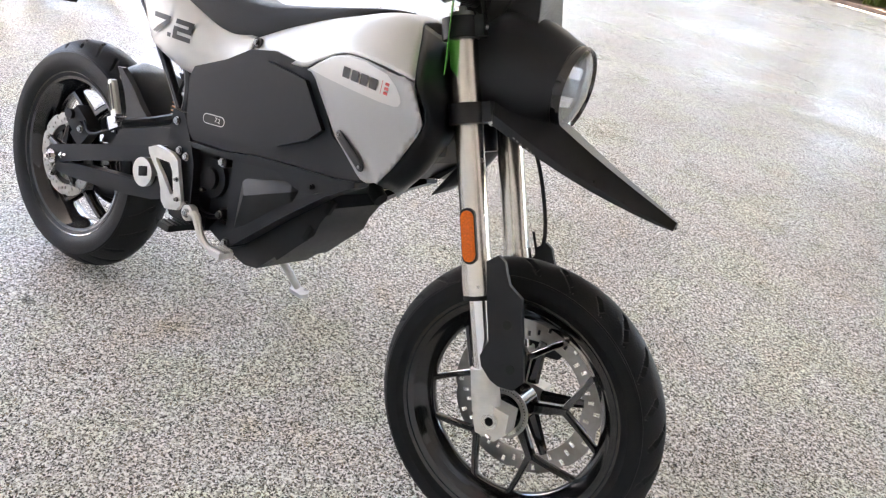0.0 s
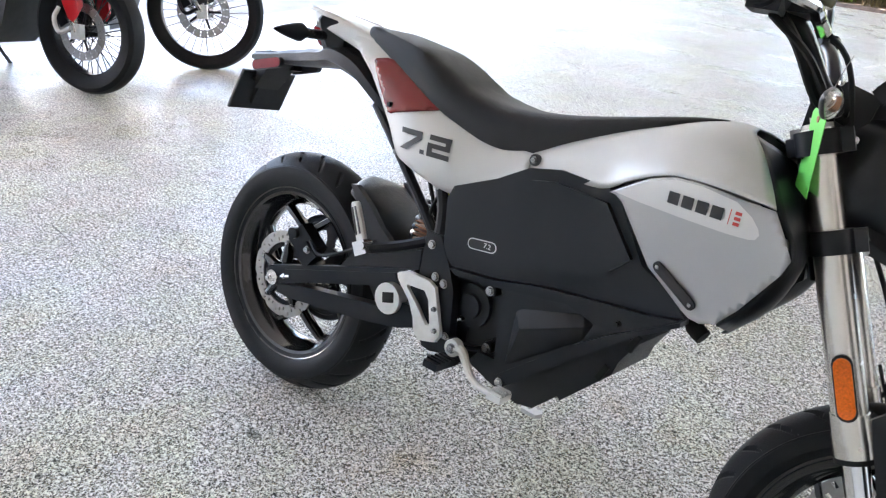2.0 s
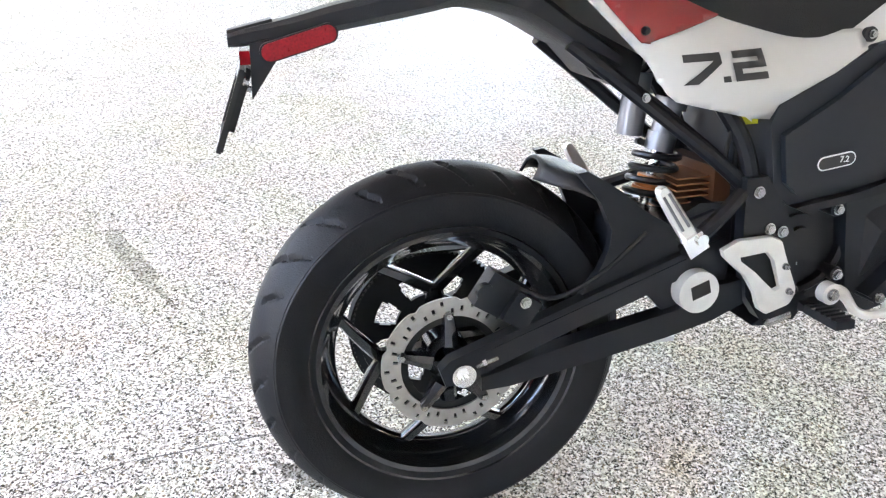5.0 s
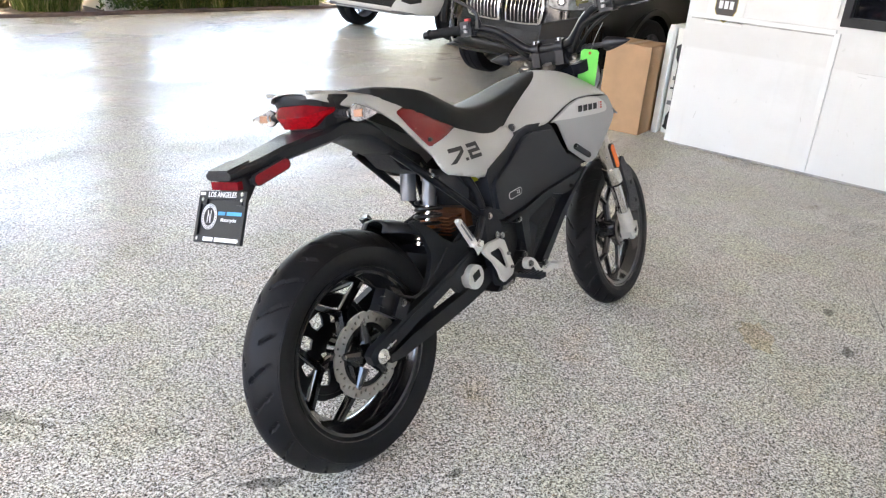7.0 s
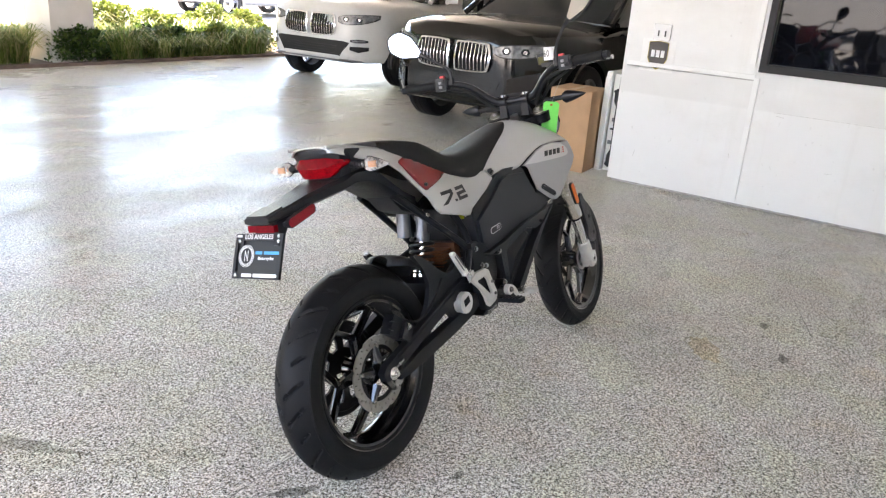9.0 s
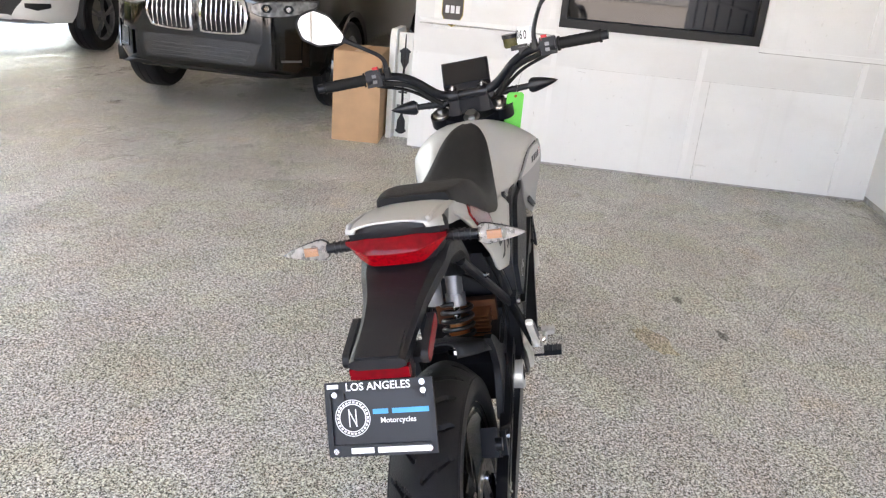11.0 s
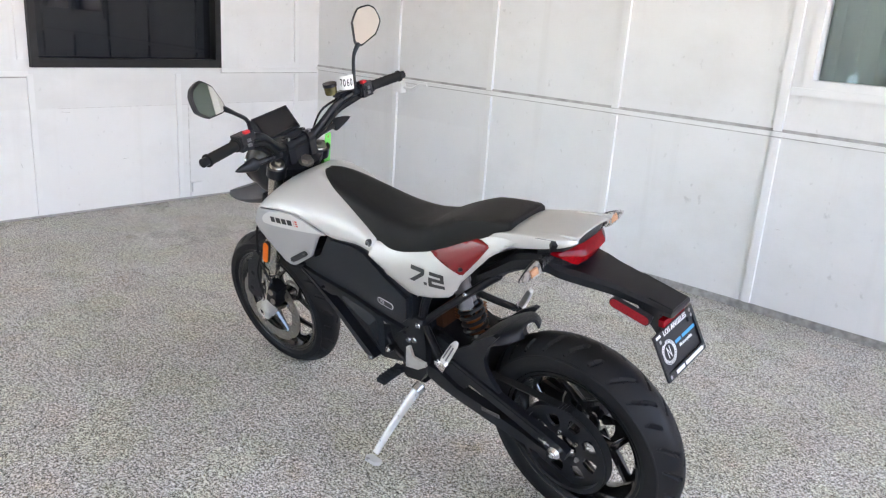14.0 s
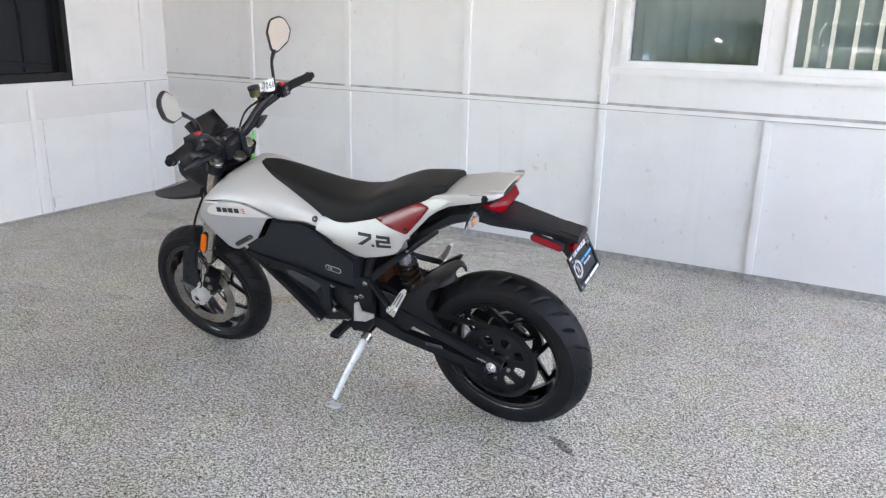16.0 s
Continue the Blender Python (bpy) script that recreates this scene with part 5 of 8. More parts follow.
TANK = [LOW,
        [(0.634, 0.128, 0.802), (0.70, 0.132, 0.824), (0.80, 0.147, 0.842), (0.85, 0.157, 0.861), (0.90, 0.167, 0.879), (0.94, 0.173, 0.887), (1.005, 0.181, 0.890), (1.074, 0.184, 0.880)],
        [(0.634, 0.112, 0.815), (0.70, 0.112, 0.845), (0.80, 0.112, 0.886), (0.85, 0.112, 0.905), (0.90, 0.117, 0.920), (0.94, 0.121, 0.927), (0.99, 0.125, 0.928), (1.035, 0.128, 0.920)],
        [(0.634, 0.090, 0.822), (0.70, 0.085, 0.855), (0.80, 0.070, 0.902), (0.85, 0.062, 0.922), (0.90, 0.062, 0.940), (0.94, 0.066, 0.948), (0.972, 0.070, 0.948), (1.0, 0.072, 0.945)],
        [(0.634, 0.0, 0.826), (0.70, 0.0, 0.858), (0.80, 0.0, 0.908), (0.85, 0.0, 0.928), (0.90, 0.0, 0.946), (0.94, 0.0, 0.955), (0.965, 0.0, 0.956), (0.985, 0.0, 0.953)]]


def tank_half(s):
    bm = B()
    patch(bm, TANK, per=4, across=4, side=s)
    return bm


bm = tank_half(1)
merge(bm, tank_half(-1))
bmesh.ops.remove_doubles(bm, verts=bm.verts, dist=1e-4)
thicken(part("tank_cover", bm, M_SILVER, bike, "satin silver tank cover"), 0.004)

SHROUD = [[(0.808, 0.158, 0.791), (0.85, 0.174, 0.818), (0.90, 0.187, 0.843), (0.94, 0.196, 0.853), (1.02, 0.209, 0.854), (1.099, 0.213, 0.848)],
          [(0.845, 0.160, 0.760), (0.88, 0.172, 0.772), (0.93, 0.186, 0.782), (0.98, 0.199, 0.789), (1.06, 0.211, 0.791), (1.150, 0.216, 0.784)],
          [(0.888, 0.157, 0.706), (0.92, 0.166, 0.710), (0.96, 0.176, 0.715), (1.0, 0.185, 0.718), (1.06, 0.196, 0.719), (1.122, 0.202, 0.714)],
          [(0.953, 0.166, 0.659), (0.975, 0.171, 0.657), (1.0, 0.177, 0.656), (1.03, 0.183, 0.656), (1.058, 0.187, 0.657), (1.084, 0.190, 0.666)],
          [(1.012, 0.178, 0.635), (1.022, 0.180, 0.633), (1.032, 0.183, 0.632), (1.042, 0.185, 0.632), (1.050, 0.187, 0.634), (1.058, 0.188, 0.640)]]


def surf(sheet, x, z):
    """The half width of a sheet where it passes (x, z)."""
    return float(sheet(x, z))


def decal(poly, tree, s, lift=0.0022, cuts=3):
    """A thin film that lies on a sheet."""
    bm = B()
    vs = [bm.verts.new((x, 0, z)) for x, z in poly]
    bm.faces.new(vs)
    bmesh.ops.triangulate(bm, faces=bm.faces[:])
    if cuts:
        bmesh.ops.subdivide_edges(bm, edges=bm.edges[:], cuts=cuts, use_grid_fill=True)
    for v in bm.verts:
        v.co.y = s * (surf(tree, v.co.x, v.co.z) - 0.006 + lift) + 0.006
    return bm


TAIL = [[(0.63, 0.137, 0.775), (0.585, 0.142, 0.747), (0.555, 0.145, 0.727), (0.485, 0.148, 0.69), (0.41, 0.148, 0.688), (0.325, 0.137, 0.737), (0.26, 0.12, 0.792), (0.16, 0.1, 0.866), (0.04, 0.084, 0.936), (-0.058, 0.074, 0.966)],
        [(0.63, 0.135, 0.787), (0.585, 0.143, 0.768), (0.55, 0.147, 0.755), (0.48, 0.151, 0.733), (0.41, 0.152, 0.745), (0.325, 0.141, 0.79), (0.255, 0.122, 0.84), (0.16, 0.101, 0.893), (0.04, 0.084, 0.948), (-0.06, 0.074, 0.972)],
        [(0.63, 0.126, 0.806), (0.58, 0.133, 0.793), (0.535, 0.138, 0.782), (0.475, 0.142, 0.778), (0.405, 0.141, 0.806), (0.32, 0.128, 0.848), (0.24, 0.108, 0.892), (0.155, 0.092, 0.92), (0.04, 0.08, 0.959), (-0.062, 0.071, 0.977)],
        [(0.63, 0.108, 0.819), (0.58, 0.114, 0.805), (0.525, 0.117, 0.797), (0.47, 0.117, 0.815), (0.4, 0.113, 0.852), (0.31, 0.102, 0.892), (0.22, 0.086, 0.93), (0.15, 0.077, 0.942), (0.04, 0.071, 0.968), (-0.064, 0.064, 0.981)]]


def smooth_width(rows, degree):
    """A smooth half width over (x, z) through the settled points of a sheet."""
    pts = np.array([settle(p) for r in rows for p in smooth_line(r, 3)])
    cx, cz = pts[:, 0].mean(), pts[:, 2].mean()

    def terms(x, z):
        u, v = (x - cx) / 0.3, (z - cz) / 0.15
        return np.stack([u ** i * v ** j for i in range(degree + 1) for j in range(degree + 1 - i)], -1)
    k = np.linalg.lstsq(terms(pts[:, 0], pts[:, 2]), pts[:, 1], rcond=None)[0]
    return lambda x, z: terms(np.float64(x), np.float64(z)) @ k


SHROUD_T = smooth_width(SHROUD, 3)
TAIL_T = smooth_width(TAIL, 4)


def shell(poly, tree, s, lift, gap=0.012):
    """A crisp-edged panel: the outline filled with a close grid that lies on a sheet."""
    bm = B()
    xs, zs = [p[0] for p in poly], [p[1] for p in poly]
    vs = [bm.verts.new((x, 0, z)) for x, z in poly]
    bm.faces.new(vs)
    for axis, lo, hi in ((0, min(xs), max(xs)), (2, min(zs), max(zs))):
        for k in range(1, int((hi - lo) / gap) + 1):
            co, no = [0, 0, 0], [0, 0, 0]
            co[axis], no[axis] = lo + k * gap, 1
            bmesh.ops.bisect_plane(bm, geom=bm.verts[:] + bm.edges[:] + bm.faces[:], plane_co=co, plane_no=no)
    bmesh.ops.triangulate(bm, faces=[f for f in bm.faces if len(f.verts) > 4])
    for v in bm.verts:
        v.co.y = surf(tree, v.co.x, v.co.z) + lift
    for v in bm.verts:
        if s < 0:
            v.co.y = -v.co.y + 0.012
    return bm


SHROUD_EDGE = [(0.838, 0.781), (0.852, 0.780), (0.867, 0.771), (0.939, 0.679), (1.018, 0.631), (1.034, 0.624), (1.053, 0.623), (1.078, 0.634), (1.105, 0.667), (1.152, 0.745), (1.160, 0.770), (1.150, 0.790), (1.119, 0.835), (1.062, 0.8375), (1.003, 0.8425), (0.956, 0.8405), (0.911, 0.826), (0.875, 0.804)]
FIELD_EDGE = [(0.846, 0.785), (0.875, 0.801), (0.911, 0.8225), (0.956, 0.837), (1.003, 0.839), (1.062, 0.832), (1.090, 0.817), (1.104, 0.803), (1.108, 0.794), (1.104, 0.786), (1.094, 0.783), (1.06, 0.781), (0.975, 0.781), (0.90, 0.782)]
TAIL_EDGE = [(0.653, 0.800), (0.655, 0.757), (0.594, 0.723), (0.590, 0.712), (0.502, 0.673), (0.462, 0.678), (0.338, 0.709), (0.322, 0.722), (0.290, 0.768), (0.196, 0.864), (0.120, 0.918), (0.04, 0.952), (-0.062, 0.968), (-0.066, 0.979), (0.03, 0.968), (0.14, 0.945), (0.24, 0.925), (0.31, 0.892), (0.40, 0.846), (0.46, 0.822), (0.53, 0.806), (0.59, 0.798)]


def panels(s):
    sh = placed(thicken(part("side_shroud", shell(SHROUD_EDGE, SHROUD_T, s, 0.0), M_GREYSIL, bike, "grey silver side shroud"), 0.005))
    placed(part("badge_field", shell(FIELD_EDGE, SHROUD_T, s, 0.0016), M_BADGE, sh, "pale satin badge field"))
    # maker's mark as four plain dark blocks, and a thin red mark
    def upright(x, w, h, z, skew=0.0):
        return [(x, z), (x + w, z + skew), (x + w, z + h + skew), (x, z + h)]
    for k in range(4):
        x = (0.952 if s < 0 else 0.962) + 0.0252 * k
        block = decal(upright(x, 0.0198, 0.0195, 0.798), SHROUD_T, s, 0.0034, 1)
        placed(part("maker_mark", block, M_DECAL, sh, "plain dark block in place of a mark"))
    x = 1.0575 if s < 0 else 0.9525
    red = decal(upright(x, 0.0014, 0.024, 0.796), SHROUD_T, s, 0.0034, 1)
    for k in range(3):
        merge(red, decal(upright(1.0655 if s < 0 else 0.938, 0.010, 0.0052, 0.797 + 0.0082 * k), SHROUD_T, s, 0.0034, 1))
    placed(part("model_mark", red, M_REDPRINT, sh))
    # dark slotted strap low on the shroud
    a, b = Vector((0.961, 0, 0.688)), Vector((1.032, 0, 0.648))
    d = (b - a).normalized()
    nrm = Vector((-d.z, 0, d.x))
    def pill(r, lift, k0=0.0):
        poly = []
        for k in range(7):
            t = radians(-90 + 180 * k / 6)
            poly.append(b - d * k0 + d * r * math.cos(t) + nrm * r * math.sin(t))
        for k in range(7):
            t = radians(90 + 180 * k / 6)
            poly.append(a + d * k0 + d * r * math.cos(t) + nrm * r * math.sin(t))
        return decal([(p.x, p.z) for p in poly], SHROUD_T, s, lift, 2)
    strap = placed(thicken(part("slot_strap", pill(0.0092, 0.0042), M_DECAL, sh, "black slotted strap"), 0.003))
    placed(part("strap_web", pill(0.0032, 0.0052, 0.014), M_SEAT, strap))
    for p in (a, b):
        y = surf(SHROUD_T, p.x, p.z) - 0.006 + 0.0055
        placed(bolt(strap, (p.x, s * y + 0.006, p.z), 0.0042, (0, s, 0)))

    tp = placed(thicken(part("tail_panel", shell(TAIL_EDGE, TAIL_T, s, 0.0), M_SILVER, bike, "satin silver tail panel with a printed number"), 0.005))
    # red inset
    red = [(0.196, 0.892), (0.200, 0.898), (0.226, 0.9045), (0.255, 0.902), (0.408, 0.836), (0.412, 0.832), (0.404, 0.828), (0.292, 0.7965), (0.280, 0.797), (0.264, 0.811), (0.227, 0.852)]
    ri = placed(thicken(part("tail_inset", shell(red, TAIL_T, s, 0.0032), M_DKRED, tp, "glossy dark red inset panel"), 0.003))
    y = surf(TAIL_T, 0.284, 0.812) - 0.006 + 0.0035
    placed(bolt(ri, (0.284, s * y + 0.006, 0.812), 0.0055, (0, s, 0), material=M_SATINBLK))
    # the number 7.2 in slanted strokes; it reads forward on both sides
    def stroke(pts):
        # u runs in reading direction, v up
        out = []
        for u, v in pts:
            if s < 0:
                x, z = 0.350 + u * 1.22 - v * 0.20, 0.734 + v * 0.86 + 0.03 * u
            else:
                x, z = 0.470 - u * 1.22 + v * 0.05, 0.733 + v * 0.86 + 0.03 * u
            out.append((x, z))
        return out if s < 0 else out[::-1]
    H = 0.050
    glyphs = ([[(-0.002, H), (0.046, H), (0.046, H - 0.013), (-0.002, H - 0.013)], [(0.046, H - 0.004), (0.046, H - 0.018), (0.012, 0.0), (-0.006, 0.0)]],
              [[(0.044, 0), (0.054, 0), (0.054, 0.010), (0.044, 0.010)]],
              [[(0.062, H), (0.106, H), (0.106, H - 0.012), (0.062, H - 0.012)], [(0.096, H), (0.106, H), (0.106, 0.020), (0.096, 0.020)], [(0.060, 0.031), (0.106, 0.031), (0.106, 0.020), (0.060, 0.020)],
               [(0.060, 0.031), (0.071, 0.031), (0.071, 0), (0.060, 0)], [(0.060, 0.012), (0.106, 0.012), (0.106, 0), (0.060, 0)]])
    for g, name in zip(glyphs, ("digit_decal", "point_decal", "digit_decal")):
        num = B()
        for p in g:
            merge(num, decal(stroke(p), TAIL_T, s, 0.0024 + 0.0002 * (len(num.faces) % 5), 2))
        placed(part(name, num, M_DECAL, tp, "dark printed sign of the number 7.2"))
    # bright bolt where tank cover and tail meet
    bm = B()
    cyl(bm, (0.663, s * 0.112 + 0.006, 0.790), (0.663, s * 0.1205 + 0.006, 0.791), 0.0115, n=20, bev=0.001)
    ring = placed(part("seat_bolt", bm, M_DECAL, tp))
    placed(bolt(ring, (0.663, s * 0.1215 + 0.006, 0.791), 0.006, (0, s, 0)))
both(panels)

# top of the tail behind the seat, its edges turned down over the boom
bm = B()
sec = []
for x, w, z, drop in ((0.22, 0.092, 0.925, 0.040), (0.15, 0.092, 0.937, 0.036), (0.09, 0.091, 0.947, 0.031), (0.04, 0.090, 0.955, 0.026), (-0.020, 0.087, 0.961, 0.015), (-0.038, 0.083, 0.962, 0.010), (-0.050, 0.075, 0.962, 0.007), (-0.057, 0.064, 0.962, 0.005)):
    half = [(1.03, -drop), (1.025, -0.5 * drop), (1.0, 0.0), (0.92, 0.006), (0.5, 0.012)]
    sec.append([(x, -k * w, z + dz) for k, dz in half] + [(x, 0, z + 0.013)] + [(x, k * w, z + dz) for k, dz in reversed(half)])
patch(bm, sec, per=3, across=2)
thicken(part("tail_top", bm, M_SILVER, bike, "satin silver tail top behind the seat"), 0.004)

# seat
bm = B()
SEAT = [(0.140, 0.073, 0.942, 0.962), (0.157, 0.079, 0.935, 0.964), (0.225, 0.088, 0.905, 0.957), (0.305, 0.098, 0.872, 0.944), (0.36, 0.105, 0.852, 0.926), (0.41, 0.109, 0.831, 0.905), (0.455, 0.110, 0.817, 0.885), (0.53, 0.110, 0.796, 0.872), (0.59, 0.107, 0.784, 0.873), (0.645, 0.101, 0.789, 0.879), (0.70, 0.093, 0.812, 0.889), (0.78, 0.081, 0.853, 0.906), (0.85, 0.068, 0.889, 0.922), (0.905, 0.050, 0.915, 0.934), (0.940, 0.030, 0.930, 0.9395), (0.958, 0.010, 0.936, 0.940)]
keys = [Vector((x, w, ze)) for x, w, ze, zt in SEAT]
tops = [Vector((x, 0, zt)) for x, w, ze, zt in SEAT]
loops = []
for kp, t in zip(smooth_line(keys, 5), smooth_line(tops, 5)):
    w, ze, zt, x = kp.y, kp.z, t.z, kp.x
    hgt = zt - ze
    k = min(1.0, max(0.0, (0.40 - x) / 0.10))
    half = [(0, ze - 0.012), (0.85, ze - 0.012), (0.985, ze - 0.004), (1.0, ze + 0.005), (0.985 + 0.01 * k, ze + hgt * (0.30 + 0.12 * k)), (0.94 + 0.035 * k, ze + hgt * (0.58 + 0.14 * k)), (0.82 + 0.09 * k, ze + hgt * (0.86 + 0.07 * k)), (0.6 + 0.08 * k, zt - hgt * (0.03 - 0.02 * k)), (0.3, zt - 0.001), (0, zt)]
    loop = [Vector((x, u * w + 0.006, z)) for u, z in half] + [Vector((x, -u * w + 0.006, z)) for u, z in half[-2:0:-1]]
    loops.append(loop)
rings(bm, loops)
placed(part("seat", bm, M_SEAT, bike, "black textured vinyl seat", sharp=50))

# tail boom
bm = B()
BOOM = [(0.28, 0.082, 0.765, 0.79), (0.20, 0.092, 0.797, 0.84), (0.12, 0.094, 0.836, 0.890), (0.04, 0.086, 0.852, 0.905), (-0.01, 0.079, 0.846, 0.886), (-0.06, 0.069, 0.838, 0.879), (-0.10, 0.060, 0.832, 0.870), (-0.14, 0.053, 0.826, 0.863), (-0.20, 0.048, 0.818, 0.848), (-0.26, 0.046, 0.812, 0.836), (-0.286, 0.045, 0.811, 0.829)]
loops = []
for x, w, zb, zt in BOOM:
    loops.append([Vector((x, y * w, zb + (zt - zb) * q)) for y, q in ((-0.75, 0.0), (-1, 0.22), (-1, 0.72), (-0.84, 0.95), (-0.3, 1.0), (0.3, 1.0), (0.84, 0.95), (1, 0.72), (1, 0.22), (0.75, 0.0))])
cols = [smooth_line(c, 4) for c in zip(*loops)]
rings(bm, [list(r) for r in zip(*cols)])
boom = part("tail_boom", bm, M_BLKPLAST, bike, "matt black plastic tail boom")
bm = B()
box(bm, (-0.255, 0, 0.836), (0.062, 0.070, 0.007), 0.003, m=pose(0, 0, 0, 0, -12, 0))
part("tip_pad", bm, M_BLKPLAST, boom)
bm = B()
prism(bm, [(0.33, 0.78), (0.22, 0.83), (0.13, 0.86), (0.145, 0.845), (0.20, 0.80), (0.25, 0.75), (0.32, 0.728)], -0.052, 0.052, "y", 0.01)
part("inner_fender", bm, M_BLKPLAST, bike, "black inner fender")

# tail light in its black housing
def rear_x(q):
    return -0.052 + 0.030 * q ** 2.5


bm = B()
loops = []
for y in np.linspace(-1, 1, 17):
    q = abs(y)
    xr = rear_x(q) + (0.02 if q > 0.99 else 0.0)
    loops.append([Vector((px, 0.008 + y * w, pz)) for px, w, pz in ((xr - 0.001, 0.090, 0.969 - 0.008 * q), (xr - 0.003, 0.095, 0.958 - 0.006 * q), (xr + 0.002, 0.095, 0.944 - 0.006 * q), (xr + 0.010, 0.090, 0.915), (xr + 0.018, 0.072, 0.884), (0.06, 0.070, 0.88), (0.06, 0.070, 0.935), (xr + 0.05, 0.090, 0.962 - 0.006 * q))])
rings(bm, loops)
housing = placed(part("light_housing", bm, M_BLKPLAST, bike, "matt black tail light housing"))
# the lens is wide at the top and drawn in below, with a ridge along it
upper, lower = [], []
for y in np.linspace(-1, 1, 33):
    q = abs(y)
    t = max(0.0, (q - 0.5) / 0.5)
    xr = rear_x(q)
    yy = 0.009 + y * 0.094
    top = Vector((xr, yy, 0.9435 - 0.010 * t))
    ridge = Vector((xr - 0.015 + 0.012 * t, yy, 0.917 + 0.011 * t))
    low = Vector((xr + 0.004, yy, 0.889 + 0.036 * t ** 1.2))
    upper.append([top, top.lerp(ridge, 0.5) + Vector((-0.003 * (1 - t), 0, 0)), ridge, ridge + Vector((0.025, 0, 0)), top + Vector((0.02, 0, -0.002))])
    lower.append([ridge + Vector((0.0015, 0, 0)), low, low + Vector((0.02, 0, 0)), ridge + Vector((0.025, 0, -0.001))])
bm = B()
rings(bm, upper)
tl = placed(part("tail_light", bm, M_REDLENS, bike, "glossy red tail light"))
bm = B()
rings(bm, lower)
placed(part("lower_lens", bm, M_REDBRIGHT, tl, "bright red lower lens"))


def signal(parent, root, tip, m, dark_back, start=0.36, fat=1.0):
    """A stalk with a pointed clear indicator; built outward along its own line."""
    root, tip = Vector(root), Vector(tip)
    d = tip - root
    bm = B()
    tube(bm, [root, root + d * (start + 0.02)], 0.0095, n=10, per=4, radii=[0.011, 0.0095])
    for k in range(4):
        p = root + d * (0.10 + 0.07 * k)
        cyl(bm, p, p + d.normalized() * 0.004, 0.012, n=12)
    stalk = part("indicator", moved(bm, m), M_BLKPLAST, parent, "indicator on a rubber stalk")
    u = Vector((-1, 0, 0)) if dark_back > 0 else Vector((1, 0, 0))
    up = Vector((0, 0, 1))
    def shell(k0, k1, depth, grow):
        loops = []
        for t in np.linspace(0, 1, 11):
            p = root + d * (start + (1 - start) * t)
            h = fat * grow * 0.0225 * min(1.0, 0.62 + t * 3.2) * (1 - t) ** 0.80 * (1 + 0.25 * t) if t < 1 else 0.0005
            w = depth * (1 - t) ** 0.6 * (1 + 0.4 * t) if t < 1 else 0.0003
            loops.append([p + up * h * math.cos(a) + u * w * math.sin(a) for a in np.linspace(k0, k1, 9)])
        b = B()
        rings(b, loops)
        return b
    part("lens", moved(shell(-0.2, math.pi + 0.2, 0.018, 1.0), m), M_CLEARLENS, stalk, "clear indicator lens")
    part("housing", moved(shell(math.pi, 2 * math.pi, 0.014, 1.06), m), M_SATINBLK, stalk)
    bm = B()
    p = root + d * (start + 0.2)
    box(bm, p + u * 0.004, (0.007, 0.026, 0.013), 0.003)
    part("bulb", moved(bm, m), M_AMBERBULB, stalk)
    bm = B()
    b2 = shell(-0.1, math.pi + 0.1, 0.004, 0.85)
    part("reflector", moved(b2, m), M_LAMPWHITE, stalk)
    bm.free()
    for ob in [stalk] + stalk.children_recursive:
        placed(ob)


ID = Matrix()
both(lambda s: signal(bike, (0.010, s * 0.080 + 0.006, 0.917), (-0.003, s * 0.229 + 0.006, 0.912), ID, 1, 0.42))

# side reflectors, plate holder and plate
def side_reflector(s):
    m = pose(-0.194, s * 0.068, 0.815, 0, -15, 0)
    bm = B()
    pts = [(0.040 * c + 0.0115 * math.cos(radians(a)), 0.0115 * math.sin(radians(a))) for c, a0 in ((1, -90), (-1, 90)) for a in range(a0, a0 + 181, 22)]
    prism(bm, pts, -0.002 * s, 0.0036 * s, "y", 0)
    r = part("side_reflector", moved(bm, m), M_REFLRED, bike, "red pill-shaped side reflector")
    bm = B()
    prism(bm, [(x * 1.05, z * 1.16) for x, z in pts], -0.009 * s, 0.0026 * s, "y", 0.001)
    box(bm, (-0.03, -0.022 * s, -0.002), (0.04, 0.034, 0.012), 0.004)
    part("reflector_back", moved(bm, m), M_BLKPLAST, r)
both(side_reflector)
bm = B()
hull(bm, [(-0.258, -0.044, 0.815), (-0.258, 0.044, 0.815), (-0.20, -0.046, 0.825), (-0.20, 0.046, 0.825), (-0.262, -0.04, 0.74), (-0.262, 0.04, 0.74), (-0.255, -0.045, 0.79), (-0.255, 0.045, 0.79)])
part("plate_holder", bm, M_BLKPLAST, bike, "black plate holder")
bm = B()
box(bm, (-0.266, 0.004, 0.797), (0.014, 0.096, 0.018), 0.004)
part("plate_lamp", bm, M_REDLENS, bike, "small red reflector above the plate")
PM = pose(-0.289, 0.010, 0.730, 90 - 22, 0, -90) @ Matrix.Scale(0.92, 4)
bm = B()
box(bm, (0, 0, 0), (0.186, 0.122, 0.004), 0.0015)
plate = part("dealer_plate", moved(bm, PM), M_SATINBLK, bike, "black dealer plate in a frame with white lettering")
bm = B()
fr = [((0, 0.0535, 0.004), (0.190, 0.019, 0.007)), ((0, -0.0535, 0.004), (0.190, 0.019, 0.007)), ((-0.0905, 0, 0.004), (0.010, 0.09, 0.007)), ((0.0905, 0, 0.004), (0.010, 0.09, 0.007))]
for c, sz in fr:
    box(bm, c, sz, 0.0015)
for x in (-0.07, 0.07):
    box(bm, (x, 0.040, 0.004), (0.018, 0.02, 0.007), 0.0015)
part("plate_frame", moved(bm, PM), M_BLKPLAST, plate)
bm = B()
box(bm, (0, 0.012, -0.007), (0.060, 0.100, 0.010), 0.003)
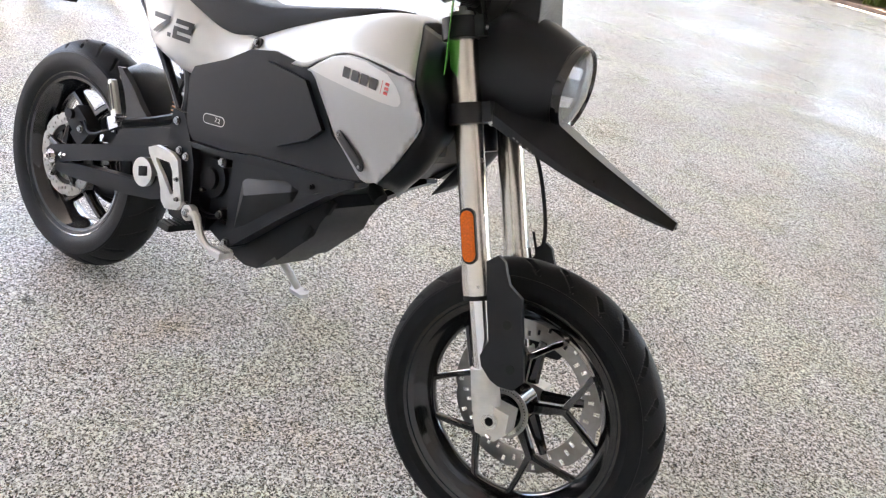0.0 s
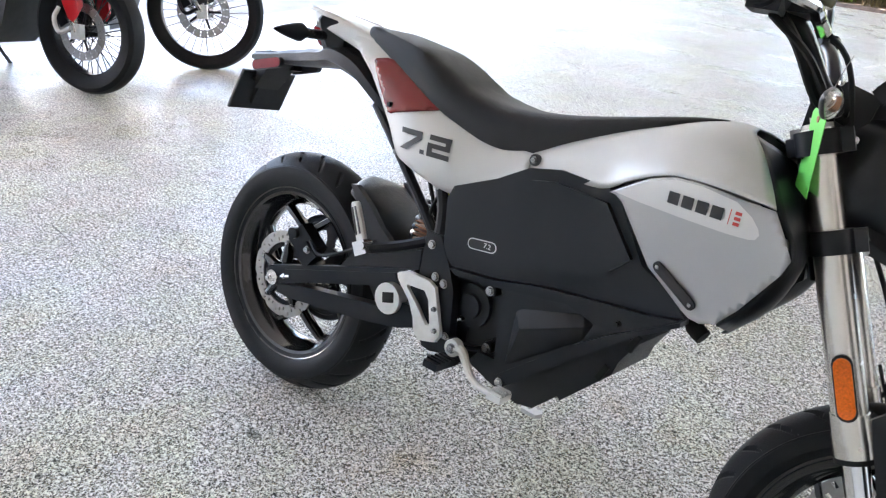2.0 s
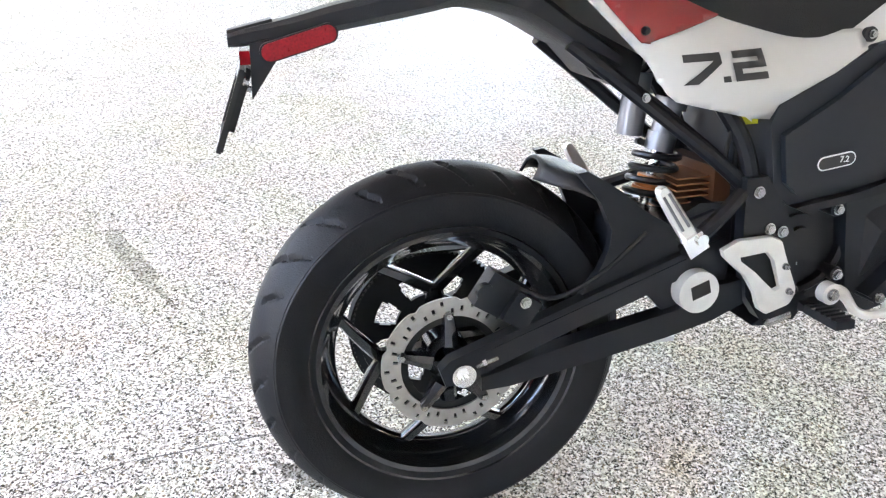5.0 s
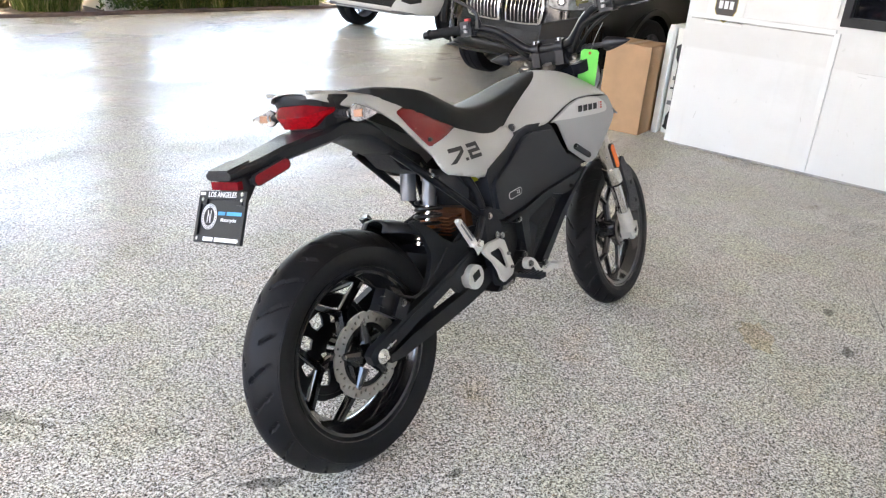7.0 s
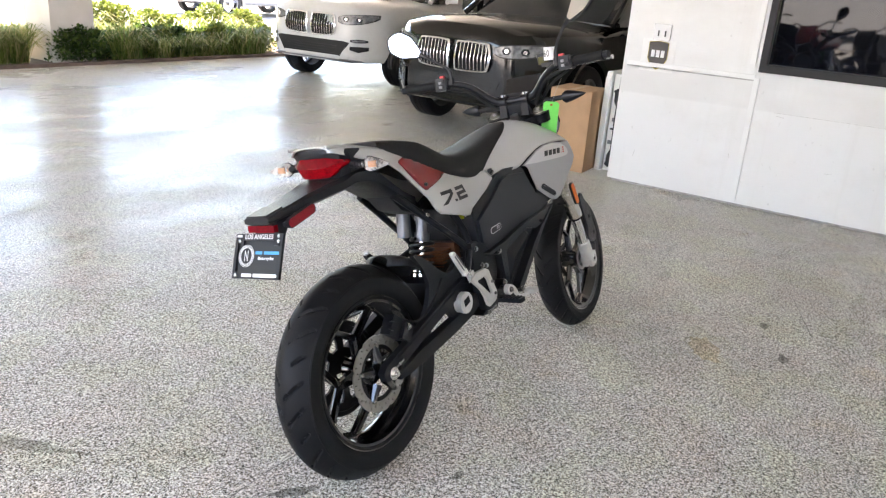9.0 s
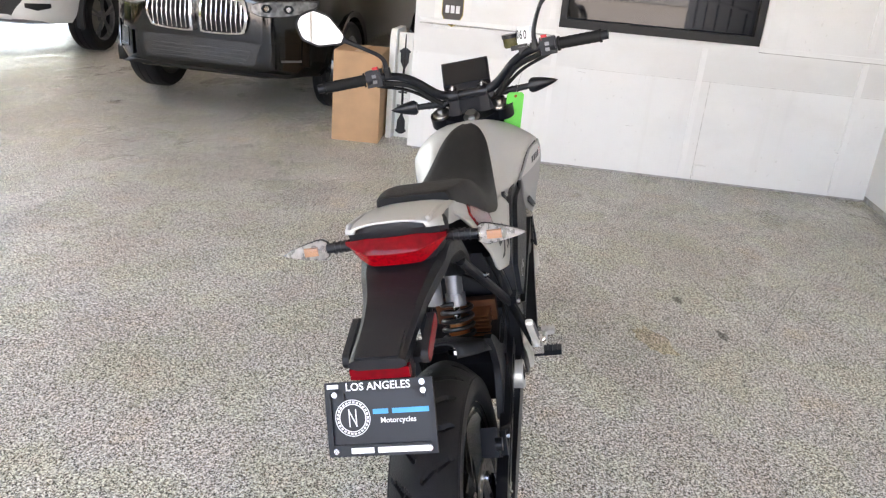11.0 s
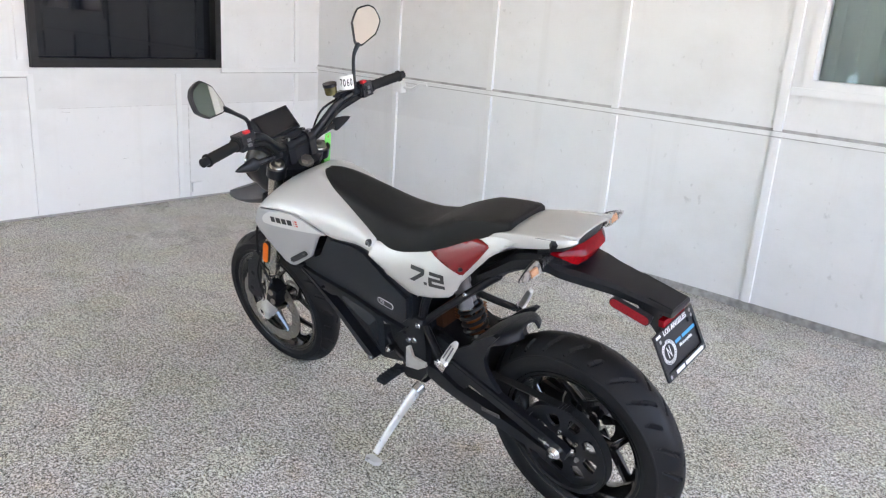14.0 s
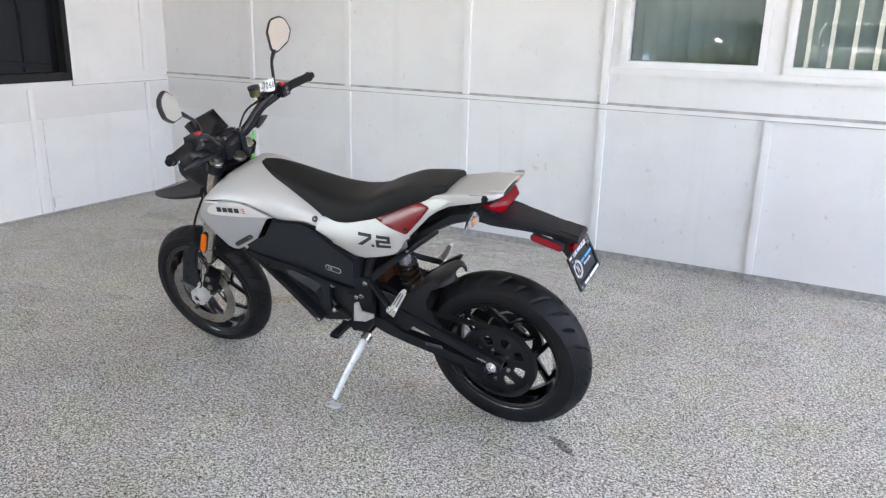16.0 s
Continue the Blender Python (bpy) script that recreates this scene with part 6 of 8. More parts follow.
part("plate_back", moved(bm, PM), M_BLKPLAST, plate)
for x, y in ((-0.052, 0.044), (0.052, 0.044), (0.0, 0.030)):
    bolt(plate, (x, y, -0.004 if x else -0.013), 0.006, (0, 0, -1), PM)
part("plate_word", moved(text_bm("LOS ANGELES", 0.0185, pose(0, 0.0535, 0.008)), PM), M_WHITEPR, plate)
part("plate_word", moved(text_bm("Motorcycles", 0.0125, pose(0.030, -0.0055, 0.0026)), PM), M_WHITEPR, plate)
for x, w in ((-0.035, 0.040), (0.036, 0.088)):
    bm = B()
    box(bm, (x, -0.0535, 0.008), (w, 0.0095, 0.0008))
    part("dealer_mark", moved(bm, PM), M_WHITEPR, plate, "plain white bar in place of a name")
for x, w in ((0.0, 0.027), (0.0525, 0.064)):
    bm = B()
    box(bm, (x, 0.010, 0.0026), (w, 0.0085, 0.0008))
    part("dealer_mark", moved(bm, PM), M_BLUEPR, plate, "plain blue bar in place of a name")
bm = B()
for rr, ww in ((0.030, 0.0008), (0.0225, 0.001)):
    lathe(bm, [(rr, 0.0022), (rr + ww * 1.6, 0.0022), (rr + ww * 1.6, 0.003), (rr, 0.003)], n=48, m=Matrix.Translation((-0.050, 0.001, 0)) @ Matrix.Rotation(radians(90), 4, "X"))
for k in range(26):
    a = 2 * math.pi * k / 26
    box(bm, (-0.050 + 0.0268 * math.cos(a), 0.001 + 0.0268 * math.sin(a), 0.0026), (0.0030, 0.0042, 0.0008), m=Matrix.Rotation(a, 4, "Z"))
box(bm, (-0.056, 0.001, 0.0026), (0.0018, 0.030, 0.0008))
box(bm, (-0.050, 0.001, 0.0026), (0.0018, 0.032, 0.0008), m=Matrix.Rotation(radians(25), 4, "Z"))
box(bm, (-0.044, 0.001, 0.0026), (0.0018, 0.030, 0.0008))
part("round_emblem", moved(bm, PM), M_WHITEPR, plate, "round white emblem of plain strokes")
for x, y in ((-0.078, 0.042), (0.078, 0.042), (-0.082, -0.0535), (0.082, -0.0535), (0.077, 0.056)):
    bm = B()
    cyl(bm, (x, y, 0.005), (x, y, 0.0082), 0.0050, n=18, bev=0.0008)
    part("plate_screw", moved(bm, PM), M_BOLT, plate)
bm = B()
box(bm, (-0.08, 0.056, 0.008), (0.02, 0.007, 0.0008))
part("corner_mark", moved(bm, PM), M_WHITEPR, plate)


# ---- front end, all of it turned with the bars ----
FRONT_NAMES = {ob.name for ob in [front] + front.children_recursive}
STEERED = set()


def FP(name, bm, material, parent=None, label="", sharp=32):
    ob = part(name, moved(bm, STEER), material, parent or bike, label, sharp)
    STEERED.add(ob.name)
    return ob


def on_fork(z, off=0.0, y=0.0):
    """A point on the fork line at height z, moved forward by off square to the line."""
    t = 0.44
    x = 1.112 + t * (0.955 - z)
    n = Vector((0.915, 0, 0.403))
    return Vector((x, y, z)) + n * off


def leg(s):
    y = s * 0.0935 + 0.003
    bm = B()
    cyl(bm, on_fork(0.965, 0, y), on_fork(0.545, 0, y), 0.0265, n=32)
    up = FP("fork_tube", bm, M_FORK, None, "polished silver upper fork tube")
    bm = B()
    cyl(bm, on_fork(0.972, 0, y), on_fork(0.960, 0, y), 0.023, n=28, bev=0.002)
    cyl(bm, on_fork(0.982, 0, y), on_fork(0.970, 0, y), 0.010, n=6)
    FP("fork_cap", bm, M_STEEL, up, "bright fork cap")
    bm = B()
    cyl(bm, on_fork(0.560, 0, y), on_fork(0.520, 0, y), 0.0285, 0.031, n=32)
    cyl(bm, on_fork(0.520, 0, y), on_fork(0.500, 0, y), 0.031, n=32, bev=0.003)
    FP("fork_collar", bm, M_FORK, up)
    bm = B()
    cyl(bm, on_fork(0.500, 0, y), on_fork(0.492, 0, y), 0.030, n=28)
    FP("dust_seal", bm, M_BELT, up)
    bm = B()
    cyl(bm, on_fork(0.495, 0, y), on_fork(0.345, 0, y), 0.0205, n=28)
    FP("fork_slider", bm, M_CHROME, None, "chrome fork slider")
    bm = B()
    cyl(bm, on_fork(0.375, 0, y), on_fork(0.300, 0, y), 0.0255, 0.028, n=24, bev=0.004)
    ax = Vector((1.418, y * 0.95, 0.292))
    hull(bm, [ax + Vector((dx, dy, dz)) for dx, dz in ((-0.03, 0.028), (0.03, 0.028), (0.036, -0.012), (0.02, -0.034), (-0.02, -0.034), (-0.036, -0.005)) for dy in (-0.022, 0.022)])
    lug = FP("axle_lug", bm, M_ALLOY, None, "cast silver axle lug")
    bm = B()
    cyl(bm, (1.418, y * 0.6, 0.292), (1.418, y + s * 0.022, 0.292), 0.016, n=20, bev=0.002)
    FP("axle", bm, M_CHROME, lug)
    bm = B()
    cyl(bm, (1.418, y + s * 0.0215, 0.292), (1.418, y + s * 0.0225, 0.292), 0.009, n=6)
    FP("axle_socket", bm, M_BELT, lug)
    bm = B()
    cyl(bm, (1.395, y, 0.262), (1.43, y + s * 0.02, 0.262), 0.004, n=8)
    FP("pinch_bolt", bm, M_BOLT, lug)
    # guard plate on the outside of the slider
    bm = B()
    g = [(1.322, 0.573), (1.340, 0.592), (1.356, 0.585), (1.367, 0.566), (1.378, 0.550), (1.408, 0.536), (1.462, 0.396), (1.448, 0.374), (1.420, 0.368), (1.402, 0.372), (1.377, 0.389), (1.368, 0.406), (1.375, 0.438), (1.354, 0.489)]
    prism(bm, [(x - 0.006, z - 0.002) for x, z in g], y + s * 0.020, y + s * 0.030, "y", 0.004)
    gd = FP("fork_guard", bm, M_BLKPLAST, None, "matt black plastic fork guard")
    for z, x in ((0.480, 1.393), (0.406, 1.425)):
        bm = B()
        cyl(bm, (x, y + s * 0.029, z), (x, y + s * 0.0315, z), 0.0085, n=16, bev=0.001)
        FP("guard_screw", bm, M_BELT, gd)
    # amber reflector on the outside of the tube
    bm = B()
    pts = [(0.034 * c + 0.0125 * math.cos(radians(a)), 0.0125 * math.sin(radians(a))) for c, a0 in ((1, -90), (-1, 90)) for a in range(a0, a0 + 181, 30)]
    c = on_fork(0.600, 0, y + s * 0.029)
    rm = Matrix.Translation(c) @ Matrix.Rotation(math.atan2(0.911, -0.401) * -1, 4, "Y")
    prism(bm, pts, 0, s * 0.006, "y", 0, m=rm)
    r = FP("fork_reflector", bm, M_AMBER, None, "amber pill-shaped fork reflector")
    bm = B()
    prism(bm, [(x * 1.1, z * 1.18) for x, z in pts], -s * 0.004, s * 0.003, "y", 0, m=rm)
    FP("reflector_back", bm, M_BLKPLAST, r)
both(leg)

# triple clamps
for z, name in ((0.945, "upper_clamp"), (0.800, "lower_clamp")):
    bm = B()
    for s in (1, -1):
        cyl(bm, on_fork(z + 0.017, 0, s * 0.098), on_fork(z - 0.017, 0, s * 0.098), 0.0335, n=28, bev=0.003)
        box(bm, on_fork(z, 0.036, s * 0.098), (0.028, 0.018, 0.036), 0.003, m=pose(0, 0, 0, 0, -23, 0))
    hull(bm, [on_fork(z + dz, off, y) for dz in (-0.013, 0.013) for off, y in ((0.02, 0.09), (0.02, -0.09), (-0.055, 0.04), (-0.055, -0.04), (-0.02, 0.10), (-0.02, -0.10))])
    cl = FP(name, bm, M_SATINBLK, None, "satin black triple clamp")
    for s in (1, -1):
        for dz in ((0.008, -0.008) if z < 0.9 else (0.0,)):
            p = on_fork(z + dz + 0.010, 0.030, s * 0.108)
            bolt(cl, p, 0.0055, (0, s, 0), STEER)
bm = B()
cyl(bm, on_fork(0.975, -0.035), on_fork(0.955, -0.035), 0.019, n=6, bev=0.002)
cyl(bm, on_fork(0.962, -0.035), on_fork(0.955, -0.035), 0.026, n=24)
FP("stem_nut", bm, M_STEEL, None, "bright steering stem nut")
bm = B()
cyl(bm, on_fork(0.96, -0.035), on_fork(0.76, -0.035), 0.030, n=20)
part("head_tube", bm, M_SATINBLK, bike)

# gloss black panels between the tank and the fork
def cheek(s):
    bm = B()
    patch(bm, [[(1.000, 0.072, 0.943), (1.036, 0.126, 0.917), (1.076, 0.182, 0.876), (1.100, 0.207, 0.846), (1.135, 0.200, 0.79), (1.10, 0.19, 0.71), (1.06, 0.175, 0.645)],
               [(1.045, 0.052, 0.925), (1.075, 0.085, 0.90), (1.110, 0.115, 0.86), (1.135, 0.13, 0.82), (1.145, 0.135, 0.77), (1.12, 0.125, 0.69), (1.07, 0.12, 0.63)],
               [(1.075, 0.035, 0.90), (1.095, 0.045, 0.87), (1.115, 0.055, 0.84), (1.125, 0.06, 0.80), (1.12, 0.06, 0.75), (1.09, 0.06, 0.68), (1.05, 0.07, 0.61)]], per=3, across=4, side=s)
    thicken(part("tank_cheek", bm, M_SATINBLK, bike, "glossy black panel between tank and fork"), 0.004)
    bm = B()
    prism(bm, [(1.03, 0.82), (1.11, 0.80), (1.12, 0.72), (1.06, 0.65), (0.95, 0.62), (0.93, 0.70)], s * 0.06, s * 0.14, "y", 0.01)
    part("inner_shroud", bm, M_SATINBLK, bike)
both(cheek)
bm = B()
hull(bm, [(1.0, y, 0.93) for y in (-0.05, 0.05)] + [(1.07, y, 0.90) for y in (-0.045, 0.045)] + [(1.0, y, 0.86) for y in (-0.06, 0.06)] + [(1.09, y, 0.80) for y in (-0.05, 0.05)])
part("neck_cover", bm, M_BLKPLAST, bike)

# headlight nacelle, its beak and the display
bm = B()
NAC = [(1.145, 0.078, 0.80, 1.00), (1.180, 0.092, 0.795, 1.010), (1.220, 0.094, 0.80, 1.010), (1.256, 0.090, 0.806, 1.004), (1.298, 0.083, 0.815, 0.990), (1.314, 0.081, 0.819, 0.985)]
loops = []
for x, w, zb, zt in NAC:
    c, h = (zb + zt) / 2, (zt - zb) / 2
    lp = []
    for k in range(28):
        a = 2 * math.pi * k / 28
        p = 0.72 if x < 1.28 else 0.95
        ca, sa = math.cos(a), math.sin(a)
        lp.append(Vector((x, w * math.copysign(abs(ca) ** p, ca), c + h * math.copysign(abs(sa) ** p, sa))))
    loops.append(lp)
cols = [smooth_line(c, 3) for c in zip(*loops)]
rings(bm, [list(r) for r in zip(*cols)])
nac = FP("headlight_nacelle", bm, M_SATINBLK, None, "black headlight nacelle")
bm = B()
neck = [[(1.160, y * 0.052, 0.985), (1.244, y * 0.062, 0.985), (1.232, y * 0.056, 1.012), (1.222, y * 0.050, 1.066), (1.214, y * 0.050, 1.092), (1.176, y * 0.050, 1.040), (1.158, y * 0.050, 1.010)] for y in (-1, 1)]
hull(bm, neck[0] + neck[1])
bevel_edges(bm, bm.verts[:], 0.006, 2)
FP("cowl", bm, M_BLKPLAST, nac)
LM = Matrix.Translation((1.316, 0, 0.902)) @ Matrix.Rotation(radians(-90), 4, "Z") @ Matrix.Diagonal((1.0, 1.0, 1.0, 1))
bm = B()
lathe(bm, [(0.070, -0.022), (0.080, -0.022), (0.0815, 0.008), (0.078, 0.014), (0.0745, 0.010)], n=48, m=LM)
hl = FP("headlight", bm, M_GLOSSBLK, nac, "round clear headlight")
bm = B()
lathe(bm, [(0.0, -0.030), (0.030, -0.028), (0.058, -0.016), (0.073, 0.006), (0.071, 0.006), (0.056, -0.014), (0.0, -0.026)], n=48, m=LM)
FP("headlight_reflector", bm, M_HEADLAMP, nac)
bm = B()
box(bm, (0, -0.012, 0), (0.116, 0.018, 0.012), 0.003)
for s in (-1, 1):
    box(bm, (0.0, -0.010, s * 0.030), (0.07, 0.016, 0.022), 0.004)
FP("headlight_bar", moved(bm, LM), M_CHROME, nac, "bright segment of the reflector")
bm = B()
lathe(bm, [(0.0, 0.019), (0.042, 0.0175), (0.0745, 0.010), (0.0735, 0.007), (0.042, 0.0145), (0.0, 0.016)], n=48, m=LM)
lens = FP("headlight_lens", bm, M_CLEARLENS, nac)
lens.visible_shadow = False
# bracket between the clamp and the lamp
bm = B()
hull(bm, [(x, s * y, z) for s in (-1, 1) for x, y, z in ((1.095, 0.074, 0.955), (1.165, 0.074, 0.955), (1.085, 0.060, 1.000), (1.120, 0.050, 1.045), (1.175, 0.050, 1.030))])
FP("lamp_bracket", bm, M_BLKPLAST, None, "black lamp bracket over the fork")
# beak
bm = B()
rows = []
for t in np.linspace(0, 1, 13):
    x = 1.215 + 0.365 * t
    zc = 0.842 - 0.110 * t - 0.010 * math.sin(math.pi * t)
    w = 0.078 * (1 - t) ** 0.75 + 0.024 * (1 - 0.4 * t) if t < 1 else 0.013
    hgt = 0.036 * (1 - t) ** 0.8 + 0.008
    rows.append([Vector((x, y * w, zc + hgt * q)) for y, q in ((-1, -0.9), (-1.0, -0.5), (-0.62, 0.25), (-0.45, 0.95), (0.45, 0.95), (0.62, 0.25), (1.0, -0.5), (1, -0.9), (0.6, -0.25), (0, 0.1), (-0.6, -0.25))])
rings(bm, rows)
FP("beak_fender", bm, M_SATINBLK, None, "satin black pointed beak fender", 24)
bm = B()
for k in range(6):
    box(bm, (1.278 + 0.0075 * k + (0.006 if k > 2 else 0), -0.0915 + 0.0013 * k, 0.7875 - 0.0032 * k), (0.005, 0.002, 0.002), m=pose(0, 0, 0, 0, 20, 0))
FP("small_print", bm, M_GREYCAN, nac)

# display
bm = B()
DM = Matrix.Translation((1.187, 0.004, 1.070)) @ Matrix.Rotation(radians(-52), 4, "Y")
box(bm, (0, 0, -0.012), (0.088, 0.150, 0.026), 0.010, seg=3)
dsp = FP("display", moved(bm, DM), M_BLKPLAST, None, "dark rectangular instrument display")
bm = B()
box(bm, (0, 0, 0.001), (0.074, 0.138, 0.004), 0.002)
FP("display_glass", moved(bm, DM), M_SCREEN, dsp)
# handlebar
bm = B()
tube(bm, [(0.985, -0.425, 1.122), (1.005, -0.33, 1.124), (1.025, -0.235, 1.120), (1.055, -0.165, 1.095), (1.090, -0.095, 1.032), (1.10, -0.055, 1.018), (1.10, 0, 1.015), (1.10, 0.055, 1.018), (1.090, 0.095, 1.032), (1.055, 0.165, 1.095), (1.025, 0.235, 1.120), (1.005, 0.33, 1.124), (0.985, 0.425, 1.122)], 0.0125, n=14, per=6, radii=[0.0112, 0.0112, 0.0115, 0.0125, 0.0143, 0.0143, 0.0143, 0.0143, 0.0143, 0.0125, 0.0115, 0.0112, 0.0112])
hb = FP("handlebar", bm, M_SATINBLK, None, "satin black handlebar")
for s in (1, -1):
    bm = B()
    cyl(bm, (1.10, s * 0.060, 1.015), (1.10, s * 0.032, 1.015), 0.024, n=20, bev=0.003)
    box(bm, (1.10, s * 0.046, 0.985), (0.040, 0.028, 0.06), 0.005)
    FP("bar_clamp", bm, M_SATINBLK, hb)
for s in (1, -1):
    for dx in (-0.014, 0.014):
        bm = B()
        cyl(bm, (1.10 + dx, s * 0.046, 1.034), (1.10 + dx, s * 0.046, 1.044), 0.006, n=12, bev=0.001)
        FP("clamp_bolt", bm, M_BOLT, hb)


def bar_end(s):
    def on(y, d=(0, 0, 0)):
        t = (abs(y) - 0.235) / 0.19
        return Vector((1.025 - 0.04 * t, s * abs(y), 1.120 + 0.003 * t)) + Vector(d)
    bm = B()
    ys = np.linspace(0.295, 0.412, 14)
    tube(bm, [on(y) for y in ys], 0.017, n=14, per=1, radii=[0.0172 if i % 2 else 0.0162 for i in range(14)])
    cyl(bm, on(0.296), on(0.290), 0.021, n=18)
    cyl(bm, on(0.408), on(0.414), 0.0195, n=18)
    g = FP("grip", bm, M_BELT, hb, "black rubber grip")
    bm = B()
    cyl(bm, on(0.414), on(0.432), 0.0135, n=14, bev=0.003)
    FP("bar_end_weight", bm, M_SATINBLK, g)
    # switch block
    bm = B()
    box(bm, on(0.262), (0.044, 0.046, 0.048), 0.012)
    cyl(bm, on(0.240), on(0.285), 0.0235, n=20, bev=0.004)
    box(bm, on(0.262, (-0.014, 0, 0.014)), (0.026, 0.036, 0.024), 0.007)
    sw = FP("switch_block", bm, M_BLKPLAST, hb, "black switch block with a red button")
    bm = B()
    box(bm, on(0.252, (-0.018, 0, 0.027)), (0.015, 0.017, 0.014), 0.005)
    FP("red_button", bm, M_REDBTN, sw)
    bm = B()
    for k in range(2):
        box(bm, on(0.258, (-0.029, 0, 0.008 - 0.016 * k)), (0.008, 0.012, 0.009), 0.002)
    FP("switch", bm, M_GREYCAN, sw)
    # lever
    if s < 0:
        bm = B()
        box(bm, on(0.205, (0.024, 0, -0.002)), (0.040, 0.060, 0.022), 0.006)
        lv = FP("brake_master", bm, M_SATINBLK, hb, "brake master cylinder")
        bm = B()
        tube(bm, [on(0.178, (0.050, 0, -0.026)), on(0.215, (0.050, 0, -0.012)), on(0.27, (0.062, 0, -0.008)), on(0.34, (0.058, 0, -0.010)), on(0.40, (0.060, 0, -0.010)), on(0.425, (0.062, 0, -0.010))], 0.006, n=8, radii=[0.010, 0.010, 0.0085, 0.0075, 0.007, 0.008])
        FP("brake_lever", bm, M_CHROME, lv, "bright alloy brake lever")
        bm = B()
        lathe(bm, [(0.0, -0.016), (0.018, -0.016), (0.021, -0.011), (0.0215, 0.013), (0.0, 0.013)], n=28, m=Matrix.Translation((1.064, -0.155, 1.146)) @ Matrix.Rotation(radians(90), 4, "X"))
        FP("fluid_cup", bm, M_FLUID, lv, "amber brake fluid cup")
        bm = B()
        cyl(bm, (1.064, -0.155, 1.158), (1.064, -0.155, 1.169), 0.0240, n=28, bev=0.003)
        box(bm, (1.050, -0.178, 1.128), (0.014, 0.05, 0.014), 0.003)
        FP("cup_lid", bm, M_SATINBLK, lv)
        bm = B()
        tube(bm, [on(0.185, (0.03, 0, -0.01)), (1.12, -0.14, 1.07), (1.15, -0.10, 0.99), (1.17, -0.06, 0.90)], 0.004, n=6)
        FP("brake_hose", bm, M_BELT, lv)
    bm = B()
    tube(bm, [on(0.262, (0.01, 0, -0.025)), (1.08, s * 0.17, 1.055), (1.12, s * 0.09, 0.985), (1.13, s * 0.05, 0.93)], 0.0055, n=6)
    FP("cable", bm, M_BELT, hb)
    bm = B()
    tube(bm, [on(0.24, (0.012, 0, -0.02)), (1.055, s * 0.16, 1.072), (1.095, s * 0.095, 1.005), (1.14, s * 0.07, 0.985)], 0.008, n=8)
    FP("cable", bm, M_BELT, hb)
    # mirror
    root = Vector((1.022, s * 0.222, 1.128))
    mid1 = Vector((1.018, s * 0.228, 1.175))
    if s > 0:
        c = Vector((0.962, 0.378, 1.290))
        mid2 = Vector((0.998, 0.275, 1.215))
    else:
        c = Vector((1.035, -0.335, 1.318))
        mid2 = Vector((1.03, -0.255, 1.235))
    d = (c - mid2).normalized()
    edge = c - d * 0.068
    bm = B()
    tube(bm, [root, mid1, mid2, edge], 0.006, n=8, radii=[0.009, 0.0065, 0.006, 0.009])
    cyl(bm, root - Vector((0, 0, 0.012)), root + Vector((0, 0, 0.016)), 0.011, n=6)
    mr = FP("mirror", bm, M_SATINBLK, hb, "rear-view mirror on a black stem")
    # the head: a rounded hexagon whose long way follows the stem; it faces rearward
    u = d
    n = (Vector((-0.95, 0.05, 0.30)) if s > 0 else Vector((-0.88, 0.38, 0.36))).normalized()
    n = (n - u * n.dot(u)).normalized()
    v = n.cross(u)
    out = [(-0.066, -0.007), (-0.060, -0.014), (-0.042, -0.024), (-0.018, -0.037), (-0.008, -0.041), (0.026, -0.041), (0.040, -0.036), (0.060, -0.014), (0.063, 0.0), (0.060, 0.014), (0.040, 0.036), (0.026, 0.041), (-0.008, 0.041), (-0.018, 0.037), (-0.042, 0.024), (-0.060, 0.014), (-0.066, 0.007)]
    ol = [Vector((a, b, 0)) for a, b in out]
    sm = smooth_line(ol + [ol[0]], 3)[:-1]
    loops = []
    for off, k in ((0.004, 1.0), (0.002, 1.03), (-0.008, 1.0), (-0.018, 0.75), (-0.022, 0.3)):
        loops.append([c + u * p.x * k * 1.12 + v * p.y * k * 1.12 + n * off for p in sm])
    bm = B()
    rings(bm, loops)
    FP("mirror_shell", bm, M_BLKPLAST, mr)
    bm = B()
    rings(bm, [[c + u * p.x * 1.04 + v * p.y * 1.02 + n * o for p in sm] for o in (0.003, 0.0062)])
    FP("mirror_glass", bm, M_MIRROR, mr, "reflecting mirror glass", sharp=20)
both(bar_end)

signal(bike, (1.130, -0.080, 0.992), (1.150, -0.268, 1.003), ID, -1, 0.52, 1.1)
signal(bike, (1.104, 0.080, 0.984), (1.100, 0.262, 0.986), ID, -1, 0.52, 1.1)
# black backs of the front indicators' stalk joints
bm = B()
box(bm, (1.125, 0, 1.004), (0.03, 0.16, 0.026), 0.006)
FP("indicator_bracket", bm, M_SATINBLK)

# front brake caliper, hose and guide
bm = B()
box(bm, (1.335, 0.085, 0.385), (0.055, 0.042, 0.10), 0.010, m=pose(0, 0, 0, 0, -28, 0))
box(bm, (1.322, 0.108, 0.392), (0.045, 0.026, 0.08), 0.008, m=pose(0, 0, 0, 0, -28, 0))
fc = FP("front_caliper", bm, M_SATINBLK, None, "black front brake caliper")
for z in (0.37, 0.41):
    bm = B()
    cyl(bm, (1.318, 0.12, z), (1.318, 0.126, z), 0.012, n=18, bev=0.001)
    FP("piston_cap", bm, M_STEEL, fc)
bm = B()
tube(bm, [(1.325, 0.10, 0.44), (1.29, 0.135, 0.50), (1.33, 0.12, 0.58), (1.28, 0.125, 0.70), (1.21, 0.10, 0.82), (1.17, 0.06, 0.93)], 0.0045, n=6)
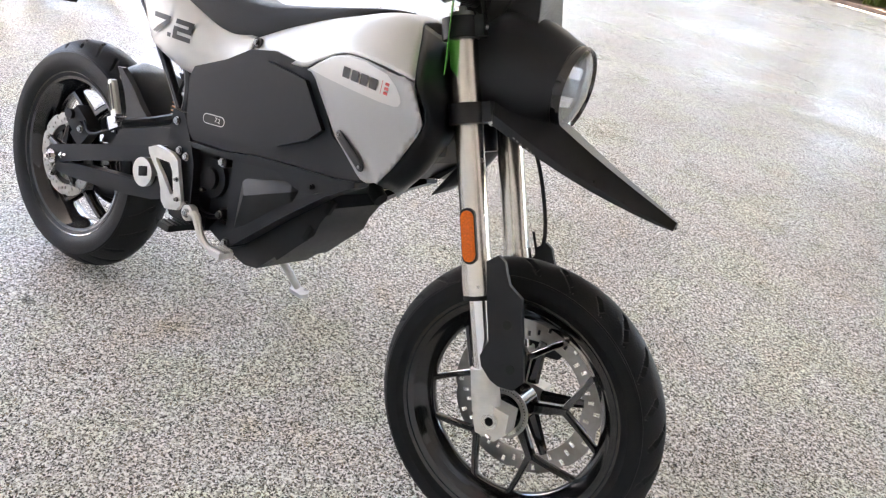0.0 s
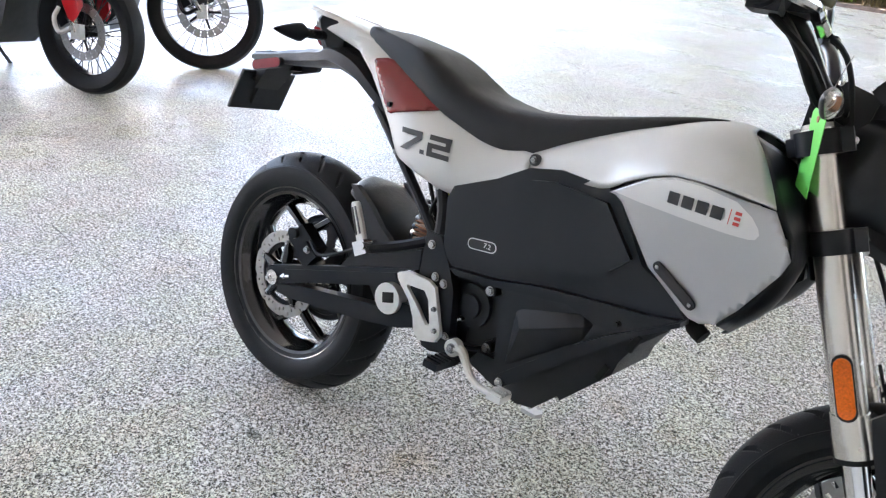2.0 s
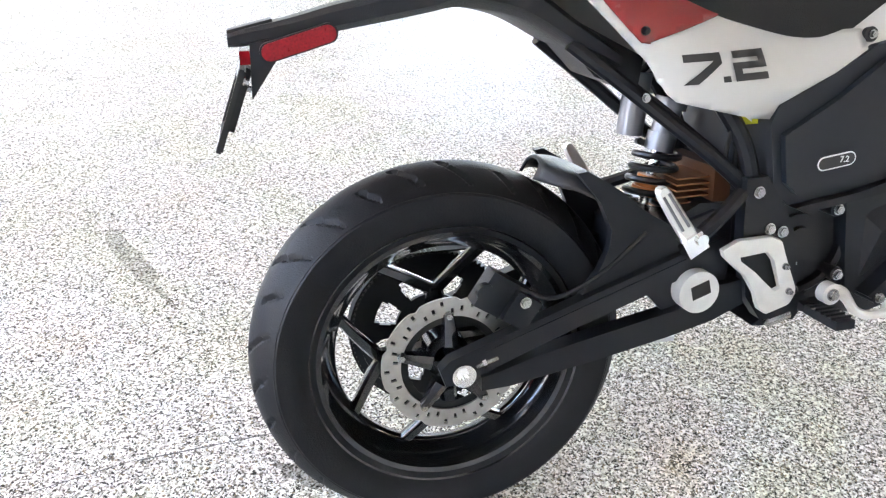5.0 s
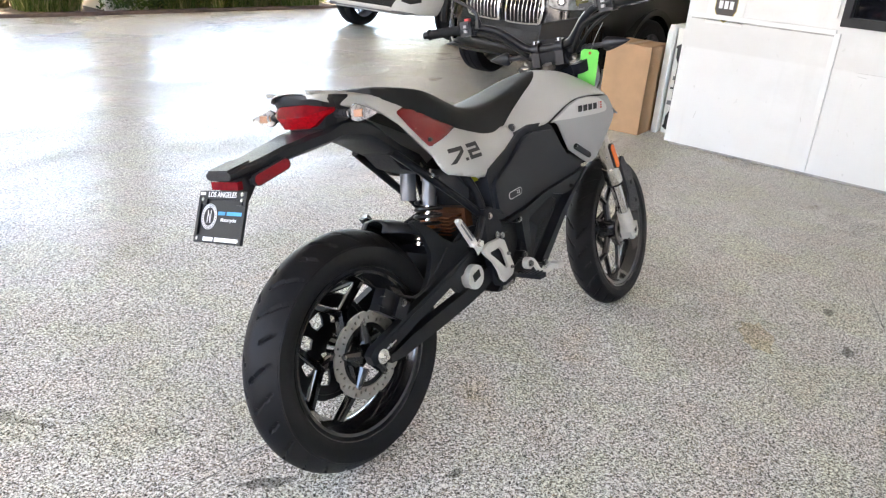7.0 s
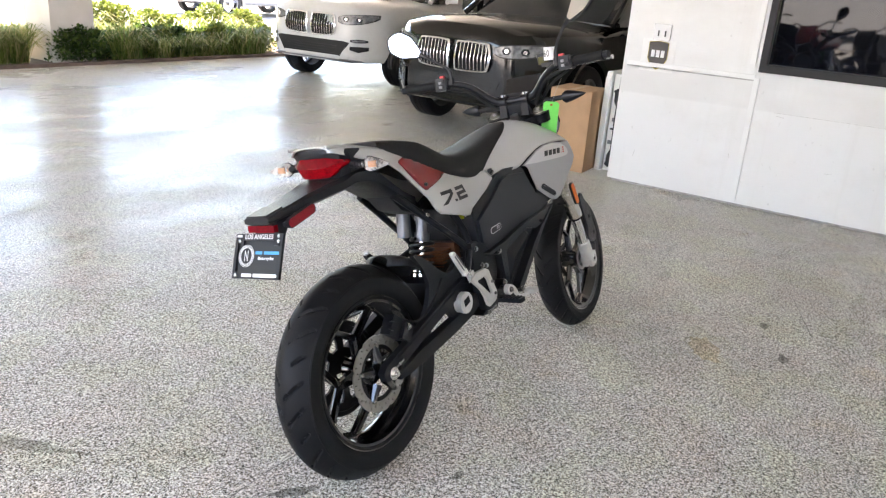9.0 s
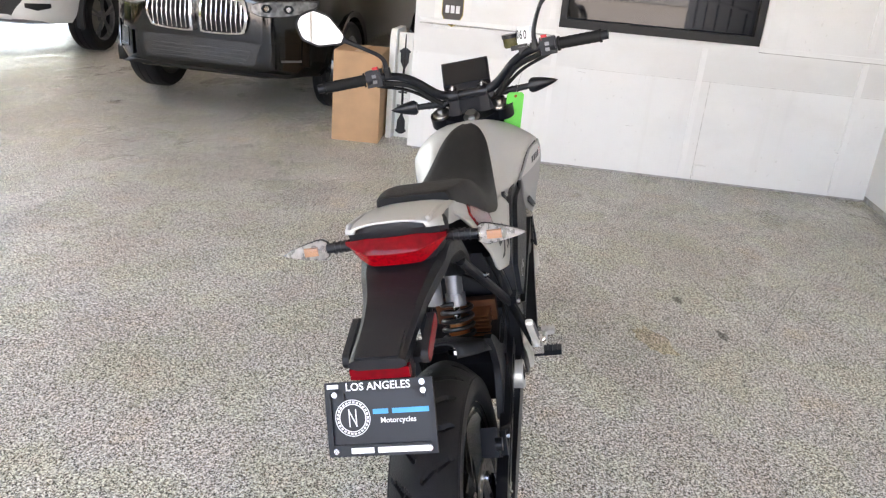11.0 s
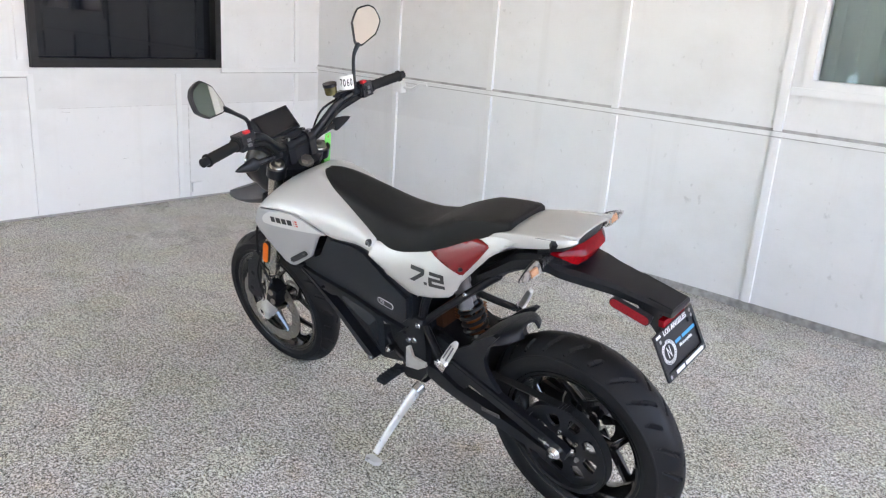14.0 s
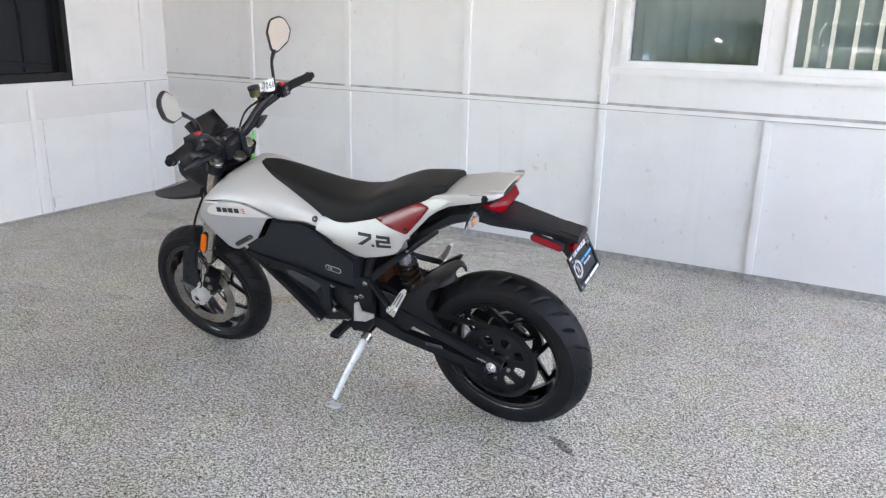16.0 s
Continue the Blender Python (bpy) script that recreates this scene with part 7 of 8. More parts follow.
FP("brake_hose", bm, M_BELT, fc)
bm = B()
tube(bm, [(1.40, 0.11, 0.34), (1.34, 0.14, 0.40), (1.345, 0.135, 0.50), (1.30, 0.12, 0.60)], 0.003, n=6)
FP("sensor_cable", bm, M_BELT, fc)

# stock sticker round the brake cup, and the paper tag that hangs by a wire
BIKE_M = bike.matrix_world.copy()
bm = B()
pts = [Vector((0.024 * math.cos(radians(a)), 0.024 * math.sin(radians(a)), 0)) for a in range(70, 301, 10)]
loops = [[p + Vector((0, 0, -0.023)), p + Vector((0, 0, 0.023)), p * 0.98 + Vector((0, 0, 0.023)), p * 0.98 + Vector((0, 0, -0.023))] for p in pts]
rings(bm, loops)
SM = BIKE_M @ STEER @ Matrix.Translation((1.030, -0.194, 1.155)) @ Matrix.Rotation(radians(6), 4, "X")
stk = empty("stock_sticker", SM, "white paper sticker with black stock digits round the mirror stem", "sticker")
part("paper", bm, M_PAPER, stk)
for k, chx in enumerate("7060"):
    a = radians(92 + 29 * k)
    part("digit", text_bm(chx, 0.035, Matrix.Rotation(a, 4, "Z") @ Matrix.Translation((0.0244, 0, 0)) @ Matrix.Rotation(radians(90), 4, "Y") @ Matrix.Rotation(radians(90), 4, "Z") @ Matrix.Diagonal((0.55, 1.0, 1.0, 1.0))), M_DECAL, stk)
bm = B()
for k in range(7):
    merge(bm, moved(box(B(), (0, 0, 0), (0.0006, 0.0030, 0.0030)), Matrix.Rotation(radians(262), 4, "Z") @ Matrix.Translation((0.0243, 0, -0.014 + 0.0045 * k))))
part("red_print", bm, M_REDPRINT, stk)

tag = empty("hanging_tag", BIKE_M @ STEER @ Matrix.Translation((1.112, -0.140, 0.984)) @ pose(0, 0, 0, LEAN, 0, 0) @ pose(0, 0, 0, 0, 0, -62) @ pose(0, 0, 0, 3, 0, 0), "green card tag hanging by a wire from the handlebar", "tag")
bm = B()
card = [(-0.030, -0.010), (-0.022, -0.002), (0.022, -0.002), (0.030, -0.010), (0.030, -0.128), (-0.030, -0.128)]
prism(bm, card, -0.0006, 0.0006, "y")
part("card", bm, M_GREEN, tag)
bm = B()
cyl(bm, (0, -0.0015, -0.014), (0, 0.0015, -0.014), 0.005, n=14)
part("eyelet", bm, M_BRONZE, tag)
bm = B()
tube(bm, [(0, 0.0, -0.014), (0.010, 0.006, 0.03), (0.02, 0.01, 0.06), (0.03, 0.015, 0.085)], 0.0007, n=5)
part("wire", bm, M_STEEL, tag)


REAR_NAMES = {ob.name for ob in [rear] + rear.children_recursive}
for ob in bike.children_recursive:
    if ob.type != "MESH" or ob.name in REAR_NAMES or ob.name in FRONT_NAMES or ob.name in PLACED:
        continue
    for v in ob.data.vertices:
        x, y, z = v.co
        v.co = (x, y + 0.006 * ramp(z, 0.5, 0.9), z - 0.008 * ramp(z, 0.86, 0.93)) if ob.name in STEERED else settle(v.co)


# ---- things along the end wall ----
def carton(m, size):
    w, d, h = size
    ob = empty("cardboard_box", m, "tall brown cardboard carton standing on the floor", "box")
    bm = B()
    prism(bm, [(-w / 2, -d / 2), (w / 2, -d / 2), (w / 2, d / 2), (-w / 2, d / 2)], 0.0, h - 0.004, "z", 0.004)
    part("body", bm, M_CARD, ob)
    for k, s in enumerate((-1, 1)):
        bm = B()
        box(bm, (0, s * d / 4, h), (w - 0.004, d / 2 - 0.004, 0.005), 0.001, m=pose(0, 0, 0, s * 1.2))
        part("flap", bm, M_CARD, ob)
    bm = B()
    box(bm, (0, 0, h + 0.004), (w * 0.98, 0.05, 0.0012))
    box(bm, (w / 2 + 0.0008, 0, h - 0.03), (0.0012, 0.05, 0.06))
    part("tape", bm, M_CARD2, ob, "strip of brown packing tape")
    return ob


carton(pose(4.32, 1.340, 0, 0, 0, 4), (0.40, 0.345, 0.645))

# white panel and its bracket board leaning beside the wall's end
panel = empty("leaning_panel", pose(4.36, 1.055, 0), "white plastic panel with black brackets leaning on the wall", "panel")
bm = B()
prism(bm, [(-0.006, 0.0), (0.34, 0.0), (0.38, 0.75), (0.34, 0.80), (0.024, 0.80), (-0.006, 0.74)], 0.052, 0.094, "y", 0.01)
part("panel", bm, M_WHITEPL, panel)
bm = B()
box(bm, (0.066, -0.012, 0.39), (0.02, 0.105, 0.78), 0.004)
part("bracket_board", bm, M_WHITEPL, panel)
for z, sgn in ((0.08, -1), (0.62, 1)):
    bm = B()
    prism(bm, [(-0.006, -0.10), (0.006, -0.10), (0.030, -0.05), (0.032, 0.015), (0.042, 0.022), (0.040, 0.032), (0.012, 0.05), (-0.012, 0.05), (-0.040, 0.032), (-0.042, 0.022), (-0.032, 0.015), (-0.030, -0.05)], 0.042, 0.055, "x", 0.003, m=Matrix.Translation((0, -0.012, z)) @ Matrix.Diagonal((1, 1, sgn, 1)))
    part("black_bracket", bm, M_BLKPLAST, panel)
bm = B()
tube(bm, [(0.046, -0.012, 0.10), (0.044, -0.014, 0.26), (0.046, -0.009, 0.42), (0.046, -0.012, 0.60), (0.050, -0.012, 0.77)], 0.008, n=8, radii=[0.009, 0.009, 0.009, 0.008, 0.003])
part("bracket_rod", bm, M_BLKPLAST, panel)
for z, y, mt in ((0.235, -0.006, M_GREYCAN), (0.285, -0.018, M_WHITEPL), (0.345, -0.012, M_BLKPLAST), (0.42, -0.018, M_GREYCAN), (0.47, -0.004, M_WHITEPL)):
    bm = B()
    box(bm, (0.051, y, z), (0.014, 0.066, 0.030 if mt != M_BLKPLAST else 0.012), 0.004)
    part("clip", bm, mt, panel)


# ---- parked cars ----
def car_wheel(parent, x, y, s):
    m = Matrix.Translation((x, y, 0.365))
    bm = B()
    lathe(bm, [(0.25, -0.11), (0.30, -0.118), (0.345, -0.115), (0.362, -0.09), (0.365, -0.04), (0.358, -0.035), (0.358, -0.028), (0.365, -0.024), (0.365, 0.024), (0.358, 0.028), (0.358, 0.035), (0.365, 0.04), (0.362, 0.09), (0.345, 0.115), (0.30, 0.118), (0.25, 0.11)], n=48, m=m)
    w = part("wheel", bm, M_RUBBER, parent, "black tyre on a grey alloy wheel")
    bm = B()
    o = s * 0.105
    lathe(bm, [(0.255, o), (0.262, o * 0.9), (0.25, o * 0.5), (0.23, o * 0.5), (0.235, o * 0.92)], n=48, m=m)
    part("alloy", bm, M_GREYCAN, w, "grey spoked alloy wheel")
    for k in range(5):
        a = radians(72 * k + 18)
        bm = B()
        for da in (-7, 7):
            e = Vector((math.cos(a + radians(da)), 0, math.sin(a + radians(da))))
            tube(bm, [m @ (Vector((math.cos(a), 0, math.sin(a))) * 0.04 + Vector((0, o * 0.95, 0))), m @ (e * 0.24 + Vector((0, o * 0.92, 0)))], 0.013, n=6, per=2)
        part("spoke", bm, M_GREYCAN, w)
    bm = B()
    cyl(bm, m @ Vector((0, o * 0.6, 0)), m @ Vector((0, o * 1.0, 0)), 0.055, n=20, bev=0.004)
    part("hub", bm, M_GREYCAN, w)
    bm = B()
    cyl(bm, m @ Vector((0, o * 0.2, 0)), m @ Vector((0, o * 0.3, 0)), 0.17, n=32)
    part("brake_rotor", bm, M_STEEL, w)


def suv(m, paint, label, dark):
    car = empty("suv_car", m, label, "car")
    # lower body, front axle at 0, nose ahead at +x
    xs = [-3.86, -3.80, -3.65, -3.4, -3.24, -3.2, -3.1, -3.0, -2.86, -2.72, -2.6, -2.5, -2.46, -2.3, -1.8, -1.2, -0.8, -0.46, -0.42, -0.34, -0.22, -0.1, 0.0, 0.1, 0.22, 0.34, 0.42, 0.46, 0.55, 0.64, 0.72, 0.78, 0.82, 0.848, 0.866, 0.877]
    loops = []
    edge = []
    for x in xs:
        f = max(0.0, (x - 0.10) / 0.72)
        r = max(0.0, (-3.45 - x) / 0.41)
        w = 0.945 * (1 - 0.34 * f ** 3.2) * (1 - 0.12 * r ** 2)
        zb = 0.30 + 0.02 * f + 0.10 * r
        for ax in (0.0, -2.86):
            d = abs(x - ax)
            if d < 0.425:
                zb = max(zb, 0.365 + math.sqrt(0.425 ** 2 - d * d))
        if x > 0.0:
            zt = 1.065 - 0.06 * f ** 1.8
        elif x > -0.75:
            zt = 1.06 - 0.02 * x
        else:
            zt = 1.085 + 0.02 * min(1, (-0.75 - x) / 2)
        if x > 0.83:
            k = ((x - 0.82) / 0.057) ** 1.7
            w, zb, zt = 0.624 - 0.14 * k, 0.33 + 0.06 * k, 1.0 - 0.085 * k
        if x > 0.3:
            edge.append((w, x))
        zt -= 0.06 * r
        half = [(0.0, zb), (0.80, zb), (0.93, zb + 0.02), (0.985, zb + 0.3 * (0.62 - zb) if zb < 0.6 else zb + 0.02), (1.0, max(0.66, zb + 0.03)), (0.99, max(0.80, zb + 0.05)), (0.965, zt - 0.09), (0.90, zt - 0.03), (0.62, zt + 0.015), (0.30, zt + 0.03), (0.0, zt + 0.035)]
        loops.append([Vector((x, u * w, z)) for u, z in half] + [Vector((x, -u * w, z)) for u, z in half[-2:0:-1]])
    bm = B()
    rings(bm, loops)
    body = part("body", bm, paint, car, "", sharp=38)
    edge = sorted(edge)

    def skin(y):
        return float(np.interp(y, [e[0] for e in edge], [e[1] for e in edge]))

    def strip(bm, s, rows, out, back=0.05):
        rings(bm, [[Vector((skin(y) + out, s * y, z0)), Vector((skin(y) + out, s * y, z1)), Vector((skin(y) - back, s * y, z1)), Vector((skin(y) - back, s * y, z0))] for y, z0, z1 in rows])

    # cabin
    bm = B()
    cab = [(-0.55, 0.80, 1.07, 1.09), (-1.15, 0.76, 1.07, 1.50), (-1.5, 0.72, 1.07, 1.62), (-2.3, 0.72, 1.07, 1.66), (-3.1, 0.70, 1.07, 1.60), (-3.65, 0.68, 1.07, 1.30), (-3.80, 0.68, 1.07, 1.10)]
    loops = []
    for x, w, zb, zt in cab:
        half = [(0, zb), (1.10, zb), (1.06, zb + 0.3 * (zt - zb)), (0.93, zb + 0.9 * (zt - zb)), (0.8, zt), (0, zt + 0.02)]
        loops.append([Vector((x, u * w, z)) for u, z in half] + [Vector((x, -u * w, z)) for u, z in half[-2:0:-1]])
    rings(bm, loops)
    part("cabin_glass", bm, M_CARGLASS, car, "dark car glass")
    bm = B()
    rings(bm, [[Vector((x, u * w * 0.86, zt + dz)) for u in np.linspace(-1, 1, 7)] + [Vector((x, u * w * 0.86, zt + dz + 0.03)) for u in np.linspace(1, -1, 7)] for x, w, zb, zt, dz in ((-1.42, 0.74, 0, 1.60, 0.0), (-1.9, 0.72, 0, 1.645, 0), (-2.6, 0.72, 0, 1.645, 0), (-3.15, 0.70, 0, 1.59, 0))])
    part("roof", bm, paint, car)
    for s in (1, -1):
        for pts, r in (([(-0.52, s * 0.87, 1.08), (-1.12, s * 0.775, 1.47), (-1.48, s * 0.66, 1.625)], 0.032), ([(-2.0, s * 0.80, 1.09), (-2.05, s * 0.70, 1.62)], 0.03), ([(-3.45, s * 0.76, 1.09), (-3.15, s * 0.66, 1.58)], 0.06)):
            bm = B()
            tube(bm, pts, r, n=8)
            part("pillar", bm, paint, car)
        # door mirror
        bm = B()
        box(bm, (-0.88, s * 1.03, 1.15), (0.13, 0.20, 0.13), 0.045, seg=3)
        tube(bm, [(-0.90, s * 0.90, 1.08), (-0.88, s * 0.98, 1.12)], 0.022, n=8)
        part("door_mirror", bm, paint, car)
        for x in (0.0, -2.86):
            car_wheel(car, x, s * 0.835, s)
            bm = B()
            R0, R1 = 0.405, 0.455
            loops = []
            for k in range(25):
                a = radians(-12 + 204 * k / 24)
                loops.append([Vector((x + r * math.cos(a), s * y, 0.365 + r * math.sin(a))) for r, y in ((R0, 0.86), (R1, 0.92), (R1, 0.965), (R0, 0.955))])
            rings(bm, loops)
            part("arch_trim", bm, M_CARTRIM if not dark else paint, car)
        # head lamp
        rows = ((0.435, 0.815, 0.862), (0.49, 0.795, 0.882), (0.56, 0.790, 0.893), (0.63, 0.793, 0.899), (0.70, 0.803, 0.904), (0.76, 0.820, 0.907), (0.81, 0.845, 0.908), (0.845, 0.875, 0.907))
        bm = B()
        strip(bm, s, [(y, z0 - 0.008, z1 + 0.007) for y, z0, z1 in rows], 0.010)
        hl = part("head_lamp", bm, M_CARTRIM, car, "clear headlamp with dark internals")
        bm = B()
        strip(bm, s, rows, 0.014)
        part("lamp_lens", bm, M_HEADLAMP, hl, "silvery clear lens")
        for y in (0.545, 0.685):
            bm = B()
            prism(bm, [(0.042 * math.cos(radians(60 * k)), 0.034 * math.sin(radians(60 * k))) for k in range(6)], 0.0, 0.006, "y", 0.001)
            ring = part("lamp_unit", moved(bm, pose(skin(y) + 0.014, s * y, 0.848, 0, 0, s * (-90 + 28))), M_CARGLASS, hl)
            bm = B()
            cyl(bm, (0, 0.002, 0), (0, 0.009, 0), 0.019, n=16)
            part("lamp_ring", moved(bm, pose(skin(y) + 0.014, s * y, 0.848, 0, 0, s * (-90 + 28))), M_CHROME, hl)
        # kidney grille
        kd = [(0.030, 0.66), (0.06, 0.632), (0.34, 0.642), (0.39, 0.68), (0.41, 0.77), (0.385, 0.875), (0.335, 0.898), (0.08, 0.898), (0.035, 0.865)]
        cx, cz = 0.22, 0.765
        def gx(z, y):
            return 0.893 + 0.028 * (1 - abs(z - 0.75) / 0.16) - 0.10 * y * y
        bm = B()
        loops = []
        sm = smooth_line([Vector((0, y, z)) for y, z in kd + [kd[0]]], 3)
        for p in sm:
            def q(k, o):
                y, z = cx + (p.y - cx) * k, cz + (p.z - cz) * k
                return Vector((gx(z, y) + o, s * y, z))
            loops.append([q(1.0, -0.03), q(1.0, 0.016), q(0.90, 0.022), q(0.87, -0.03)])
        rings(bm, loops, cap=False)
        kg = part("grille_frame", bm, M_CHROME, car, "bright grille surround")
        bm = B()
        rings(bm, [[Vector((gx(z, y) - 0.012, s * y, z)) for y, z in kd], [Vector((gx(z, y) - 0.03, s * y, z)) for y, z in kd]])
        part("grille_back", bm, M_CARTRIM, kg)
        for k in range(8):
            y = 0.085 + 0.039 * k
            bm = B()
            z0 = 0.652 if 0.05 < y < 0.36 else 0.69
            z1 = 0.886 if y < 0.345 else 0.86
            rings(bm, [[Vector((gx(z, y) + o, s * (y + dy), z)) for o, dy in ((-0.02, -0.0045), (0.012, -0.003), (0.012, 0.003), (-0.02, 0.0045))] for z in np.linspace(z0, z1, 6)])
            part("grille_slat", bm, M_CHROME, kg)
        # fog corner and intake
        if dark:
            for y0, y1, z0, z1, mt in ((0.57, 0.605, 0.40, 0.585, paint), (0.63, 0.75, 0.44, 0.60, M_BLACKCAR), (0.77, 0.81, 0.42, 0.64, paint)):
                bm = B()
                strip(bm, s, [(y, z0 + 0.10 * (y1 - y), z1) for y in np.linspace(y0, y1, 5)], 0.012 if y0 != 0.63 else 0.003)
                part("corner_blade", bm, mt, car)
            bm = B()
            strip(bm, s, [(y, 0.455, 0.470) for y in np.linspace(0.64, 0.76, 5)], 0.008)
            part("corner_trim", bm, M_GREYCAN, car)
        else:
            bm = B()
            strip(bm, s, [(y, 0.455 + 0.03 * abs(y - 0.68) / 0.1, 0.525) for y in np.linspace(0.59, 0.77, 7)], 0.004)
            part("corner_intake", bm, M_CARTRIM, car)
            bm = B()
            strip(bm, s, [(y, 0.572 + 0.012 * (abs(y - 0.68) / 0.09) ** 2, 0.615 - 0.012 * (abs(y - 0.68) / 0.09) ** 2) for y in np.linspace(0.595, 0.765, 7)], 0.008)
            fog = part("fog_lamp", bm, M_CARTRIM, car, "slim fog lamp in a dark frame")
            bm = B()
            strip(bm, s, [(y, 0.584, 0.603) for y in np.linspace(0.615, 0.745, 5)], 0.012)
            part("fog_lens", bm, M_HEADLAMP, fog)
    bm = B()
    tw, bw = (0.50, 0.44) if dark else (0.585, 0.46)
    hull(bm, [(0.880, -tw + 0.08, 0.585), (0.880, tw - 0.08, 0.585), (skin(tw) + 0.006, -tw, 0.57), (skin(tw) + 0.006, tw, 0.57), (0.880, -bw, 0.41), (0.880, bw, 0.41), (0.858, -bw, 0.375), (0.858, bw, 0.375), (0.6, -0.4, 0.4), (0.6, 0.4, 0.4), (0.6, -0.4, 0.55), (0.6, 0.4, 0.55)])
    it = part("lower_intake", bm, paint if dark else M_CARTRIM, car, "black lower intake")
    for k in range(4):
        bm = B()
        box(bm, (0.880, 0, 0.425 + 0.03 * k), (0.012, 0.72 + 0.04 * k, 0.012), 0.002)
        part("intake_bar", bm, paint if dark else M_CARTRIM, it)
    bm = B()
    hull(bm, [(0.86, -0.55, 0.365), (0.86, 0.55, 0.365), (0.84, -0.68, 0.335), (0.84, 0.68, 0.335), (0.60, -0.75, 0.33), (0.60, 0.75, 0.33), (0.60, -0.7, 0.38), (0.60, 0.7, 0.38)])
    part("skid_trim", bm, M_GREYCAN if not dark else M_CARTRIM, car)
    bm = B()
    cyl(bm, (0.76, 0, 0.945), (0.79, 0, 0.955), 0.04, n=24, bev=0.004)
    part("round_badge", bm, M_GREYCAN, car)
    bm = B()
    box(bm, (-1.43, 0, 0.42), (2.0, 1.70, 0.22), 0.03)
    part("underbody", bm, M_CARTRIM, car)
    return car


suv(pose(5.31, 2.63, 0, 0, 0, 180 - 2), M_BLACKCAR, "black sport utility car parked nose out", True)
suv(pose(6.73, 5.82, 0, 0, 0, 180 + 3), M_WHITECAR, "white sport utility car parked nose out", False)


# ---- other motorcycles ----
def spoke_wheel(parent, m, R, half, rim, n, disc_side, crossed):
    bm = B()
    hh = half
    prof = [(rim - 0.004, -hh * 0.6), (rim + 0.02, -hh * 0.9), (R - 0.035, -hh), (R - 0.012, -hh * 0.75), (R, -hh * 0.3), (R, hh * 0.3), (R - 0.012, hh * 0.75), (R - 0.035, hh), (rim + 0.02, hh * 0.9), (rim - 0.004, hh * 0.6)]
    lathe(bm, prof, n=72, m=m)
    w = part("wheel", bm, M_RUBBER, parent, "black tyre on a wire-spoked wheel")
    bm = B()
    lathe(bm, [(rim, -hh * 0.62), (rim - 0.012, -hh * 0.55), (rim - 0.016, 0), (rim - 0.012, hh * 0.55), (rim, hh * 0.62), (rim - 0.004, 0)], n=72, m=m)
    part("rim", bm, M_SATINBLK, w)
    for k in range(n):
        a = 2 * math.pi * k / n
        sd = 1 if k % 2 else -1
        off = (0.5 if (k // 2) % 2 else -0.5) * crossed
        bm = B()
        p0 = Vector((0.035 * math.cos(a + off), sd * 0.035, 0.035 * math.sin(a + off)))
        p1 = Vector(((rim - 0.012) * math.cos(a), 0, (rim - 0.012) * math.sin(a)))
        cyl(bm, m @ p0, m @ p1, 0.0030, n=5)
        part("spoke", bm, M_STEEL if not crossed > 0.7 else M_SATINBLK, w)
    bm = B()
    cyl(bm, m @ Vector((0, -0.05, 0)), m @ Vector((0, 0.05, 0)), 0.034, n=20, bev=0.004)
    cyl(bm, m @ Vector((0, -0.075, 0)), m @ Vector((0, 0.075, 0)), 0.016, n=14)
    part("hub", bm, M_SATINBLK, w)
    bm = B()
    y = disc_side * 0.062
    polar_plate(bm, 0.108, 0.158, y - 0.002, y + 0.002, 120, 5, lambda i, j: not (i % 6 == 2 and j in (1, 3)), outer=lambda a: -0.004 * max(0, math.cos(a * 9)) ** 6)
    d = part("brake_disc", moved(bm, m), M_STEEL, w, "drilled steel disc")
    bm = B()
    for k in range(5):
        a = radians(72 * k)
        e = Vector((math.cos(a), 0, math.sin(a)))
        tube(bm, [m @ (e * 0.03 + Vector((0, y, 0))), m @ (e * 0.105 + Vector((0, y, 0)))], 0.008, n=6, per=2)
    part("carrier", bm, M_SATINBLK, d)
    return w


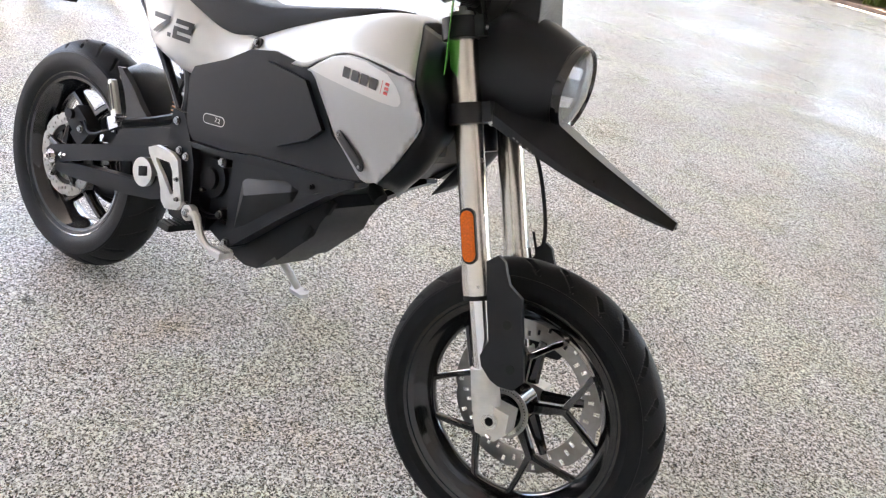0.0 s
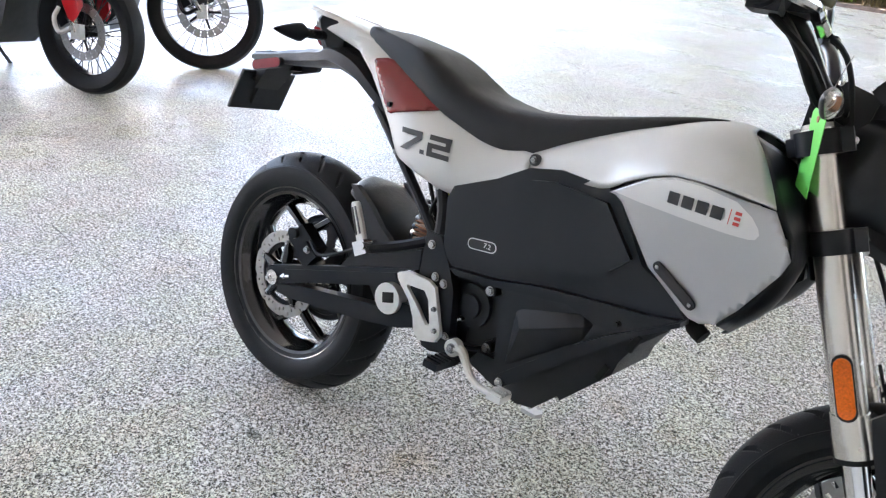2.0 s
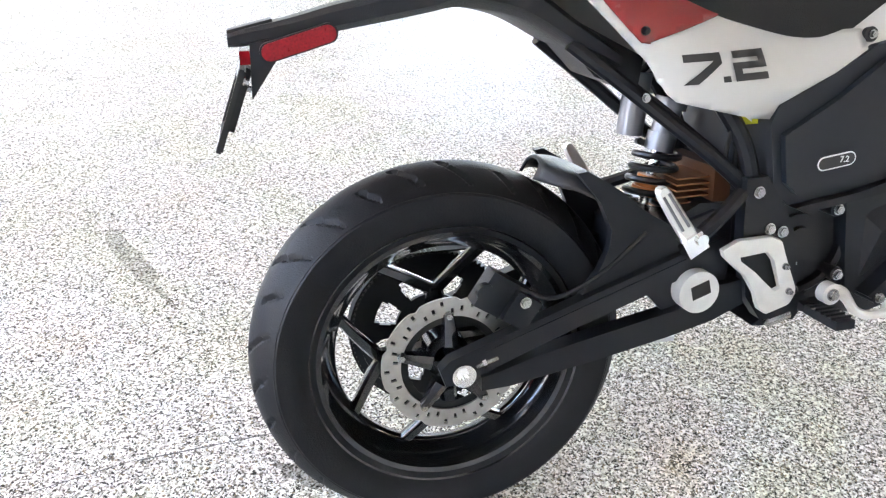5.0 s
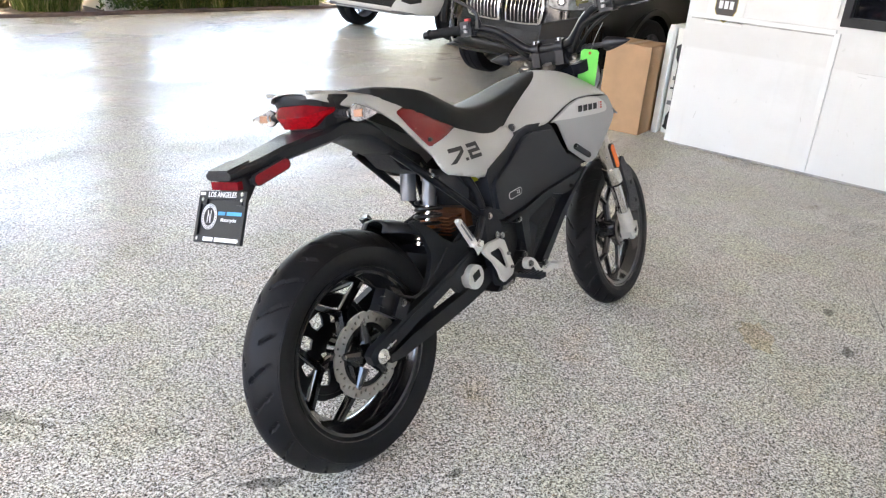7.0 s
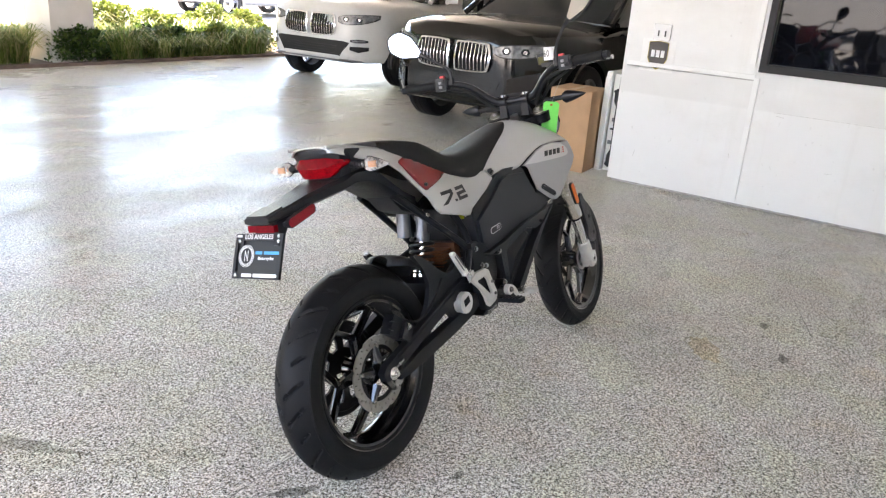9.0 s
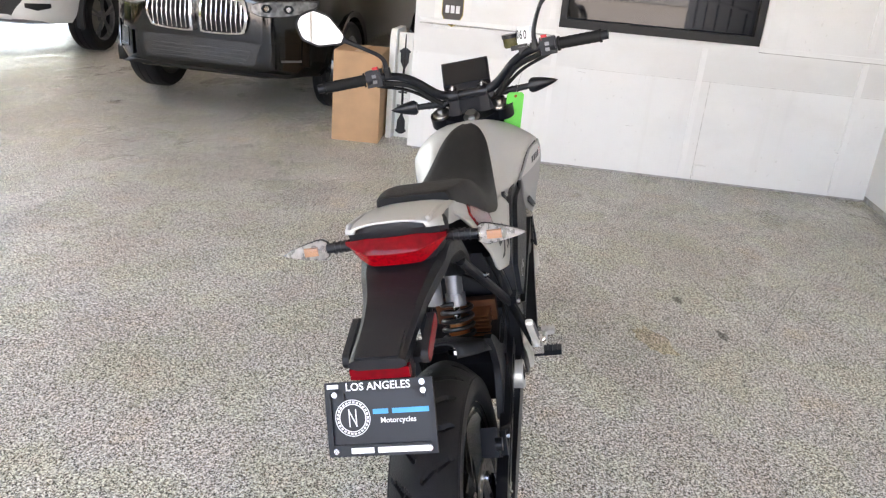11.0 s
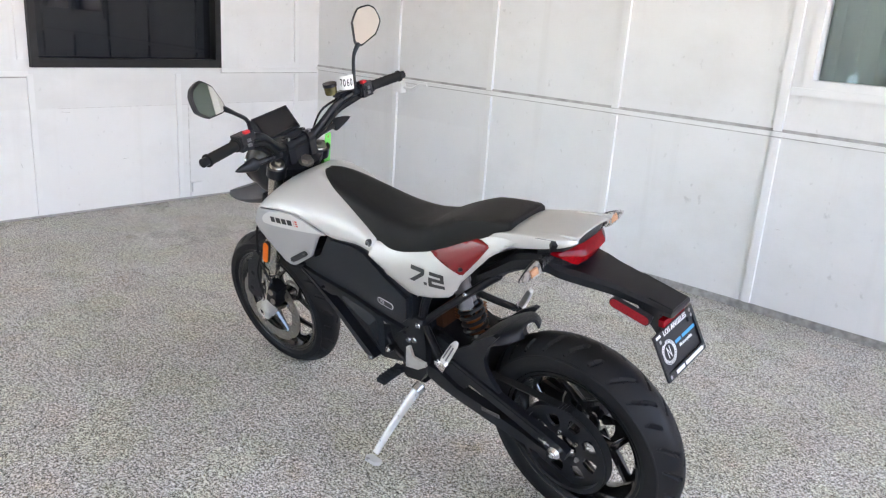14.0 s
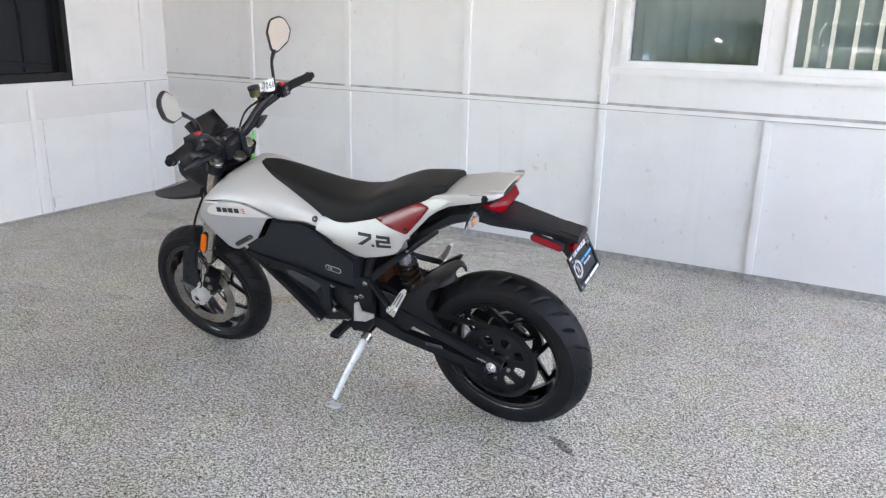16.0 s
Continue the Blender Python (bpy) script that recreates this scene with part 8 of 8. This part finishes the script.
def parked_bike(m, red, R, label, scale=1.0):
    """Front axle over the origin, heading along +x."""
    b = empty("motorcycle", m @ Matrix.Diagonal((scale, scale, scale, 1)), label, "motorcycle")
    rim = R - (0.098 if red else 0.075)
    spoke_wheel(b, Matrix.Translation((0, 0, R)), R, 0.060 if red else 0.048, rim, 40 if red else 32, -1, 0.9 if red else 0.5)
    spoke_wheel(b, Matrix.Translation((-1.52, 0, 0.33)), 0.33, 0.075 if red else 0.062, 0.255, 36, -1, 0.6)
    rk = 0.47
    for s in (1, -1):
        y = s * 0.095
        bm = B()
        cyl(bm, (0.0, y, R), (-rk * 0.32, y, R + 0.32), 0.022, n=16)
        cyl(bm, (-rk * 0.30, y, R + 0.30), (-rk * 0.62, y, R + 0.64), 0.028, n=18)
        part("fork_leg", bm, M_FORK, b, "polished fork leg")
        bm = B()
        if red:
            hull(bm, [(0.035, y + s * 0.028, R + 0.09), (-0.035, y + s * 0.030, R + 0.07), (0.02, y + s * 0.040, R + 0.37), (-0.15, y + s * 0.040, R + 0.36), (0.045, y, R + 0.14), (0.03, y - s * 0.01, R + 0.37), (-0.12, y + s * 0.01, R + 0.40), (0.0, y + s * 0.03, R + 0.05)])
            part("fork_guard", bm, M_REDBIKE, b, "red plastic fork guard")
        else:
            hull(bm, [(0.035, y + s * 0.02, R + 0.06), (-0.01, y + s * 0.028, R + 0.04), (-0.10, y + s * 0.02, R + 0.40), (-0.20, y + s * 0.02, R + 0.38), (0.0, y, R + 0.10)])
            part("fork_guard", bm, M_BLKPLAST, b, "black plastic fork guard")
        bm = B()
        box(bm, (0.0, y, R), (0.06, 0.04, 0.08), 0.012)
        part("axle_lug", bm, M_ALLOY, b)
        bm = B()
        tube(bm, [(-0.02, y + s * 0.03, R + 0.02), (-0.09, y + s * 0.04, R - 0.01), (-0.13, y + s * 0.03, R + 0.06), (-0.12, y, R + 0.12)], 0.012, n=8)
        part("caliper_bracket", bm, M_ALLOY if red else M_SATINBLK, b)
        bm = B()
        box(bm, (-0.115, y - s * 0.02, R + 0.07), (0.06, 0.04, 0.10), 0.01, m=pose(0, 0, 0, 0, -30, 0))
        part("caliper", bm, M_SATINBLK, b)
    # mudguard
    bm = B()
    rows = []
    for k in range(11):
        a = radians(150 - 95 * k / 10)
        rr = R + (0.035 if red else 0.14)
        hw = 0.07 - 0.02 * abs(k - 5) / 5
        rows.append([(rr * math.cos(a) - dr * math.cos(a), hw * y, R + rr * math.sin(a) - dr * math.sin(a)) for y, dr in ((-1, 0.03), (-0.6, 0.005), (0, 0), (0.6, 0.005), (1, 0.03))])
    patch(bm, rows, per=2, across=2)
    thicken(part("front_fender", bm, M_REDBIKE if red else M_BLKPLAST, b, "front fender"), 0.004)
    # engine, skid plate, radiator guards
    bm = B()
    prism(bm, [(-0.45, 0.40), (-0.55, 0.30), (-0.95, 0.26), (-1.12, 0.36), (-1.05, 0.62), (-0.80, 0.74), (-0.52, 0.66)], -0.16, 0.16, "y", 0.03)
    part("engine", bm, M_SATINBLK, b, "dark engine block")
    bm = B()
    prism(bm, [(-0.40, 0.50), (-0.46, 0.34), (-0.58, 0.22), (-1.0, 0.20), (-1.0, 0.24), (-0.62, 0.27), (-0.50, 0.38), (-0.44, 0.52)], -0.17, 0.17, "y", 0.012)
    part("skid_plate", bm, M_SKID if red else M_CARTRIM, b, "grey metal skid plate")
    for s in (1, -1):
        bm = B()
        tube(bm, [(-0.42, s * 0.20, 0.78), (-0.36, s * 0.24, 0.60), (-0.52, s * 0.22, 0.40), (-0.85, s * 0.22, 0.32)], 0.016, n=8)
        part("crash_bar", bm, M_SKID if red else M_SATINBLK, b)
        bm = B()
        prism(bm, [(-1.52, 0.35), (-1.50, 0.30), (-0.98, 0.33), (-0.98, 0.45)], s * 0.10, s * 0.13, "y", 0.01)
        part("swingarm", bm, M_SATINBLK, b)
    bm = B()
    prism(bm, [(-0.30, 0.95), (-0.40, 0.70), (-0.75, 0.72), (-0.98, 0.84), (-1.05, 0.92), (-0.70, 1.06), (-0.42, 1.08)], -0.17, 0.17, "y", 0.04)
    part("tank", bm, M_REDBIKE if red else M_CARTRIM, b, "fuel tank with side panels")
    bm = B()
    prism(bm, [(-0.75, 0.93), (-1.0, 0.86), (-1.55, 0.90), (-1.75, 0.98), (-1.70, 1.02), (-1.3, 0.97), (-1.0, 0.94)], -0.13, 0.13, "y", 0.03)
    part("seat", bm, M_SEAT, b)
    bm = B()
    tube(bm, [(-0.48, -0.42, 1.16), (-0.44, -0.25, 1.18), (-0.38, -0.08, 1.10), (-0.38, 0.08, 1.10), (-0.44, 0.25, 1.18), (-0.48, 0.42, 1.16)], 0.013, n=8)
    part("handlebar", bm, M_SATINBLK, b)
    bm = B()
    hull(bm, [(-0.22, -0.13, 1.0), (-0.22, 0.13, 1.0), (-0.16, -0.10, 0.86), (-0.16, 0.10, 0.86), (-0.34, -0.14, 1.14), (-0.34, 0.14, 1.14), (-0.40, -0.10, 0.84), (-0.40, 0.10, 0.84)])
    part("headlamp_fairing", bm, M_REDBIKE if red else M_BLKPLAST, b)
    bm = B()
    tube(bm, [(-0.95, 0.12, 0.30), (-0.93, 0.22, 0.14), (-0.91, 0.30, 0.012)], 0.012, n=8)
    cyl(bm, (-0.91, 0.30, 0.0), (-0.91, 0.30, 0.014), 0.03, n=12)
    part("side_stand", bm, M_SKID, b)
    return b


parked_bike(pose(-2.90, 0.92, 0, -8, 0, 20), True, 0.345, "red adventure motorcycle parked in the row", 1.0)
parked_bike(pose(-2.98, 1.75, 0, -8, 0, 44), False, 0.35, "black dirt motorcycle with a tall wire wheel", 1.04)
parked_bike(pose(-2.95, 0.13, 0, -8, 0, 20), False, 0.32, "dark motorcycle parked at the end of the row", 1.0)


# ---- planting bed and what lies beyond ----
M_LEAF = leaf_mat("leaf_green", (0.020, 0.045, 0.010), (0.055, 0.105, 0.022), (0.12, 0.17, 0.035))
M_LEAF2 = leaf_mat("leaf_yellow_green", (0.050, 0.085, 0.016), (0.13, 0.17, 0.03), (0.24, 0.26, 0.06))
M_DRY = leaf_mat("dry_grass", (0.12, 0.085, 0.045), (0.26, 0.20, 0.11), (0.34, 0.27, 0.15))
M_BARK = mat("tree_bark", (0.13, 0.10, 0.075), 0.9, vary=0.4, scale=14, bump=0.8, bump_scale=50)
bed = [(12.5, 8.28), (2.6, 8.38), (0.0, 9.22), (-2.4, 9.6), (-5.2, 10.05), (-5.2, 11.6), (0.0, 11.0), (4.2, 10.2), (12.5, 10.1)]
thing("planting_bed", slab(bed, -0.05, 0.03), M_SOIL, "narrow soil bed with low shrubs", "planting bed", kind="structure")
kerb_line = [(12.5, 8.28), (7.7, 8.32), (2.6, 8.38), (0.0, 9.22), (-2.4, 9.6), (-5.2, 10.05)]
for (x0, y0), (x1, y1) in zip(kerb_line, kerb_line[1:]):
    a, b2 = Vector((x0, y0, 0)), Vector((x1, y1, 0))
    d = (b2 - a)
    bm = B()
    box(bm, (0, 0, 0.012), (d.length, 0.09, 0.06), 0.008)
    moved(bm, Matrix.Translation((a + b2) / 2) @ Matrix.Rotation(math.atan2(d.y, d.x), 4, "Z"))
    thing("kerb", bm, M_KERB, "reddish brick edging of the planting bed", "kerb", kind="structure")


def blade_clump(bm, c, r, h, n, rnd, wide=0.0065):
    for _ in range(n):
        a = rnd.uniform(0, 2 * math.pi)
        lean = rnd.uniform(0.15, 1.25)
        hh = h * rnd.uniform(0.55, 1.1)
        base = Vector((c[0] + rnd.uniform(-r, r) * 0.5, c[1] + rnd.uniform(-r, r) * 0.5, c[2]))
        out = Vector((math.cos(a), math.sin(a), 0))
        sidev = Vector((-out.y, out.x, 0)) * wide * rnd.uniform(0.6, 1.5)
        pts = [base, base + out * lean * hh * 0.28 + Vector((0, 0, hh * 0.55)), base + out * lean * hh * 0.68 + Vector((0, 0, hh * 0.86)), base + out * lean * hh * 1.15 + Vector((0, 0, hh * (1.0 - 0.42 * lean)))]
        rows = [(bm.verts.new(p - sidev * k), bm.verts.new(p + sidev * k)) for p, k in zip(pts[:3], (0.8, 1.0, 0.7))]
        tip = bm.verts.new(pts[3])
        for (p, q), (u, v) in zip(rows, rows[1:]):
            bm.faces.new((p, q, v, u))
        bm.faces.new((rows[2][0], rows[2][1], tip))


def leaf_mound(bm, c, rx, ry, h, n, rnd, size=0.05):
    for _ in range(n):
        a, q = rnd.uniform(0, 2 * math.pi), rnd.random() ** 0.5
        z = h * rnd.random() ** 0.7
        k = math.sqrt(max(0.05, 1 - (z / (h * 1.08)) ** 2)) * (0.8 + 0.35 * noise.noise(Vector((c[0] + math.cos(a), c[1] + math.sin(a), z * 3))))
        p = Vector((c[0] + rx * k * q * math.cos(a), c[1] + ry * k * q * math.sin(a), c[2] + z))
        t = Vector((rnd.uniform(-1, 1), rnd.uniform(-1, 1), rnd.uniform(-0.2, 1))).normalized()
        u = t.cross(Vector((rnd.uniform(-1, 1), rnd.uniform(-1, 1), rnd.uniform(-1, 1)))).normalized()
        s1 = size * rnd.uniform(0.6, 1.4)
        vs = [bm.verts.new(v) for v in (p, p + t * s1 * 0.5 + u * s1 * 0.28, p + t * s1, p + t * s1 * 0.5 - u * s1 * 0.28)]
        bm.faces.new(vs)


def shrub(x, y, r, h, style, seed):
    rnd = random.Random(seed)
    bm = B()
    if style == "grass":
        for k in range(7):
            blade_clump(bm, (x + rnd.uniform(-r, r) * 0.6, y + rnd.uniform(-r, r) * 0.5, 0.03), r * 0.6, h, 75, rnd)
        thing("grass_clump", bm, M_GRASS, "arching yellow-green grass clump in the bed", "plant", group="shrubs in the bed")
    elif style == "dry":
        for k in range(5):
            blade_clump(bm, (x + rnd.uniform(-r, r) * 0.6, y + rnd.uniform(-r, r) * 0.5, 0.03), r * 0.6, h, 40, rnd)
        thing("dry_grass", bm, M_DRY, "dry straw-coloured grass clump in the bed", "plant", group="shrubs in the bed")
    elif style == "light":
        leaf_mound(bm, (x, y, 0.03), r, r * 0.8, h, 1800, rnd)
        thing("shrub", bm, M_LEAF2, "sunlit yellow-green shrub at the back of the bed", "plant", group="shrubs in the bed")
    else:
        leaf_mound(bm, (x, y, 0.03), r, r * 0.8, h, 1800, rnd)
        thing("shrub", bm, M_LEAF, "low leafy green shrub in the bed", "plant", group="shrubs in the bed")


rnd = random.Random(5)
# loose grass and dry tufts, a broad shrub at the column, then a clipped hedge
for i in range(6):
    shrub(1.9 + 0.24 * i, 9.05 + rnd.uniform(-0.15, 0.15), 0.22, rnd.uniform(0.14, 0.3), "dry", 100 + i)
for i in range(3):
    shrub(3.25 + 0.18 * i, 8.74 + rnd.uniform(-0.05, 0.05), 0.26, 0.52, "grass", 120 + i)
for i in range(3):
    shrub(4.16 + 0.20 * i, 8.54, 0.27, 0.40 + 0.05 * (i % 2), "mound", 130 + i)
for i in range(12):
    shrub(4.98 + 0.25 * i, 8.66 + rnd.uniform(-0.05, 0.05), 0.36, 0.40 + rnd.uniform(-0.06, 0.06), "light" if i % 2 else "mound", 150 + i)
for i in range(8):
    shrub(5.0 + 0.36 * i, 8.60 + rnd.uniform(-0.05, 0.05), 0.32, 0.42 + rnd.uniform(-0.1, 0.1), "grass", 165 + i)
for i in range(12):
    shrub(4.9 + 0.30 * i, 9.35 + rnd.uniform(-0.1, 0.1), 0.46, 0.62 + rnd.uniform(-0.1, 0.1), "light" if i % 3 else "grass", 180 + i)
for i in range(18):
    f = i / 17
    x, y = 1.9 - 6.6 * f, 9.15 + 1.2 * f
    shrub(x + rnd.uniform(-0.15, 0.15), y + 0.10, 0.36, rnd.uniform(0.30, 0.55), ("mound", "mound", "dry", "grass", "mound")[i % 5], 200 + i)
    shrub(x + 0.2, y + 0.75, 0.5, rnd.uniform(0.5, 0.95), ("light", "grass", "mound")[i % 3], 260 + i)


def screen_tree(x, y, h, r, seed):
    """A tree added to screen the sky: tapered trunk, forked limbs and a crown of small leaf clumps with gaps."""
    rnd = random.Random(seed)
    tree = empty("tree", pose(x, y, 0), "leafy tree added out of view behind the planting bed to screen the sky", "tree")
    bm = B()
    fork = Vector((rnd.uniform(-0.1, 0.1), rnd.uniform(-0.1, 0.1), h * 0.42))
    tube(bm, [(0, 0, -0.02), (0.03, 0.02, h * 0.2), fork], 0.1, n=10, radii=[0.15, 0.11, 0.09])
    part("trunk", bm, M_BARK, tree)
    tips = []
    for k in range(7):
        a = 2 * math.pi * k / 7 + rnd.uniform(-0.3, 0.3)
        tip = Vector((math.cos(a) * r * rnd.uniform(0.45, 0.8), math.sin(a) * r * rnd.uniform(0.45, 0.8), h * rnd.uniform(0.62, 0.92)))
        bm = B()
        tube(bm, [fork - Vector((0, 0, 0.05)), (fork + tip) / 2 + Vector((0, 0, 0.15)), tip], 0.05, n=7, radii=[0.06, 0.04, 0.015])
        part("limb", bm, M_BARK, tree)
        tips += [tip, (fork + tip) / 2 + Vector((0, 0, 0.3))]
    bm = B()
    for tip in tips:
        for _ in range(3):
            c = tip + Vector((rnd.uniform(-0.25, 0.25) * r, rnd.uniform(-0.25, 0.25) * r, rnd.uniform(-0.35, 0.2) * r))
            leaf_mound(bm, c, r * rnd.uniform(0.2, 0.32), r * rnd.uniform(0.2, 0.32), r * rnd.uniform(0.2, 0.32), 400, rnd, 0.11 * h / 5.2)
    part("crown", bm, M_LEAF, tree)


# trees added out of view; they hold back skylight and darken reflections
screen_tree(-1.9, 12.6, 5.2, 2.2, 31)
screen_tree(-5.6, 13.0, 5.6, 2.4, 32)
screen_tree(1.2, 12.9, 5.4, 2.3, 33)
screen_tree(-9.2, 12.6, 5.8, 2.5, 34)
for k, (x, y) in enumerate(((-10.5, 19.5), (-6.4, 20.5), (-2.2, 19.8), (1.8, 20.6))):
    screen_tree(x, y, 7.2, 3.2, 40 + k)
# cars across the street
suv(pose(13.2, 16.6, 0, 0, 0, 178), M_GREYCAR, "grey car parked across the street", True)
suv(pose(2.9, 13.4, 0, 0, 0, -82), M_BLACKCAR, "dark car parked behind the planting bed", True)
suv(pose(-0.7, 13.6, 0, 0, 0, -98), M_WHITECAR, "pale car parked behind the planting bed", False)
suv(pose(-3.9, 13.9, 0, 0, 0, -92), M_BLACKCAR, "dark car parked behind the trees", True)
